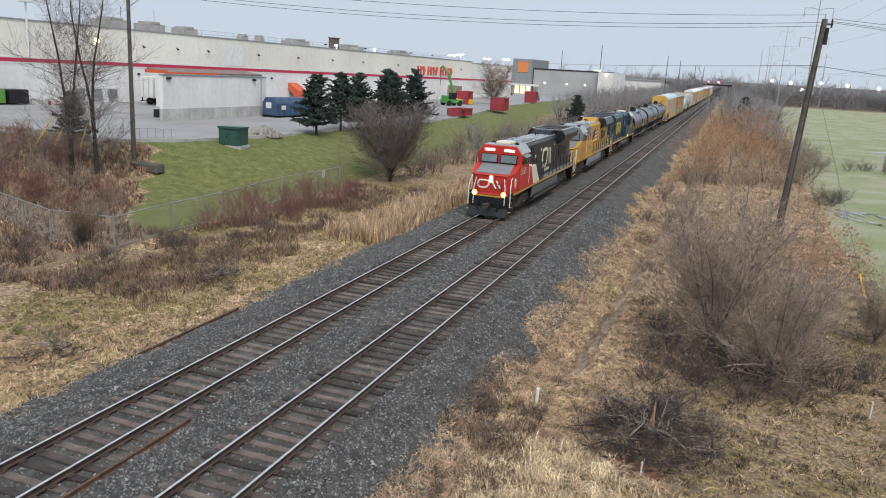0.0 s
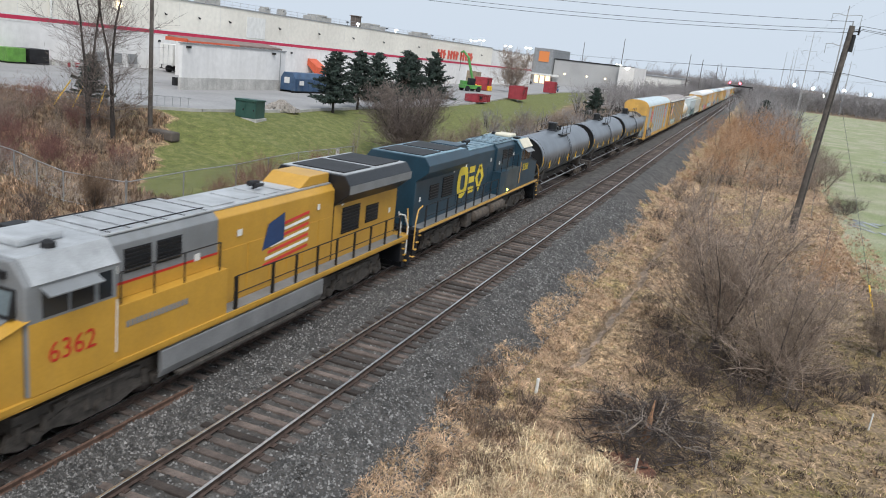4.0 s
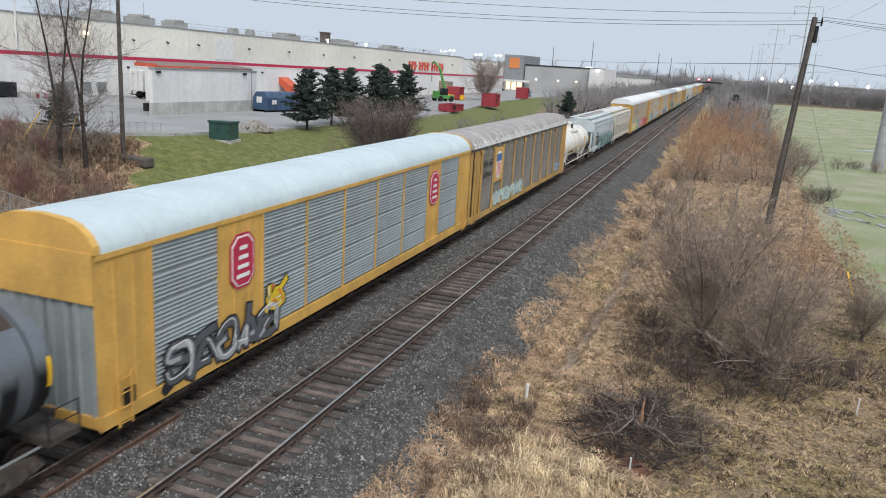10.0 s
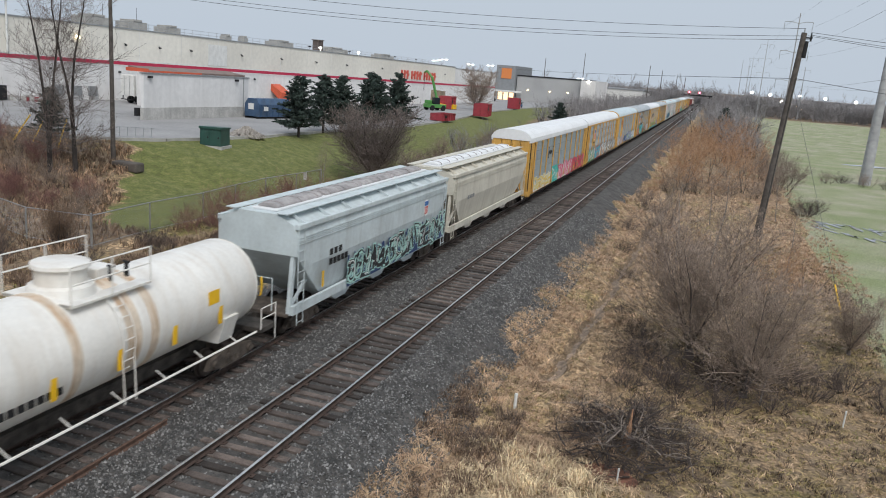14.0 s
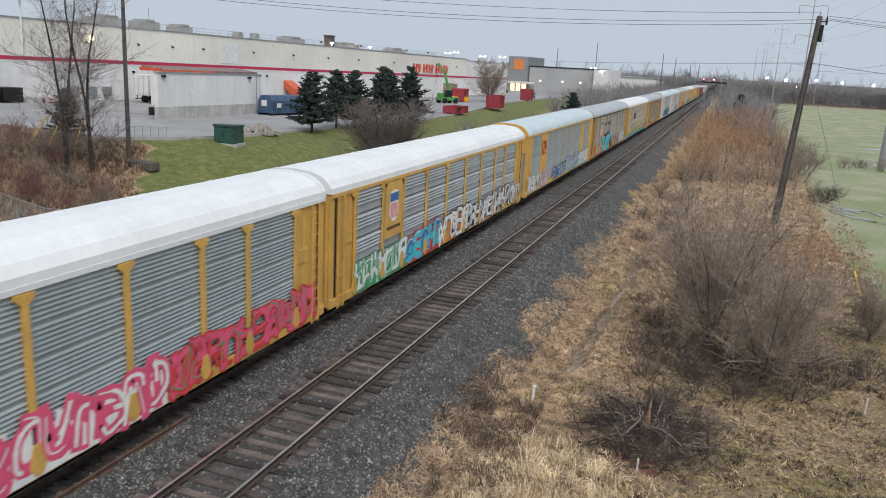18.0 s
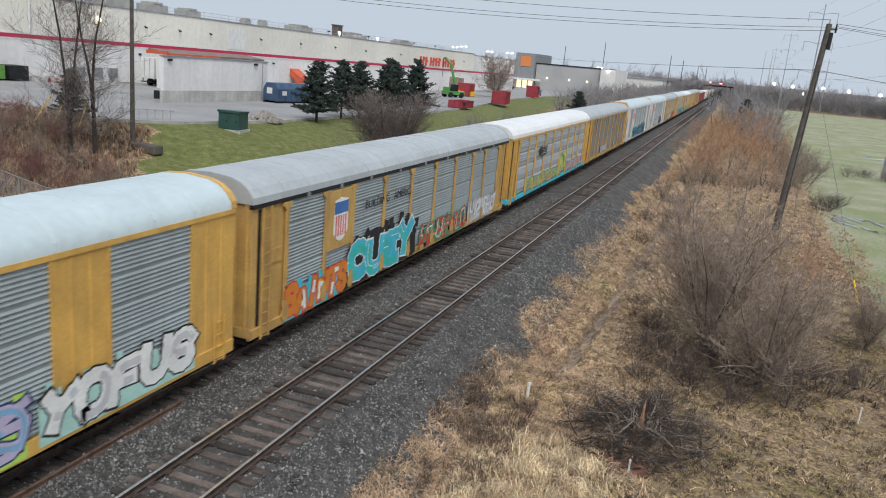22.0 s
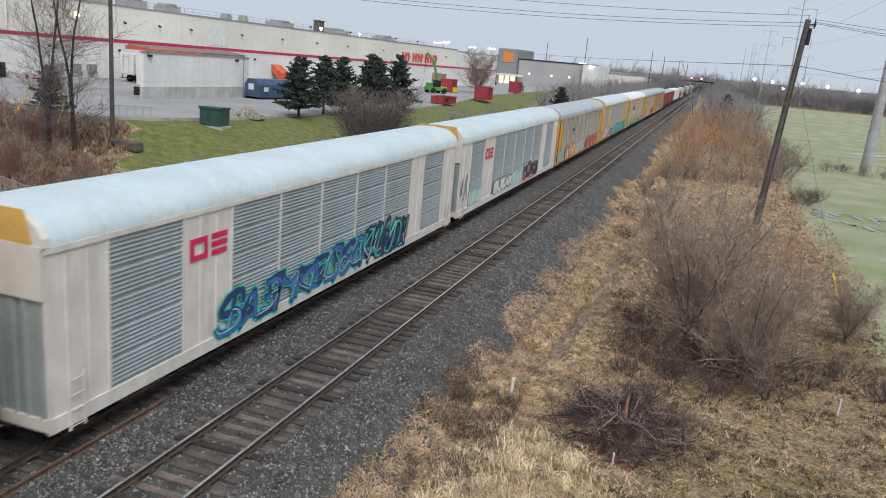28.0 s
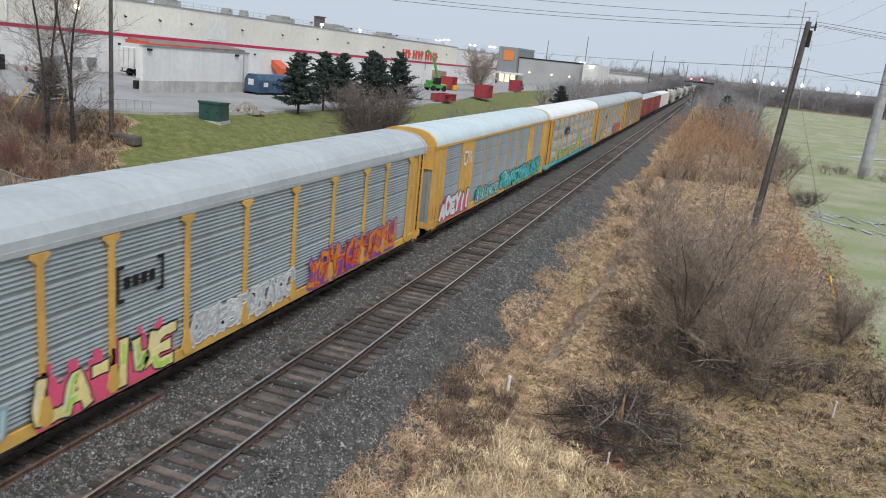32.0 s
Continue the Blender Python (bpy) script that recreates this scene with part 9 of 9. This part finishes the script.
# left of the line and beside the ditch
def forked_tree(label, seed, mats, fork, leaders, length, group, spread=0.12, girth=0.1, side=(1.2, 3.0), fine=0.006, per=6):
    """A tall bare tree whose trunk soon splits into upright leaders."""
    q = random.Random(seed)
    t = thing("tall_bare_tree", label, "tree", group)
    trunk = [(0, 0, -0.3, 0.05, 0, fork * 0.5, 0.2, 0.17), (0.05, 0, fork * 0.5, 0, 0.05, fork, 0.17, 0.15)]
    limbs, twigs = [], []
    for k in range(leaders):
        a = 6.28 * k / leaders + q.uniform(-0.4, 0.4)
        p, d = Vector((0, 0, fork * q.uniform(0.8, 1.0))), Vector((spread * math.cos(a), spread * math.sin(a), 1)).normalized()
        for i in range(8):
            d = (d + Vector((q.gauss(0, 0.06), q.gauss(0, 0.06), 0.03))).normalized()
            n = p + d * length / 8
            r0 = girth * (1 - 0.11 * i)
            limbs.append((*p, *n, r0, r0 * 0.87))
            for _ in range(per):
                b = q.uniform(0, 6.28)
                grow(q, p.lerp(n, q.random()), Vector((math.cos(b), math.sin(b), q.uniform(0.2, 1.2))), q.uniform(*side) * (1.1 - 0.08 * i), r0 * 0.3, 2, twigs, 2, 0.0, 0.5)
            p = n
    for _ in range(9):
        b = q.uniform(0, 6.28)
        grow(q, (0, 0, q.uniform(1.2, fork)), Vector((math.cos(b), math.sin(b), 0.35)), q.uniform(2.0, 3.6), 0.04, 2, twigs, 2, 0.02, 0.4)
    v, f = tubes(trunk, 8)
    put("trunk", raw_mesh("trunk", v, f, mats[0], smooth=True), t)
    twigs = [(*s[:6], max(s[6], fine), max(s[7], fine * 0.8)) for s in twigs]
    v, f = tubes(limbs, 6)
    put("leader", raw_mesh("leader", v, f, mats[0], smooth=True), t)["kind"] = "stuff"
    v, f = tubes(twigs, 3)
    put("crown", raw_mesh("crown", v, f, mats[1]), t, label="bare branches and fine twigs")
    return t


big = forked_tree("bare grey-brown tree with low forked dark limbs", 21, (old_bark_m, pale_twig_m), 0.35, 7, 5.0, "bare trees beside the ditch", 0.45, 0.048, (0.9, 2.1), 0.0065, 4)
stand(big, 10.4, 31.8, 0, 1.1)
again(big, 12.5, 28.7, 130, 0.85)
again(big, 17.0, 36.0, 40, 0.5)
tall = forked_tree("tall bare tree with forked upright branches", 42, (bark_m, twig_mid_m), 2.4, 2, 13.0, "tall bare trees", 0.13, 0.125, (1.4, 3.8), 0.008, 4)
stand(tall, -35.2, 43.9, 0, 1.0)
again(tall, -33.9, 45.0, 140, 1.0)
lone = forked_tree("rounded bare tree with many fine grey branches", 45, (bark_m, twig_mid_m), 0.6, 9, 5.4, "", 0.6, 0.07, (1.4, 2.8), 0.01, 4)
stand(lone, -18.2, 63.5, 0, 1.1)
again(big, -47.4, 192.0, 60, 1.9)
again(young, -20.6, 58.6, 20, 0.5)
again(young, -21.4, 59.6, 130, 0.42)
for i in range(30):
    y = 66 + i * 2.6
    again((grey_bush, low, grey_bush)[i % 3], r.uniform(-21, -12.5), y, 83 * i, (r.uniform(0.7, 1.1), r.uniform(1.1, 1.6), r.uniform(0.8, 1.2))[i % 3])
crimson = make_bush("crimson_shrub", "dense shrub of dark red bare twigs", "shrub", 43, (twig_crimson_m, twig_crimson_m), "red shrubs along the fence", stems=20, height=2.3, spread=0.8, depth=2, kids=3, thick=0.02, foot=1.1)
stand(crimson, -17.6, 40.5)
for i, (x, y, s) in enumerate(((-18.2, 43.4, 1.0), (-17.2, 46.2, 1.0), (-18.0, 49.0, 1.05), (-17.0, 52.0, 1.0), (-16.2, 42.8, 0.7), (-15.6, 48.2, 0.75), (-18.4, 38.0, 0.7))):
    again(crimson, x, y, 53 * i, s)
for i, (x, y, s) in enumerate(((-33, 39, 1.3), (-36, 42, 1.2), (-30, 42, 1.2), (-28, 40, 1.0), (-38, 39, 1.3), (-41, 42, 1.3), (-35, 36, 1.2), (-39.5, 45.5, 1.1), (-43, 46, 1.2), (-45, 41, 1.3), (-47, 45, 1.2), (-32, 34, 1.2), (-37, 45, 1.0), (-33, 42, 1.2), (-34.5, 39.5, 1.3), (-40, 40, 1.2), (-29.5, 37.5, 1.1), (-43, 43.5, 1.2), (-50, 44, 1.2), (-36.5, 47.0, 0.8), (-48, 40, 1.2), (-26, 37, 0.9))):
    again(crimson if i % 2 == 0 else grey_bush, x, y, 37 * i, s * (0.62 if x > -37 else 0.9))
for i, (x, y, s) in enumerate(((-16.6, 33.0, 0.9), (-14.8, 35.6, 0.8), (-13.4, 31.6, 0.7), (-15.2, 39.0, 0.8), (-13.6, 43.5, 0.7), (-18.5, 34.5, 0.9), (-18.0, 29.0, 0.9), (-21.5, 27.0, 0.9), (-20.0, 24.0, 0.9), (-16.0, 25.5, 0.7), (-23.5, 29.0, 0.9), (-25.5, 26.0, 1.0), (-28.0, 28.5, 1.1), (-12.4, 50.5, 0.7), (-13.0, 57.0, 0.8))):
    again(low, x, y, 71 * i, s)
cedar = make_bush("dead_cedar", "small dark brown upright cedar bush", "bush", 44, (bark_m, weed_m), stems=30, height=2.4, spread=0.25, depth=2, kids=3, thick=0.03, foot=0.35)
stand(cedar, -21.6, 31.2, 0, 1.0)


def spruce(label, seed, height, width, group):
    q = random.Random(seed)
    t = thing("spruce", label, "spruce tree", group)
    part("trunk", Geo().cyl((0, 0, -0.2), (0, 0, height * 0.97), 0.16, 0.02, 8), bark_m, t)
    v, f, segs = [], [], []
    z = height * 0.17
    while z < height * 0.985:
        u = z / height
        reach = width * (1 - u) ** 0.8 * q.uniform(0.55, 1.2) + 0.15
        for k in range(7 if u < 0.8 else 5):
            a = q.uniform(0, 6.28)
            L = reach * q.uniform(0.65, 1.15)
            droop = -0.12 + 0.55 * u + q.uniform(-0.1, 0.1)
            d = Vector((math.cos(a), math.sin(a), droop))
            tip = Vector((0, 0, z)) + d * L + Vector((0, 0, 0.12 * L))
            segs.append((0, 0, z, *tip, 0.03, 0.008))
            m = max(4, int(L * 9))
            for i in range(m):
                c = Vector((0, 0, z)).lerp(tip, 0.2 + 0.8 * i / (m - 1))
                for s in range(3):
                    w = Vector((q.gauss(0, 1), q.gauss(0, 1), q.gauss(-0.3, 0.5))).normalized()
                    e = (Vector((math.cos(a), math.sin(a), 0)) * 0.6 + w).normalized()
                    p = e.cross(w).normalized() if e.cross(w).length > 0.01 else Vector((0, 0, 1))
                    n0, ln, wd = len(v), q.uniform(0.25, 0.5), q.uniform(0.06, 0.12)
                    v += [tuple(c - p * wd), tuple(c + p * wd), tuple(c + e * ln)]
                    f.append((n0, n0 + 1, n0 + 2))
        z += height * 0.034
    tv, tf = tubes(segs, 3)
    put("limbwork", raw_mesh("limbwork", tv, tf, bark_m), t)["kind"] = "stuff"
    put("crown", raw_mesh("crown", v, f, needle_m), t, label="dark green needle sprays")
    return t


spruce_a = spruce("dark green spruce on the lawn by the yard", 51, 6.5, 3.2, "row of spruces")
spruce_b = spruce("slim dark green spruce in the row", 52, 6.7, 2.8, "row of spruces")
stand(spruce_a, -31.5, 73.6, 0, 1.0)
stand(spruce_b, -32.2, 80.5, 0, 1.0)
again(spruce_a, -31.8, 84.4, 90, 1.04)
again(spruce_b, -31.8, 92.6, 30, 1.1)
again(spruce_a, -33.4, 97.5, 200, 1.08)
again(spruce_b, -32.4, 103.0, 70, 1.14)
again(spruce_b, 12.6, 190.0, 100, 1.1)
again(spruce_b, -40.6, 49.4, 140, 0.62)
again(spruce_b, -18.0, 150.0, 100, 0.95)
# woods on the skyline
wood_tree = make_bush("far_woodland_tree", "bare woodland tree on the skyline in haze-pale grey", "tree", 27, (haze_twig_m, haze_twig_m), "woods on the skyline", stems=9, height=8.5, spread=0.9, depth=2, kids=3, thick=0.17, foot=3.4, fine=0.045)
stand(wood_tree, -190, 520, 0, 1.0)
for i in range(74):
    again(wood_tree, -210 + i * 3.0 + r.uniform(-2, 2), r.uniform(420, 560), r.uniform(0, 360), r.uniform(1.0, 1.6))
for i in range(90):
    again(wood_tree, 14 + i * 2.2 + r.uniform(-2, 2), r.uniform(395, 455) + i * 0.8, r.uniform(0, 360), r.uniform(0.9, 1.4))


# ---- what moves ----
SPEED = 15.323


def motions():
    """The train runs past at a steady pace on turning wheels."""
    spun = {}
    for car, y, turned in TRAIN:
        walk(car, [(t, pose(-TRACK_GAP, y + turned - SPEED * t, 0, 0, 0, 180 if turned else 0)) for t in (0, 4, 8, 12, 16, 20, 24, 28, 32)])
        for w in [o for o in car.children_recursive if o.name.startswith("wheelset")]:
            key = (round(w.location.y, 2), bool(turned))
            if key not in spun:
                turn = math.degrees(SPEED / 0.46) / FPS * (-1 if turned else 1)
                walk(w, [(k / FPS, pose(0, w.location.y, 0.46, turn * k)) for k in range(32 * FPS + 1)])
                spun[key] = w
            else:
                first = spun[key].animation_data
                w.rotation_mode = "QUATERNION"
                w.animation_data_create().action = first.action
                w.animation_data.action_slot = first.action_slot


motions()
